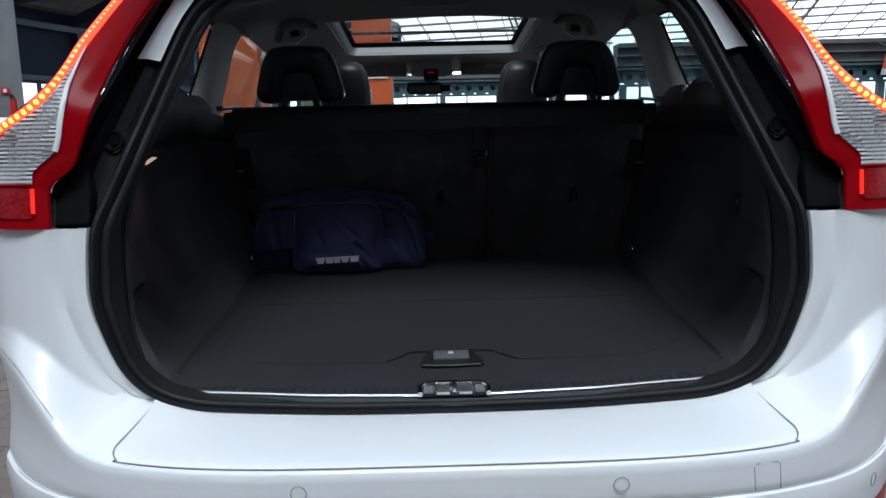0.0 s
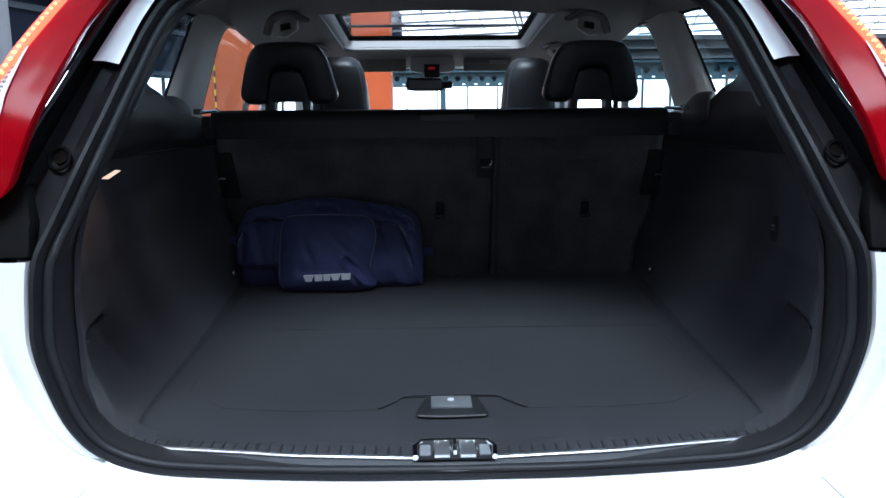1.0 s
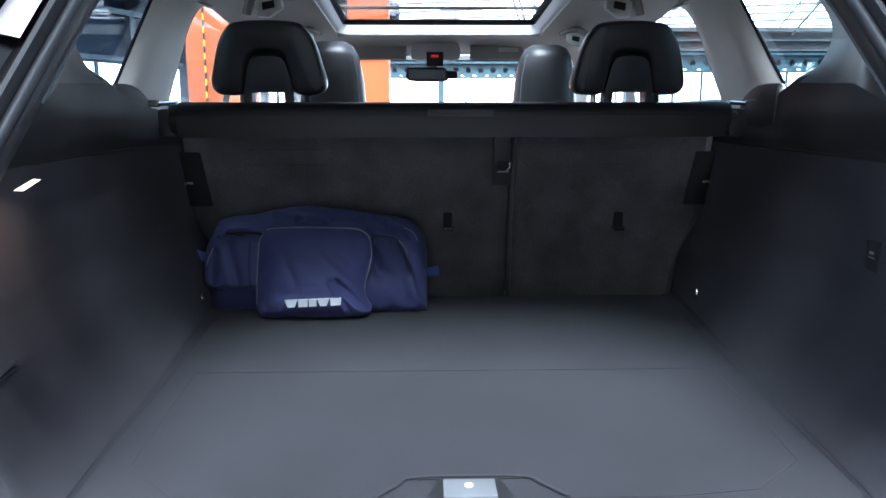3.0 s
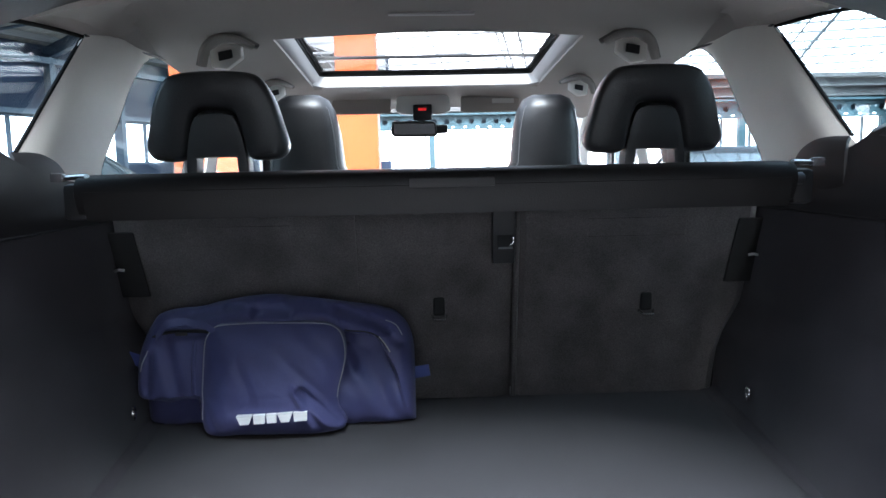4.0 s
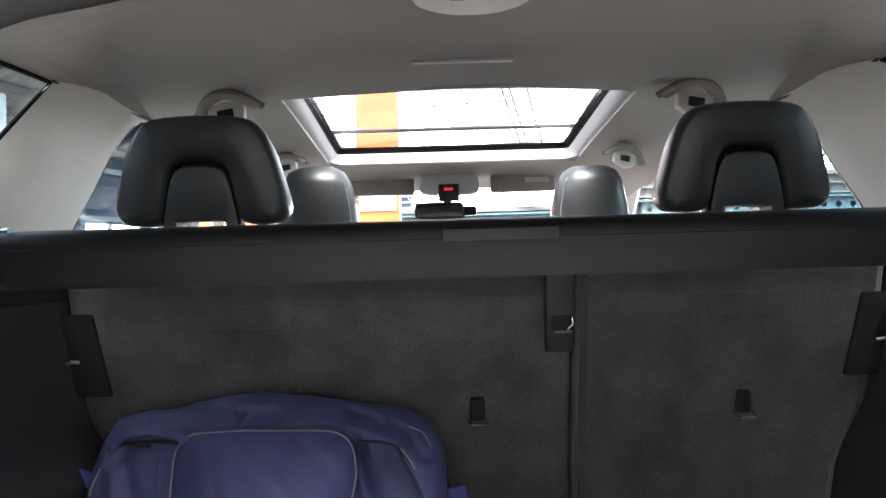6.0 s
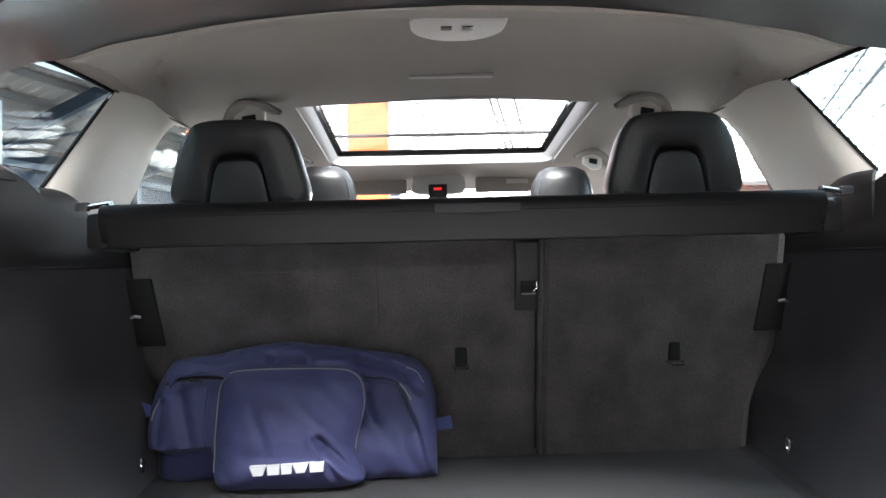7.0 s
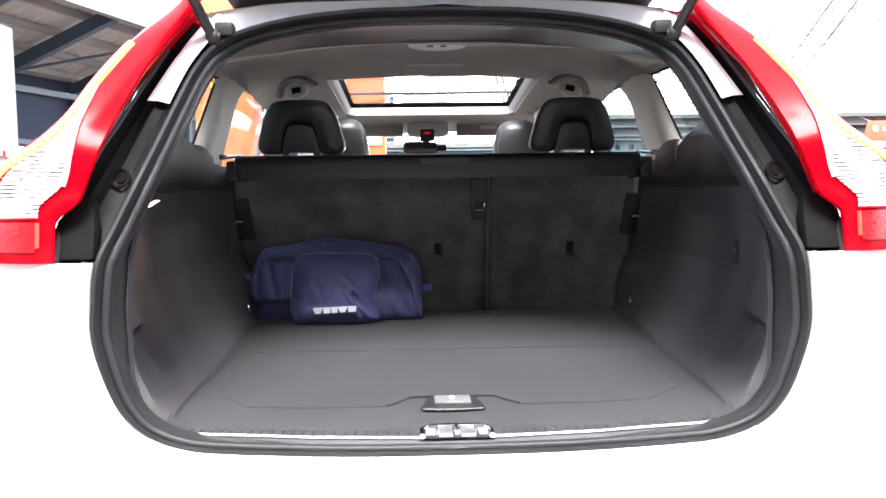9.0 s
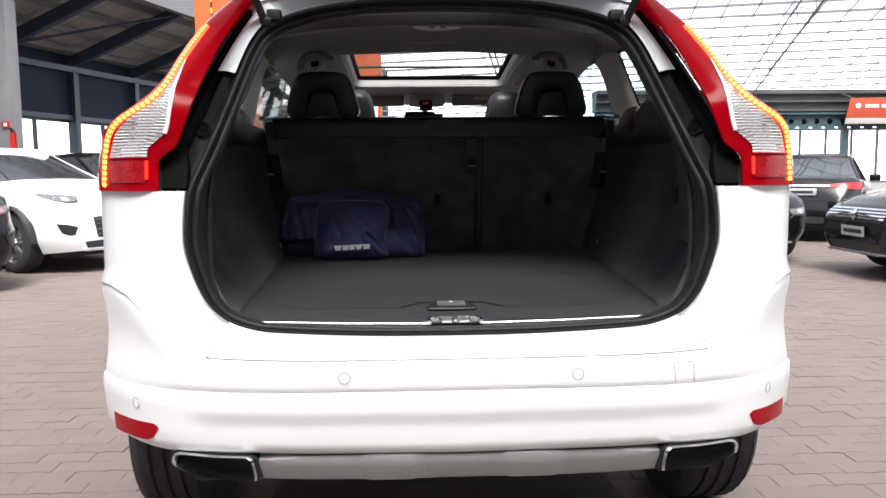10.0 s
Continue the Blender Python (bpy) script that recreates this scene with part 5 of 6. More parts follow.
def side_trims():
    for s in (-1, 1):
        for name, lo, hi, material, label in (("side_carpet", 0, .4455, CARPET, "charcoal carpeted boot side"), ("upper_side_trim", .4455, .60, TRIM, "black plastic upper side trim")):
            hs = np.linspace(lo, hi, 56 if name == "side_carpet" else 9)
            rows = []
            for h in hs:
                row = []
                h0 = h
                for f in np.linspace(0, 1, 36):
                    z0 = floor_z(.3) + h0
                    y0 = open_y(z0)
                    y = y0 + (1.06 - y0) * f
                    if name != "side_carpet":
                        h = lo + (h0 - lo) * lerp(y, (.60, .66, .72, .80, .90, 1.06), (1, .97, .80, .60, .52, .50))
                    yy = 0 + y if y > .10 else .10 * (y - y0) / max(.10 - y0, .01)
                    well = .016 * smooth01((h - .02) / .03) * smooth01((.160 - h) / .009) * smooth01((.250 - y) / .03) * smooth01((y - .022) / .012) if name == "side_carpet" else 0
                    row.append((side_point(yy, h, s) + s * well, y, floor_z(y) * (1 - h / .6) + (floor_z(.3)) * (h / .6) + h))
                rows.append(row)
            tr = part(name, shell(loft(rows), .008), material, CAR, label)
            if name == "side_carpet":
                # black tube paints the shadow line along the pocket's edge
                edge = []
                for y in np.linspace(.03, .250, 14):
                    z = .918 - .03 * y
                    edge.append((side_point(y, z - floor_z(y), s) - s * .001, y, z))
                part("pocket_edge", tube(edge, .0035, 6), TRIM, tr, "side pocket edge with its shadow line drawn as a black tube")
                fil = []
                for y in np.linspace(.035, 1.05, 30):
                    x = abs(side_point(max(y, .03), .03, 1))
                    fil.append([(s * (x - .040), y, floor_z(y) + .0022), (s * (x - .022), y, floor_z(y) + .0045), (s * (x - .009), y, floor_z(y) + .012), (s * (x - .003), y, floor_z(y) + .024), (s * (x + .002), y, floor_z(y) + .036)])
                part("floor_fillet", loft(fil), CARPET, tr)
            else:
                part("trim_ledge", tube([(side_point(max(y, .1), .4455, s) - s * .004, y, floor_z(y) * .2575 + floor_z(.3) * .7425 + .4455) for y in np.linspace(.06, 1.04, 20)], .006, 6), TRIM, tr)
        strip = []
        lipring = inward(RING, .027, .016)[:len(EDGE)]
        for p in [p for p in lipring if .775 < p.z < 1.355]:
            y0 = open_y(p.z)
            y1, y2 = y0 + .012, y0 + .055
            f3, f1 = floor_z(.3), floor_z(y1)
            h = (p.z - f1) / (1 + (f3 - f1) / .6)
            on = lambda y: y if y > .10 else .10 * (y - y0) / max(.10 - y0, .01)
            x1, x2 = abs(side_point(on(y1), h, 1)) - .003, abs(side_point(on(y2), h, 1)) - .0035
            strip.append([(s * p.x, p.y, p.z), (s * (p.x * .5 + x1 * .5), (p.y + y1) / 2, p.z), (s * x1, y1, p.z), (s * (x1 + x2) / 2, (y1 + y2) / 2, p.z), (s * x2, y2, p.z), (s * (x2 + .0055), y2 + .001, p.z)])
        part("opening_trim", loft(strip), TRIM, CAR, "black plastic trim inside the seal")
        # lashing ring
        ring = part("lashing_eye", disc((s * .614, .885, .862), (s * -1, -.35, 0), .024, .008, 20, .003), TRIM, CAR)
        part("ring", tube([(s * .596 + s * .002 * math.cos(a), .872 + .010 * math.cos(a), .860 + .012 * math.sin(a)) for a in np.linspace(0, 2 * math.pi, 17)[:-1]], .0032, 6, closed=True), CHROME, ring, "chrome lashing ring")
        # bag hook in the upper trim
        hk = part("bag_hook", box(s * .598 - .012, s * .598 + .012, .085, .105, 1.240, 1.268, .004), TRIM, CAR)
        part("hook_pin", tube([(s * .588, .092, 1.262), (s * .578, .082, 1.254), (s * .580, .080, 1.244)], .004, 6), STEEL, hk)
    part("cargo_lamp", plate([(-.684, .267, 1.179), (-.671, .270, 1.178), (-.654, .286, 1.192), (-.666, .287, 1.193)], (0, 1, .3), .006), mat("lit_cargo_lamp", (1.0, .62, .40), .4, emit=.35), CAR, "lit warm white boot lamp")
    so = part("power_socket", box(.716, .738, .362, .402, 1.018, 1.075, .006, m=None), TRIM, CAR, "black capped power socket")
    part("socket_print", box(.7148, .7165, .376, .388, 1.051, 1.056), mat("grey_print", (.25, .25, .26), .6), so)
    part("socket_print", box(.7148, .7165, .372, .390, 1.044, 1.046), mat("grey_print", (.25, .25, .26), .6), so)


side_trims()

# rear edge of the quarter window and of the headliner, right half, from the waist up to the middle of the roof
WINDOW_REAR = [(.706, .690, 1.353), (.704, .608, 1.372), (.702, .558, 1.402), (.700, .538, 1.440), (.699, .560, 1.478), (.698, .612, 1.517), (.695, .688, 1.553),
               (.680, .775, 1.586), (.600, .765, 1.606), (.50, .742, 1.614), (.38, .712, 1.622), (.2, .682, 1.627), (0, .670, 1.628)]


def hatch_trim():
    b = curve(WINDOW_REAR, 4)
    lip = [p for p in inward(RING, .024, .055)[:len(EDGE)]]
    for s in (-1, 1):
        rows = []
        n = len(b)
        src = [p for p in lip if p.z > 1.30]
        src = src[::-1]
        d = [0]
        for i in range(1, len(src)):
            d.append(d[-1] + (src[i] - src[i - 1]).length)
        e = [0]
        for i in range(1, n):
            e.append(e[-1] + (b[i] - b[i - 1]).length)
        for i in range(n):
            q = e[i] / e[-1] * d[-1]
            a = Vector([float(np.interp(q, d, [p[k] for p in src])) for k in range(3)])
            c = b[i]
            mid = (a + c) / 2 + Vector((.040, .0, .0)) * smooth01((1.62 - c.z) / .05) + Vector((0, 0, .012))
            rows.append([(s * p.x, p.y, p.z) for p in (a, a * .72 + mid * .28, mid * .7 + a * .3, mid, mid * .6 + c * .4, c, c + Vector((.012, .006, .010)))])
        part("hatch_trim", shell(loft(rows), .004), TRIM, CAR, "black plastic trim round the boot opening")
        part("trim_joint", tube([(s * .428, .262, 1.566), (s * .432, .34, 1.590), (s * .445, .40, 1.605)], .002, 5), RUBBER, CAR)
        q = [(s * x, y, z) for x, y, z in ((.716, .758, 1.356), (.7225, 1.066, 1.596))]
        part("quarter_seal", tube([Vector(q[0]) + (Vector(q[1]) - Vector(q[0])) * f for f in np.linspace(0, 1, 8)] + [(s * .716, .958, 1.5895), (s * .708, .858, 1.581), (s * .700, .770, 1.572), (s * .690, .69, 1.561), (s * .686, .66, 1.557)], .0042, 6), mat("matt_black_foam", (.008, .008, .008), .8), CAR, "black quarter window seal")
        gl = [(s * .735, y, z) for y, z in ((.52, 1.33), (.76, 1.33), (1.08, 1.60), (.86, 1.63), (.60, 1.62), (.51, 1.52))]
        ob = part("quarter_window", plate(gl, (s, 0, 0), .004), TINT, CAR, "tinted rear quarter window")
        ob.visible_shadow = False
        low = curve([(s * .684, .66, 1.562), (s * .690, .69, 1.565), (s * .700, .77, 1.576), (s * .708, .858, 1.585), (s * .716, .958, 1.5925), (s * .7225, 1.07, 1.600), (s * .7225, 1.17, 1.603), (s * .7225, 1.29, 1.608), (s * .7225, 1.42, 1.614), (s * .722, 1.60, 1.621), (s * .716, 1.80, 1.625), (s * .706, 2.0, 1.624)], 4)
        part("liner_edge", loft([[(p.x - s * .050, p.y, p.z + .052) for p in low], [(p.x - s * .025, p.y, p.z + .022) for p in low], [(p.x - s * .006, p.y, p.z + .004) for p in low], low]), LINER, CAR)
        part("liner_seam", tube([(p.x - s * .003, p.y, p.z - .001) for p in low if p.y > 1.05], .0032, 6), TRIM, CAR)
        part("window_header", loft([low, [(p.x + s * .03, p.y, p.z + .03) for p in low], [(p.x + s * .04, p.y, p.z + .07) for p in low]]), mat("matt_black_foam", (.008, .008, .008), .8), CAR)
        # black blocks added to stop cabin light beside the backrest
        fl = box(min(s * .60, s * .77), max(s * .60, s * .77), 1.085, 1.12, .76, .98, .004)
        part("seat_side_filler", box(min(s * .60, s * .77), max(s * .60, s * .77), 1.045, 1.12, .98, 1.292, .004, bm=fl), mat("matt_black_foam", (.008, .008, .008), .8), CAR)
        # rear pillar trim between quarter window and door window
        A = [(s * x, y, z) for x, y, z in ((.715, .700, 1.318), (.716, .762, 1.357), (.719, .86, 1.436), (.721, .96, 1.514), (.7235, 1.070, 1.598), (.722, 1.12, 1.612))]
        M = [(s * x, y, z) for x, y, z in ((.712, .92, 1.300), (.712, .99, 1.364), (.713, 1.09, 1.448), (.715, 1.20, 1.530), (.718, 1.325, 1.609), (.720, 1.40, 1.622))]
        C = [(s * x, y, z) for x, y, z in ((.735, 1.125, 1.290), (.740, 1.150, 1.332), (.740, 1.255, 1.432), (.739, 1.360, 1.536), (.737, 1.488, 1.612), (.735, 1.62, 1.627))]
        rows = [curve([A[i], [(A[i][k] * .55 + M[i][k] * .45) - (s * .012 if k == 0 else 0) for k in range(3)], M[i], [(C[i][k] * .6 + M[i][k] * .4) - (s * .006 if k == 0 else 0) for k in range(3)], C[i]], 4) for i in range(6)]
        part("rear_pillar_trim", shell(loft([curve(r, 3) for r in zip(*rows)]), .004), PILLAR, CAR, "light grey rear pillar trim")
        foot = curve([(s * (x - (.014 if s > 0 else 0)), y, z) for x, y, z in ((.712, .735, 1.355), (.705, .78, 1.356), (.701, .822, 1.352), (.698, .852, 1.342), (.694, .872, 1.326), (.692, .882, 1.29))], 4)
        part("pillar_foot", shell(loft([foot, [(p.x - s * .007, p.y - .004, p.z - .008) for p in foot], [(p.x - s * .012, p.y - .008, p.z - .03) for p in foot], [(p.x - s * .014, p.y - .01, 1.25) for p in foot]]), .006), TRIM, CAR, "black trim at the foot of the rear pillar")
        dw = curve([(s * .741, 1.125, 1.290), (s * .742, 1.150, 1.334), (s * .742, 1.255, 1.434), (s * .741, 1.360, 1.538), (s * .739, 1.488, 1.614), (s * .737, 1.62, 1.628), (s * .72, 2.0, 1.632), (s * .70, 2.4, 1.60), (s * .73, 2.8, 1.42), (s * .77, 3.1, 1.18)], 5)
        part("door_seal", tube(dw, .008, 6), RUBBER, CAR)
        part("door_panel", shell(loft([[(s * .79, y, .55) for y in np.linspace(1.06, 3.1, 12)], [(s * .80, y, .95) for y in np.linspace(1.06, 3.1, 12)], [(s * .84, y, 1.10) for y in np.linspace(1.06, 3.1, 12)]]), .02), TRIM, CAR)
        part("centre_pillar_trim", shell(loft([[(s * .80, 2.0, 1.05), (s * .77, 2.06, 1.05), (s * .80, 2.12, 1.05)], [(s * .735, 2.02, 1.40), (s * .715, 2.06, 1.40), (s * .735, 2.10, 1.40)], [(s * .70, 2.03, 1.63), (s * .685, 2.06, 1.63), (s * .70, 2.09, 1.63)]]), .01), PILLAR, CAR, "light grey centre pillar trim")
        part("screen_pillar_trim", shell(loft([[(s * .665, 2.48, 1.60), (s * .69, 2.42, 1.60)], [(s * .70, 2.85, 1.42), (s * .735, 2.78, 1.42)], [(s * .755, 3.15, 1.16), (s * .78, 3.05, 1.18)]]), .02), PILLAR, CAR, "light grey windscreen pillar trim")


hatch_trim()


def liner_z(x, y):
    z = lerp(y, (.66, .75, .88, 1.0, 1.3, 1.6, 2.3, 2.42, 2.55, 2.66), (1.634, 1.656, 1.673, 1.682, 1.686, 1.676, 1.610, 1.604, 1.588, 1.565))
    return z - lerp(y, (.66, .9, 1.2), (.034, .044, .055)) * (abs(x) / .72) ** 3.2


def headliner():
    xs = [-.735, -.71, -.685, -.66, -.63, -.60, -.57, -.54, -.51, -.48, -.45, -.42, -.385, -.34, -.29, -.24, -.18, -.12, -.06]
    xs = xs + [0] + [-x for x in reversed(xs)]
    ys = [.66, .68, .70, .72, .74, .76, .78, .80, .82, .84, .86, .88, .90, .925, .95, .975, 1.0, 1.03, 1.06, 1.10, 1.15, 1.2, 1.28, 1.35, 1.43, 1.505, 1.7, 1.9, 2.1, 2.24, 2.32, 2.40, 2.46, 2.53, 2.60, 2.66]
    rows = []
    for y in ys:
        row = []
        for x in xs:
            rear = lerp(abs(x), [0, .2, .38, .5, .6, .66, .70, .74], [.666, .678, .708, .738, .765, .775, .785, .80])
            y2 = rear + (y - .66) / .54 * (1.2 - rear) if y < 1.2 else y
            xx = x * lerp(y, (.66, 1.1, 2.3, 2.66), (.94, 1.0, .97, .92))
            # moulded ledge along the rear edge, the middle pressed upwards in front of it
            ledge = lerp(abs(xx), (0, .2, .36, .45, .52, .59, .64, .68, .74), (.775, .780, .797, .822, .866, .94, 1.02, 1.14, 1.35))
            up = smooth01((y2 - ledge) / .05)
            dz = .024 * up * (1 - smooth01((y2 - ledge - .09) / .22)) - .004 * (1 - up)
            row.append((xx, y2, liner_z(x, y) + .003 * math.sin(x * 9 + y * 5) + dz))
        rows.append(row)
    ln = part("headliner", shell(loft(rows, skip=lambda i, j: 1.50 < ys[i] < 2.15 and -.43 < xs[j] < .40), .012), LINER, CAR, "light grey fabric headliner")
    # wide rounded flange and dark frame of the sunroof opening
    def ring(hx, y0, y1, r, z):
        out = []
        for qx, qy, a0 in ((hx - r, y1 - r, 0), (-hx + r, y1 - r, 90), (-hx + r, y0 + r, 180), (hx - r, y0 + r, 270)):
            for k in range(7):
                a = radians(a0 + 15 * k)
                out.append((qx + r * math.cos(a), qy + r * math.sin(a)))
        return [(x, y, z(x, y)) for x, y in out]
    pale = mat("pale_sunroof_edge", (.37, .355, .34), .9)
    wall = lambda g: (lambda x, y: lerp(y, (1.45, 1.66, 1.9, 2.12, 2.22, 2.34), (1.6655, 1.653, 1.638, 1.622, 1.603, 1.603)) + .024 * max(0, 1 - (x / .43) ** 2) * smooth01((2.15 - y) / .7) - .003 + g)
    flange = [ring(.442, 1.462, 2.262, .07, wall(.010)), ring(.434, 1.472, 2.238, .066, wall(.0)), ring(.424, 1.484, 2.224, .062, wall(-.002)), ring(.414, 1.496, 2.222, .058, wall(.003)), ring(.405, 1.510, 2.236, .052, wall(.010)), ring(.399, 1.530, 2.262, .046, wall(.021)), ring(.396, 1.550, 2.296, .040, wall(.036)), ring(.394, 1.565, 2.322, .036, wall(.050))]
    part("opening_flange", loft(flange, closed=True), pale, ln, "pale rounded flange of the sunroof opening")
    black = mat("matt_black_foam", (.008, .008, .008), .8)
    fr = loft([flange[-1], ring(.392, 1.573, 2.322, .030, wall(.052)), ring(.391, 1.576, 2.320, .028, wall(.060)), ring(.386, 1.580, 2.318, .024, wall(.061)), ring(.385, 1.582, 2.317, .024, wall(.065)), ring(.379, 1.586, 2.314, .02, wall(.066)), ring(.378, 1.588, 2.313, .02, wall(.072))], closed=True)
    part("sunroof_frame", fr, black, ln, "black sunroof frame")
    part("sunroof_crossbar", box(-.385, .385, 2.112, 2.130, 1.686, 1.697, .003), TRIM, ln)
    part("roof_strip", box(-.102, .102, 1.262, 1.280, 1.668, 1.690, .004), mat("pale_plastic", (.60, .59, .57), .5), ln, "pale plastic sunshade handle strip")
    dm = part("dome_lamp", plate([(x, y, liner_z(0, .9) + .014) for x, y in curve3([(-.080, .820), (-.090, .86), (-.08, .91), (-.04, .945), (0, .952), (.04, .945), (.08, .91), (.090, .86), (.080, .820), (0, .812)])], (0, 0, -1), .034, bevel=.006), mat("pale_plastic", (.60, .59, .57), .5), ln, "pale plastic roof lamp housing")
    for x in (-.022, .018):
        part("lamp_slot", box(x - .010, x + .010, .858, .874, liner_z(0, .9) - .0225, liner_z(0, .9) - .019), TRIM, dm)
    for s in (-1, 1):
        for cx, cy, cz, k in ((.512, 1.405, 1.603, 1), (.500, 1.98, 1.563, .8)):
            p = lambda x, y, z: (s * (cx + x * k), cy + y * k, cz + z * k)
            gh = part("grab_handle", tube(curve([p(.070, .02, -.022), p(.052, .0, .018), p(.018, -.012, .040), p(-.022, -.008, .038), p(-.060, .02, .022)], 5), [.012 * k + .004 * k * math.sin(math.pi * i / 20) for i in range(21)], 10, flat=.7), LINER, ln, "grey folding grab handle")
            # dark tube paints the shade of the recess above the handle
            dark = mat("painted_recess_shade", (.20, .19, .18), .9)
            part("handle_recess", tube(curve([p(.078, .03, -.020), p(.060, .02, .026), p(.022, .012, .048), p(-.026, .014, .046), p(-.068, .04, .026)], 5), .011 * k, 8, flat=.7), dark, gh)
            part("handle_mount", plate([p(.040, -.004, -.030), p(.044, -.002, .012), p(.012, -.002, .030), p(-.034, .0, .028), p(-.036, .002, -.006), p(.004, .0, -.034)], (0, 1, 0), .03, bevel=.005), PILLAR, gh)
            part("handle_hook", plate([p(.020, -.008, -.014), p(.022, -.008, .008), p(-.012, -.008, .014), p(-.014, -.008, -.006)], (0, 1, 0), .01, bevel=.002), TRIM, gh)
        part("liner_clip", disc((s * .528, .84, liner_z(.528, .84) - .001), (0, 0, 1), .010, .010, 12, .002), TRIM, ln)
        part("sun_visor", box(s * .257 - .118, s * .257 + .118, 2.49, 2.51, 1.522, 1.585, .009), LINER, ln, "grey sun visor")
    part("visor_label", box(.265, .352, 2.484, 2.489, 1.556, 1.574), mat("pale_label", (.6, .6, .58), .6), ln)
    cn = part("overhead_console", plate([(x, 2.44, z) for x, z in curve3([(-.108, 1.520), (-.116, 1.560), (-.10, 1.588), (0, 1.592), (.078, 1.588), (.094, 1.560), (.086, 1.520), (0, 1.514)])], (0, 1, 0), .05, bevel=.008), mat("pale_plastic", (.60, .59, .57), .5), CAR, "grey overhead console")
    part("console_panel", box(-.052, .022, 2.428, 2.442, 1.490, 1.552, .005), TRIM, cn)
    part("red_display", box(-.032, .000, 2.4245, 2.429, 1.528, 1.538, .001), mat("lit_red_display", (.7, .015, .015), .4, emit=.05), cn, "red lit airbag display")
    mi = part("rear_view_mirror", plate([(x, 2.44, z) for x, z in curve3([(-.134, 1.432), (-.136, 1.478), (-.12, 1.487), (0, 1.487), (.034, 1.480), (.040, 1.440), (.034, 1.428), (-.05, 1.426)])], (0, 1, .1), .03, bevel=.006), TRIM, CAR, "black interior mirror")
    part("mirror_glass", plate([(x, 2.4385, z) for x, z in ((-.128, 1.436), (-.129, 1.480), (.030, 1.477), (.034, 1.436))], (0, 1, .1), .001), mat("dim_mirror", (.08, .08, .085), .05, metal=1.0), mi)
    part("mirror_stalk", tube([(-.02, 2.46, 1.49), (-.018, 2.50, 1.54)], .015, 8), TRIM, mi)
    part("sensor_cover", box(.03, .085, 2.47, 2.50, 1.44, 1.475, .008), TRIM, CAR)


headliner()


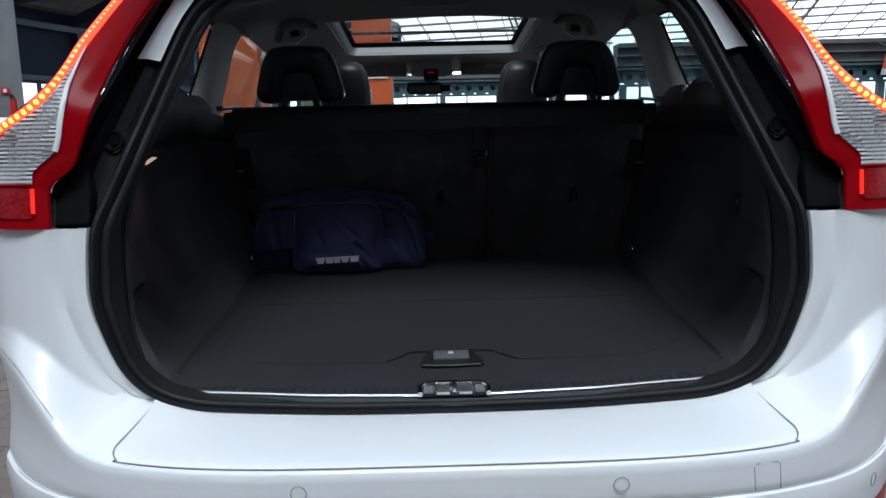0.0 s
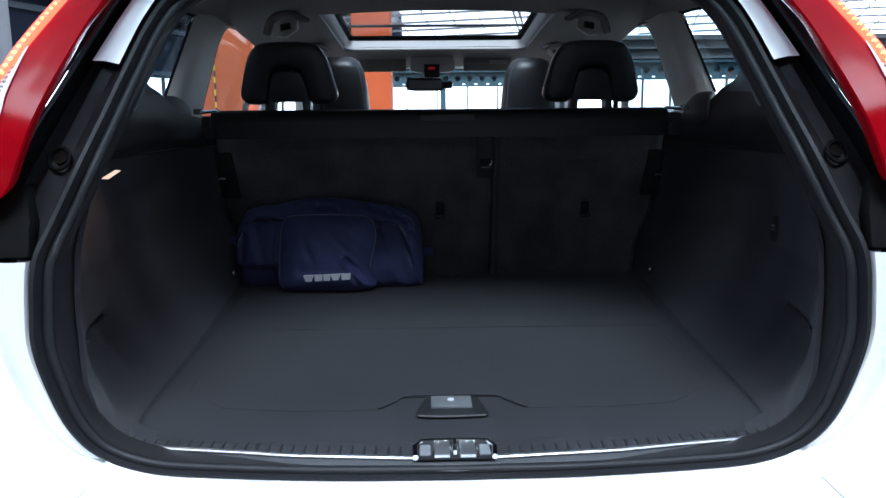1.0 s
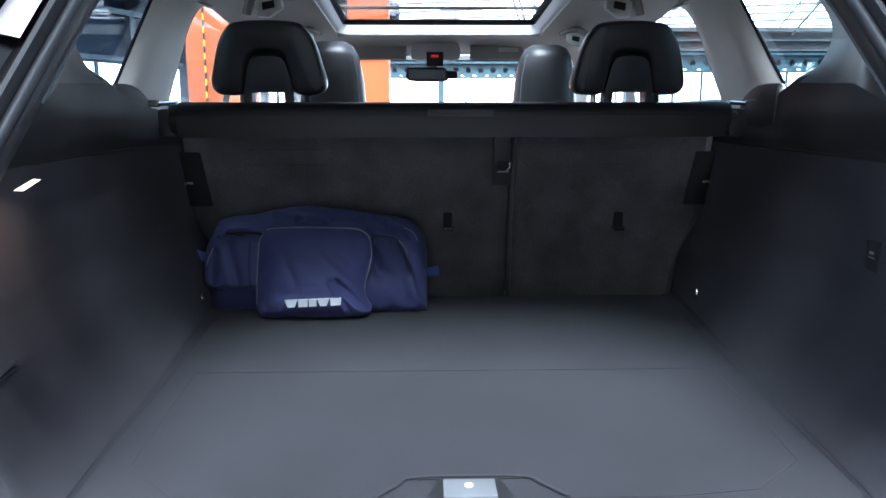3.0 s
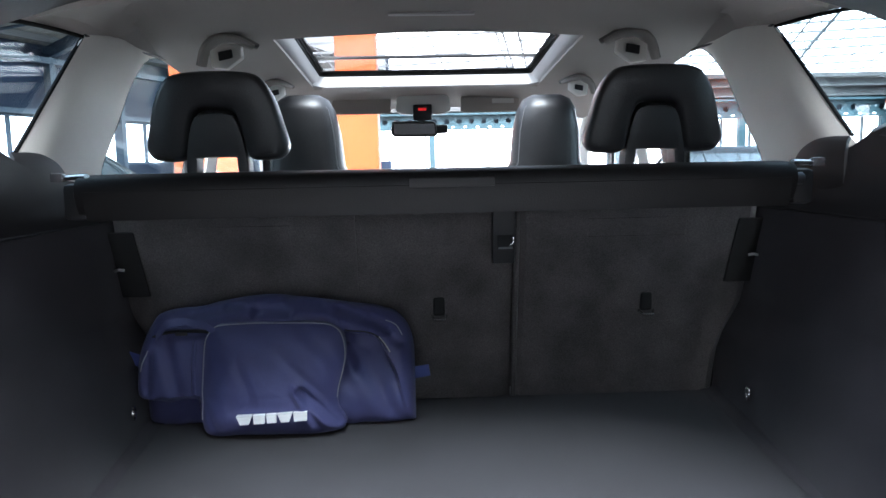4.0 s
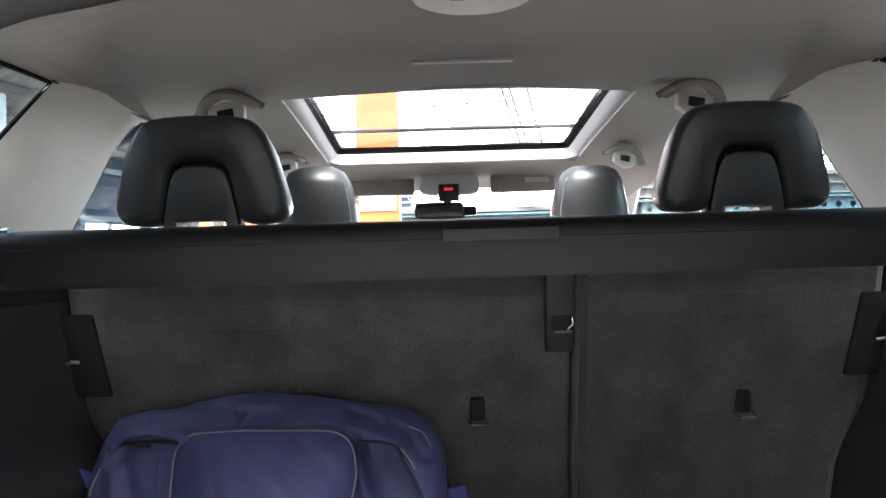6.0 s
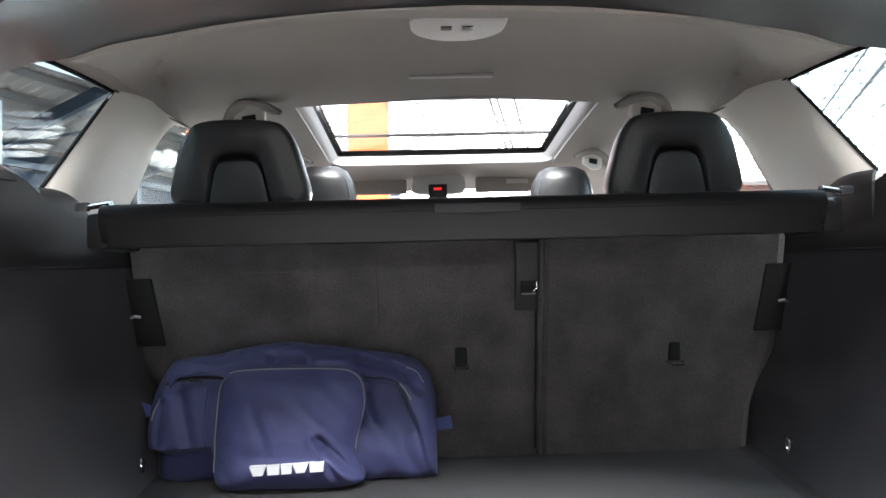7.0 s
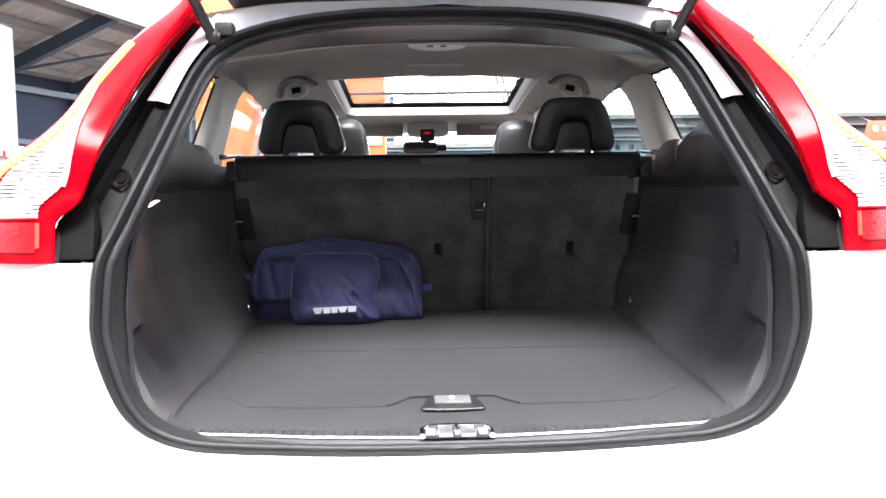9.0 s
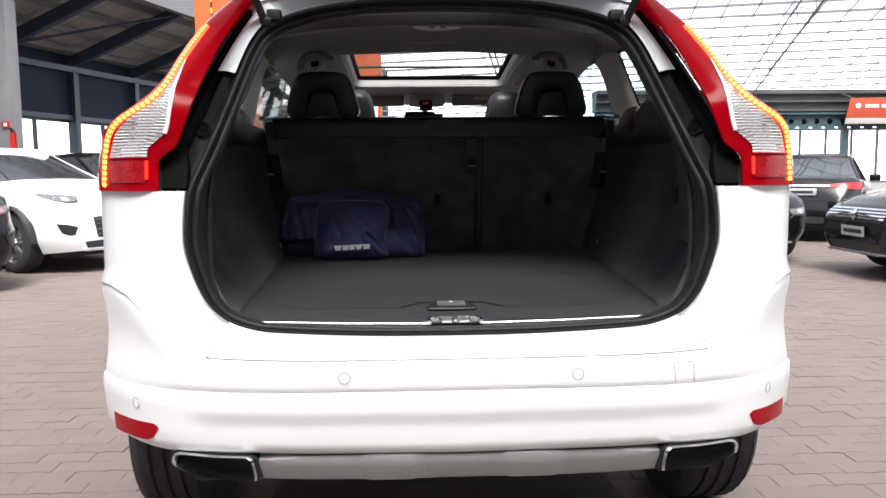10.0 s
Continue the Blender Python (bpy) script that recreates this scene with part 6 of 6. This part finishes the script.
def seats():
    # folding rear backrests, carpeted behind: a narrow and a wide one
    back_y = lambda z: lerp(z, (.78, .81, 1.0, 1.17, 1.30), (1.060, 1.052, 1.012, .965, .930))
    zs = np.linspace(.790, 1.290, 14)

    def edge(z):
        return lerp(z, (.79, .90, .96, 1.01, 1.08, 1.30), (.600, .603, .622, .645, .650, .650))
    for name, label, x0, x1 in (("rear_backrest", "wide section of the folded-up rear backrest, dark felt behind", -1.0, .150), ("rear_backrest", "narrow section of the rear backrest, dark felt behind", .1525, 1.0)):
        rows = []
        for z in zs:
            a = -edge(z) if x0 < -.5 else x0
            b = edge(z) if x1 > .5 else x1
            row = []
            for f in np.linspace(0, 1, 24):
                x = a + (b - a) * f
                e = min(f, 1 - f) * (b - a)
                y = back_y(z) + .02 * max(0, 1 - e / .018) ** 2 + .0025 * noise.noise((x * 7, z * 7, 3))
                row.append((x, y, z))
            rows.append(row)
        rows.append([(p[0], p[1] + .02, p[2] + .012) for p in rows[-1]])
        rows.append([(p[0], p[1] + .14, p[2] + .012) for p in rows[-2]])
        rows.append([(p[0], p[1] + .22, .80) for p in rows[-3]])
        st = part(name, loft(rows), SEATCARPET, CAR, label)
        if x0 < -.5:
            part("felt_seam", tube([(-.168, back_y(z) - .001, z) for z in np.linspace(.80, 1.28, 10)], .0018, 5), SEATCARPET, st)
            hooks = (-.004,)
            lp = [(.104, 1.252), (.150, 1.252), (.150, 1.118), (.106, 1.118)]
            lt = part("latch_panel", plate([(x, back_y(z) - .016, z) for x, z in lp], (0, 1, 0), .02, bevel=.004), TRIM, st, "black latch panel")
            # solid black box paints the dark inside of the latch hole
            part("latch_hole", box(.114, .146, .9470, .957, 1.152, 1.178, .001), mat("deep_black", (.006, .006, .006), .8), lt)
            part("latch_bar", tube([(.138, .946, 1.156), (.146, .942, 1.164), (.145, .944, 1.175)], .0022, 6), mat("satin_metal", (.5, .5, .51), .25, metal=.9), lt)
            part("latch_rim", tube([(.116, .9465, 1.152), (.144, .9465, 1.152)], .002, 6), STEEL, lt)
        else:
            hooks = (.432,)
            part("edge_trim", tube([(.157, back_y(z) + .002, z) for z in np.linspace(.80, 1.285, 12)], .005, 6), SEATCARPET, st)
        for x in hooks:
            # black box stands for the shaded recess of the slot
            hk = part("anchor_slot", box(x - .012, x + .012, .997, 1.018, 1.006, 1.046, .006, segments=3), mat("deep_black", (.006, .006, .006), .8), st, "child seat anchor slot, its dark recess drawn as a black box")
            part("anchor_bar", tube([(x - .016, 1.004, 1.006), (x - .011, .986, 1.001), (x + .011, .986, 1.001), (x + .016, 1.004, 1.006)], .0024, 6), mat("satin_metal", (.5, .5, .51), .25, metal=.9), hk)
        s = -1 if x0 < -.5 else 1
        px0, px1 = (-.50, -.30) if s < 0 else (.30, .50)
        rim = [(px0, back_y(1.168) - .0005, 1.168), (px1, back_y(1.168) - .0005, 1.168), (px1, back_y(1.205) - .0005, 1.205), (px0, back_y(1.205) - .0005, 1.205)]
        part("pressed_panel", tube(rim, .0015, 5, closed=True), SEATCARPET, st)
        sp = [(s * .668, 1.20), (s * .606, 1.20), (s * .592, 1.064), (s * .656, 1.064)]
        sd = part("side_latch", plate([(x, back_y(z) - .007, z) for x, z in sp], (0, 1, 0), .02, bevel=.004), mat("deep_black", (.006, .006, .006), .8), st, "black backrest side latch")
        part("latch_bar", tube([(s * .646, .955, 1.124), (s * .636, .948, 1.127), (s * .626, .952, 1.125)], .0030, 6), STEEL, sd)
    # rear headrests
    for s in (-1, 1):
        cx = s * .437
        rows = []
        out = [(-.118, 0.0), (-.128, .022), (-.119, .065), (-.107, .110), (-.089, .144), (-.064, .160), (0, .164), (.064, .160), (.089, .144), (.107, .110), (.119, .065), (.128, .022), (.118, 0.0), (.100, -.006), (.070, -.006), (.055, .004), (.047, .04), (.040, .075), (.028, .090), (0, .093), (-.028, .090), (-.040, .075), (-.047, .04), (-.055, .004), (-.070, -.006), (-.100, -.006)]
        c2 = curve([(a, 0, b) for a, b in out], 3, True)

        flat2 = [Vector((p.x * 1.09, p.z * 1.02)) for p in c2]
        nn = len(flat2)
        area = sum(flat2[i].x * flat2[(i + 1) % nn].y - flat2[(i + 1) % nn].x * flat2[i].y for i in range(nn))

        def ringof(d, y):
            out2 = []
            for i, p in enumerate(flat2):
                t = (flat2[(i + 1) % nn] - flat2[i - 1]).normalized()
                q = p + Vector((-t.y, t.x)) * (d if area > 0 else -d)
                out2.append((cx + q.x, 0.992 + y - q.y * .10 + .45 * abs(q.x) ** 2, 1.343 + q.y))
            return out2
        hr = bmesh.new()
        loft([ringof(.012, -.0325), ringof(.0085, -.0315), ringof(.0045, -.0275), ringof(.0015, -.020), ringof(0, -.010), ringof(0, .0), ringof(.002, .022), ringof(.010, .038), ringof(.022, .046)], hr, closed=True)
        for r2, swell in ((ringof(.012, -.0325), -.004), (ringof(.022, .046), .006)):
            # cap of the arch: its outer line to its inner line, then the two feet
            rim_o, rim_i = [Vector(r2[k]) for k in range(37)], [Vector(r2[75 - k]) for k in range(37)]
            loft([[a + (b - a) * g + Vector((0, swell * math.sin(math.pi * g), 0)) for a, b in zip(rim_o, rim_i)] for g in (0, .12, .3, .5, .7, .88, 1)], hr)
            for foot in ((75, 76, 77, 0), (36, 37, 38, 39)):
                hr.faces.new([hr.verts.new(r2[k]) for k in foot])
        bmesh.ops.remove_doubles(hr, verts=hr.verts, dist=.0005)
        head = part("rear_headrest", hr, LEATHER, CAR, "black leather rear headrest")
        ins = curve([(a, 0, b) for a, b in [(-.052, -.03), (-.046, .03), (-.036, .071), (-.024, .083), (0, .086), (.024, .083), (.036, .071), (.046, .03), (.052, -.03), (.036, -.032), (.033, -.004), (.028, 0), (-.028, 0), (-.033, -.004), (-.036, -.032)]], 3, True)
        part("headrest_insert", plate([(cx + p.x * 1.17, 0.992 - .026 - p.z * .10, 1.343 + p.z) for p in ins], (0, 1, 0), .05, bevel=.004), mat("dark_insert_plastic", (.034, .035, .036), .42, grain=.1, scale=400, bump=.1), head, "dark plastic headrest carrier")
        part("carrier_back", box(cx - .062, cx + .062, .990, 1.034, 1.385, 1.458, .008), mat("deep_black", (.006, .006, .006), .8), head)
        for d in (-.075, .085):
            part("headrest_post", tube([(cx + d, 1.025, 1.28), (cx + d, 1.025, 1.36)], .008, 8), STEEL if d < 0 else TRIM, head)
        part("seat_top", box(cx - .16, cx + .16, 1.00, 1.16, 1.22, 1.305, .04), LEATHER, CAR)
    part("middle_seat_top", box(-.24, .24, .99, 1.16, 1.24, 1.309, .03), LEATHER, CAR)
    part("rear_seat_cushion", box(-.66, .66, 1.16, 1.66, .48, .72, .06), LEATHER, CAR)
    # front seats
    for s, y in ((-1, 1.80), (1, 1.92)):
        cx = s * .385
        rows = []
        for z, w, d in ((.62, .25, .10), (.80, .265, .13), (1.0, .255, .14), (1.15, .22, .12), (1.24, .165, .10), (1.32, .116, .09), (1.42, .108, .09), (1.49, .094, .08), (1.522, .076, .058), (1.536, .050, .03)):
            yy = y + .16 - (z - .62) * .16
            rows.append([(cx + w * math.copysign(abs(math.cos(a)) ** .6, math.cos(a)), yy + d * math.copysign(abs(math.sin(a)) ** .7, math.sin(a)), z) for a in np.linspace(0, 2 * math.pi, 29)[:-1]])
        b = loft(rows, closed=True)
        b.faces.new([b.verts.new(p) for p in rows[-1]])
        fs = part("front_seat", b, LEATHER, CAR, "black leather front seat with built-in headrest")
        for q in (-1, 1):
            part("seat_piping", tube([(cx + q * w * .83, y + .16 - (z - .62) * .16 - d * .775, z) for z, w, d in ((1.15, .22, .12), (1.24, .165, .10), (1.32, .118, .09), (1.42, .112, .09), (1.49, .095, .08), (1.525, .06, .05))], .0016, 5), mat("grey_seat_stitching", (.14, .14, .145), .6), fs, "grey seat piping")
        part("seat_cushion", box(cx - .25, cx + .25, y + .15, y + .68, .45, .66, .06), LEATHER, fs)
    db = [[(x, y + .10 * (1 - (x / .8) ** 2), z) for x in np.linspace(-.76, .76, 15)] for y, z in ((2.62, .60), (2.58, .90), (2.62, 1.04), (2.75, 1.075), (3.05, 1.06), (3.2, 1.06))]
    part("dashboard", loft(db), TRIM, CAR, "black dashboard")
    sw = part("steering_wheel", tube([(-.385 + .185 * math.cos(a), 2.46 + .06 * math.sin(a) * .5, .98 + .18 * math.sin(a)) for a in np.linspace(0, 2 * math.pi, 33)[:-1]], .016, 8, closed=True), LEATHER, CAR, "black steering wheel")
    part("wheel_hub", disc((-.385, 2.47, .98), (0, -1, .3), .07, .05, 20, .01), TRIM, sw)
    part("cabin_floor", box(-.76, .76, 1.06, 3.1, .36, .44), TRIM, CAR)


seats()


def cargo_cover():
    """The rolled-up cover in its cassette behind the rear seats."""
    prof = [(.640, 1.254), (.628, 1.262), (.618, 1.285), (.622, 1.304), (.640, 1.313), (.70, 1.316), (.76, 1.312), (.80, 1.300), (.81, 1.28), (.80, 1.258), (.76, 1.250), (.70, 1.250)]
    xs = [-.568, -.562, -.3, 0, .3, .550, .556]
    rows = []
    for i, x in enumerate(xs):
        f = .86 if i in (0, len(xs) - 1) else 1
        rows.append([(x, .71 + (y - .71) * f, 1.283 + (z - 1.283) * f) for y, z in [(p.x, p.z) for p in curve([(a, 0, b) for a, b in prof], 3, True)]])
    b = loft(rows, closed=True)
    for r2 in (rows[0], rows[-1]):
        b.faces.new([b.verts.new(p) for p in r2])
    cv = part("cargo_cover", b, mat("dark_vinyl", (.0075, .0068, .0069), .5, spec=.35, grain=.12, scale=400, bump=.2, stain=.12, stain_scale=4), CAR, "dark rolled-up boot cover in its cassette")
    part("cover_flap", shell(loft([[(x, .630, 1.302), (x, .617, 1.290), (x, .618, 1.266), (x, .626, 1.246)] for x in np.linspace(-.548, .540, 9)]), .005), mat("dark_vinyl", (.0090, .0082, .0083), .5), cv, "stiff front flap of the cover")
    part("flap_grip", box(-.055, .075, .612, .618, 1.287, 1.301, .002), TRIM, cv)
    for s in (-1, 1):
        pn = part("cover_pin", tube([(s * .548, .634, 1.314), (s * .600, .668, 1.312)], .0045, 10), mat("satin_metal", (.5, .5, .51), .25, metal=.9), cv, "metal guide pin")
        part("pin_knob", disc((s * .545, .630, 1.288), (s, 0, 0), .010, .04, 14, .003), mat("dark_metal", (.12, .12, .125), .3, metal=.8), pn)
        part("end_cap", box(s * .582 - .018, s * .582 + .018, .66, .80, 1.245, 1.303, .010), TRIM, cv)
        part("bracket_plate", box(s * .606 - .010, s * .606 + .010, .660, .672, 1.306, 1.320, .002), mat("satin_metal", (.5, .5, .51), .25, metal=.9), cv)


cargo_cover()


# ---- the bag ----
def bag():
    def crease(px, pz, lines):
        d = 0.0
        for ax, az, bx, bz, deep, wide in lines:
            ux, uz = bx - ax, bz - az
            t = min(max(((px - ax) * ux + (pz - az) * uz) / (ux * ux + uz * uz), 0), 1)
            q = ((px - ax) * uz - (pz - az) * ux) / math.hypot(ux, uz)
            e = math.hypot(px - ax - ux * t, pz - az - uz * t)
            d += deep * math.exp(-(e / wide) ** 2) - .6 * deep * math.exp(-((e - 1.7 * wide) / wide) ** 2) * (1 if q > 0 else .3)
        return d
    body_lines = [(-.195, .200, -.165, .12, .008, .010), (-.16, .15, -.10, .03, .007, .016), (-.535, .190, -.515, .09, .006, .012), (-.565, .16, -.575, .10, .006, .010),
                  (-.50, .235, -.40, .25, .006, .008), (-.36, .245, -.24, .25, .008, .009), (-.30, .26, -.16, .225, .007, .008), (-.20, .235, -.11, .20, .010, .009), (-.15, .235, -.085, .17, .006, .007), (-.42, .25, -.30, .235, .007, .007)]
    pocket_lines = [(-.272, .100, -.205, .030, .012, .0075), (-.268, .092, -.240, .022, .006, .007), (-.46, .12, -.40, .19, .003, .014), (-.40, .070, -.29, .066, .003, .014),
                    (-.27, .215, -.205, .15, .005, .012), (-.455, .06, -.435, .015, .005, .010)]
    base = thing("duffel_bag", (-.33, .95, .806), "navy blue nylon duffel bag standing on the boot floor", "bag")
    n, m = 220, 120
    f0 = floor_z(.93)
    topline = curve([(a, 0, b) for a, b in ((-.603, .945), (-.597, .972), (-.572, 1.022), (-.545, 1.044), (-.466, 1.053), (-.384, 1.066), (-.33, 1.068), (-.275, 1.062), (-.166, 1.047), (-.111, 1.037), (-.078, 1.014), (-.062, .982), (-.056, .94))], 6)
    rows = []
    for i in range(n):
        f = i / (n - 1)
        x = -.602 + .545 * f
        e = min(f, 1 - f)
        cap = math.sqrt(max(0, 1 - max(0, 1 - e / .085) ** 2.4))
        top = lerp(x, [p.x for p in topline], [p.z for p in topline]) - f0
        dep = .074 * (.34 + .66 * cap)
        hgt, cz = top / 2, f0 + top / 2
        hem = lambda x: lerp(x, (-.20, -.19, -.132, -.111, -.085, -.071, -.06), (.197, .195, .188, .164, .105, .036, .0))
        seam = sum(hem(x + d) for d in (-.012, -.006, 0, .006, .012)) / 5
        soft = .010 * math.hypot(1, (hem(x + .01) - hem(x - .01)) / .02)
        row = []
        for k in range(m):
            a = 2 * math.pi * k / m
            # even steps up the bag's side
            sa = math.copysign(abs(math.sin(a)) ** 1.5, math.sin(a))
            ca = math.copysign(math.sqrt(max(0, 1 - sa * sa)), math.cos(a))
            y = dep * math.copysign(abs(ca) ** .72, ca) * (1 if sa < 0 else 1 - .28 * sa)
            z = hgt * math.copysign(abs(sa) ** .60, sa)
            h = cz + z - f0
            fold = max(0, 1 - 5 * abs(noise.noise((x * 8 + z * 5, y * 5 + 3, z * 11 - x * 5))))
            w = noise.fractal((x * 7, y * 9, z * 8), .9, 2.0, 3) * .004 - .009 * fold * min(1, e / .1) * (1 - .6 * max(0, sa) ** 3)
            yy = .955 + y * (1 + w * 3)
            if ca < 0:
                c = (-ca) ** .4
                yy += crease(x, h, body_lines) * c
                # slack underside beside the pocket, and the sunken end face under its seam
                yy += .048 * smooth01((.082 - h) / .022) * smooth01((-.466 - x) / .02) * c
                if x > -.215:
                    yy += smooth01((seam - h) / soft) * (.008 + .042 * smooth01((h - .05) / .12)) * c
            row.append((x, yy, max(cz + z + w * .7, f0 + .001)))
        rows.append(row)
    b = loft(rows, closed=True)
    for r2 in (rows[0], rows[-1]):
        b.faces.new([b.verts.new(p) for p in r2])
    skin = BVHTree.FromBMesh(b)

    def lie(points, lift=.0015):
        """A line over the bag's front, given as (x, height), laid on the cloth."""
        out = []
        for p in curve([(x, 0, h) for x, h in points], 8):
            at = skin.ray_cast(Vector((p.x, .5, floor_z(.9) + p.z)), Vector((0, 1, 0)))[0]
            out.append((p.x, (at.y if at else .9) - lift, floor_z(.9) + p.z))
        return out
    part("bag_body", b, BAGBLUE, base, "main bag of creased navy nylon")
    # bulging front pocket
    out = [(-.460, .012), (-.465, .081), (-.463, .122), (-.457, .184), (-.448, .207), (-.430, .2215), (-.375, .2245), (-.318, .2245), (-.235, .2215), (-.206, .212), (-.194, .194), (-.190, .162), (-.195, .131), (-.206, .090), (-.207, .060), (-.194, .018), (-.25, .006), (-.38, .006)]
    rim = [(p.x, p.z) for p in curve([(a, 0, c) for a, c in out], 9, True)]
    cx, cz = -.330, .105
    rows = []
    for g in [1.0, .985, .96, .93] + [.9 * (1 - k / 44) + .012 for k in range(45)]:
        row = []
        for x, z in rim:
            px, pz = cx + (x - cx) * g, cz + (z - cz) * g
            d = .030 * (1 - g ** 5) + .010 * (1 - g)
            low = max(0, 1 - pz / .09)
            fold = max(0, 1 - 5 * abs(noise.noise((px * 7 + pz * 8, pz * 6 - px * 4, 7.3))))
            w = .003 * noise.fractal((px * 9, pz * 9, 5), .9, 2.0, 3) + .008 * low * math.sin(px * 18 + 1.0) * (1 - g) - .0045 * fold * (1 - g ** 2)
            row.append((px, .877 - d - w + crease(px, pz, pocket_lines) * (1 - g ** 6) - .016 * low * (1 - g ** 3) + .054 * max(0, pz - .10), floor_z(.86) + pz))
        rows.append(row)
    pb = loft([[(x, y + .035, z) for x, y, z in rows[0]]] + rows, closed=True)
    pb.faces.new([pb.verts.new(p) for p in rows[-1]])
    pocket = part("front_pocket", pb, BAGBLUE, base, "bulging navy front pocket")
    part("piping", tube([(x, y - .002, z) for x, y, z in rows[0][4:122]], .0012, 6), PIPING, pocket, "pale piping round the pocket")
    # white print: five plain blocks
    for i, (w0, w1) in enumerate(((0, .026), (.0275, .047), (.049, .066), (.067, .092), (.0935, .116))):
        def at(f, h):
            x = -.392 + f * 1.138
            return (x, .828, floor_z(.86) + .0425 + .0055 * f / .116 + h)
        sh = [at(w0 + (.006 if i in (0, 3) else .001), 0), at(w1 - (.006 if i in (0, 3) else .001), 0), at(w1, .017), at(w0, .017)]
        part("print_block", plate(sh, (0, 1, 0), .012), PRINT, pocket, "white printed block")
    # zip flap at the upper left, side gussets, loops
    fz = floor_z(.9)
    part("zip", tube(curve([(-.560, .900, fz + .196), (-.535, .891, fz + .206), (-.49, .888, fz + .210), (-.445, .889, fz + .206)], 4), .0035, 6), TRIM, base, "dark zip")
    part("zip_pull", box(-.512, -.490, .881, .886, fz + .202, fz + .208, .001), TRIM, base)
    part("handle_strap", shell(loft([[(x, .884 + .008 * math.sin(x * 20), fz + h) for x, h in ((-.552, .205), (-.532, .232), (-.490, .235), (-.452, .226), (-.430, .212))], [(x, .878, fz + h) for x, h in ((-.548, .193), (-.528, .219), (-.490, .223), (-.456, .215), (-.436, .202))]]), .003), BAGBLUE, base, "folded navy carrying strap")
    part("gusset_piping", tube(lie([(-.585, .132), (-.580, .150), (-.569, .172)]), .0014, 5), PIPING, base)
    part("seam_piping", tube(lie([(-.190, .200), (-.150, .198), (-.125, .187), (-.106, .160)], .0008), .0016, 5), TRIM, base)
    part("gusset_piping", tube(lie([(-.124, .189), (-.113, .174), (-.104, .158)], .002), .0013, 5), PIPING, base)
    part("gusset_piping", tube(lie([(-.112, .216), (-.092, .206), (-.080, .186)]), .0011, 5), PIPING, base)
    part("strap", tube(lie([(-.481, .014), (-.482, .10), (-.477, .19)], .002), .0045, 6, flat=.5), BAGBLUE, base)
    for x0, x1, z in ((-.634, -.598, .948), (-.060, -.027, .905)):
        part("end_loop", box(x0, x1, .935, .940, z - .010, z + .014, .002, m=Matrix.Translation(((x0 + x1) / 2, .94, z)) @ Matrix.Rotation(radians(20 if x0 < -.3 else -8), 4, "Y") @ Matrix.Translation((-(x0 + x1) / 2, -.94, -z))), mat("bright_navy_webbing", (.035, .050, .19), .6), base, "navy webbing loop")


bag()


# ---- paving ----
def paving():
    """Interlocking pavers with wavy edges; those nearest to the car are pieces of their own."""
    L, W, a, g = .20, .10, .010, .0012

    def block(x, y, h, bm):
        top = []
        n = 4
        for i in range(n):
            top.append((x + L * i / n + (g if i == 0 else 0), y + g + (a if i % 2 else 0)))
        top.append((x + L - g, y + g))
        for i in range(n):
            top.append((x + L - L * i / n - (g if i == 0 else 0), y + W - g + (a if i % 2 else 0)))
        top.append((x + g, y + W - g))
        up = [bm.verts.new((px, py, h)) for px, py in top]
        lo = [bm.verts.new((px, py, -.011)) for px, py in top]
        bm.faces.new(up)
        k = len(up)
        for i in range(k):
            bm.faces.new((up[i], lo[i], lo[(i + 1) % k], up[(i + 1) % k]))
    floor = bpy.data.objects["floor"]
    one = bmesh.new()
    block(0, 0, 0, one)
    me = mesh_of(one, "paver", PAVER, False)
    rnd = random.Random(4)
    rest = bmesh.new()
    count = 0
    for j in range(-24, 130):
        for i in range(-36, 36):
            x, y = i * L + (L / 2 if j % 2 else 0), j * W
            if abs(x + L / 2) > 6.6:
                continue
            near = .80 < abs(x + .1) < 1.75 and -.45 < y < 1.35
            if near and count < 300:
                ob = new("paver", me)
                ob.parent = floor
                ob.location = (x, y, rnd.uniform(-.002, .001))
                count += 1
            else:
                block(x, y, rnd.uniform(-.002, .001), rest)
    tagged(part("pavers", rest, PAVER, None, "", False), "interlocking brown concrete pavers of the hall floor", "pavers", kind="stuff")


paving()
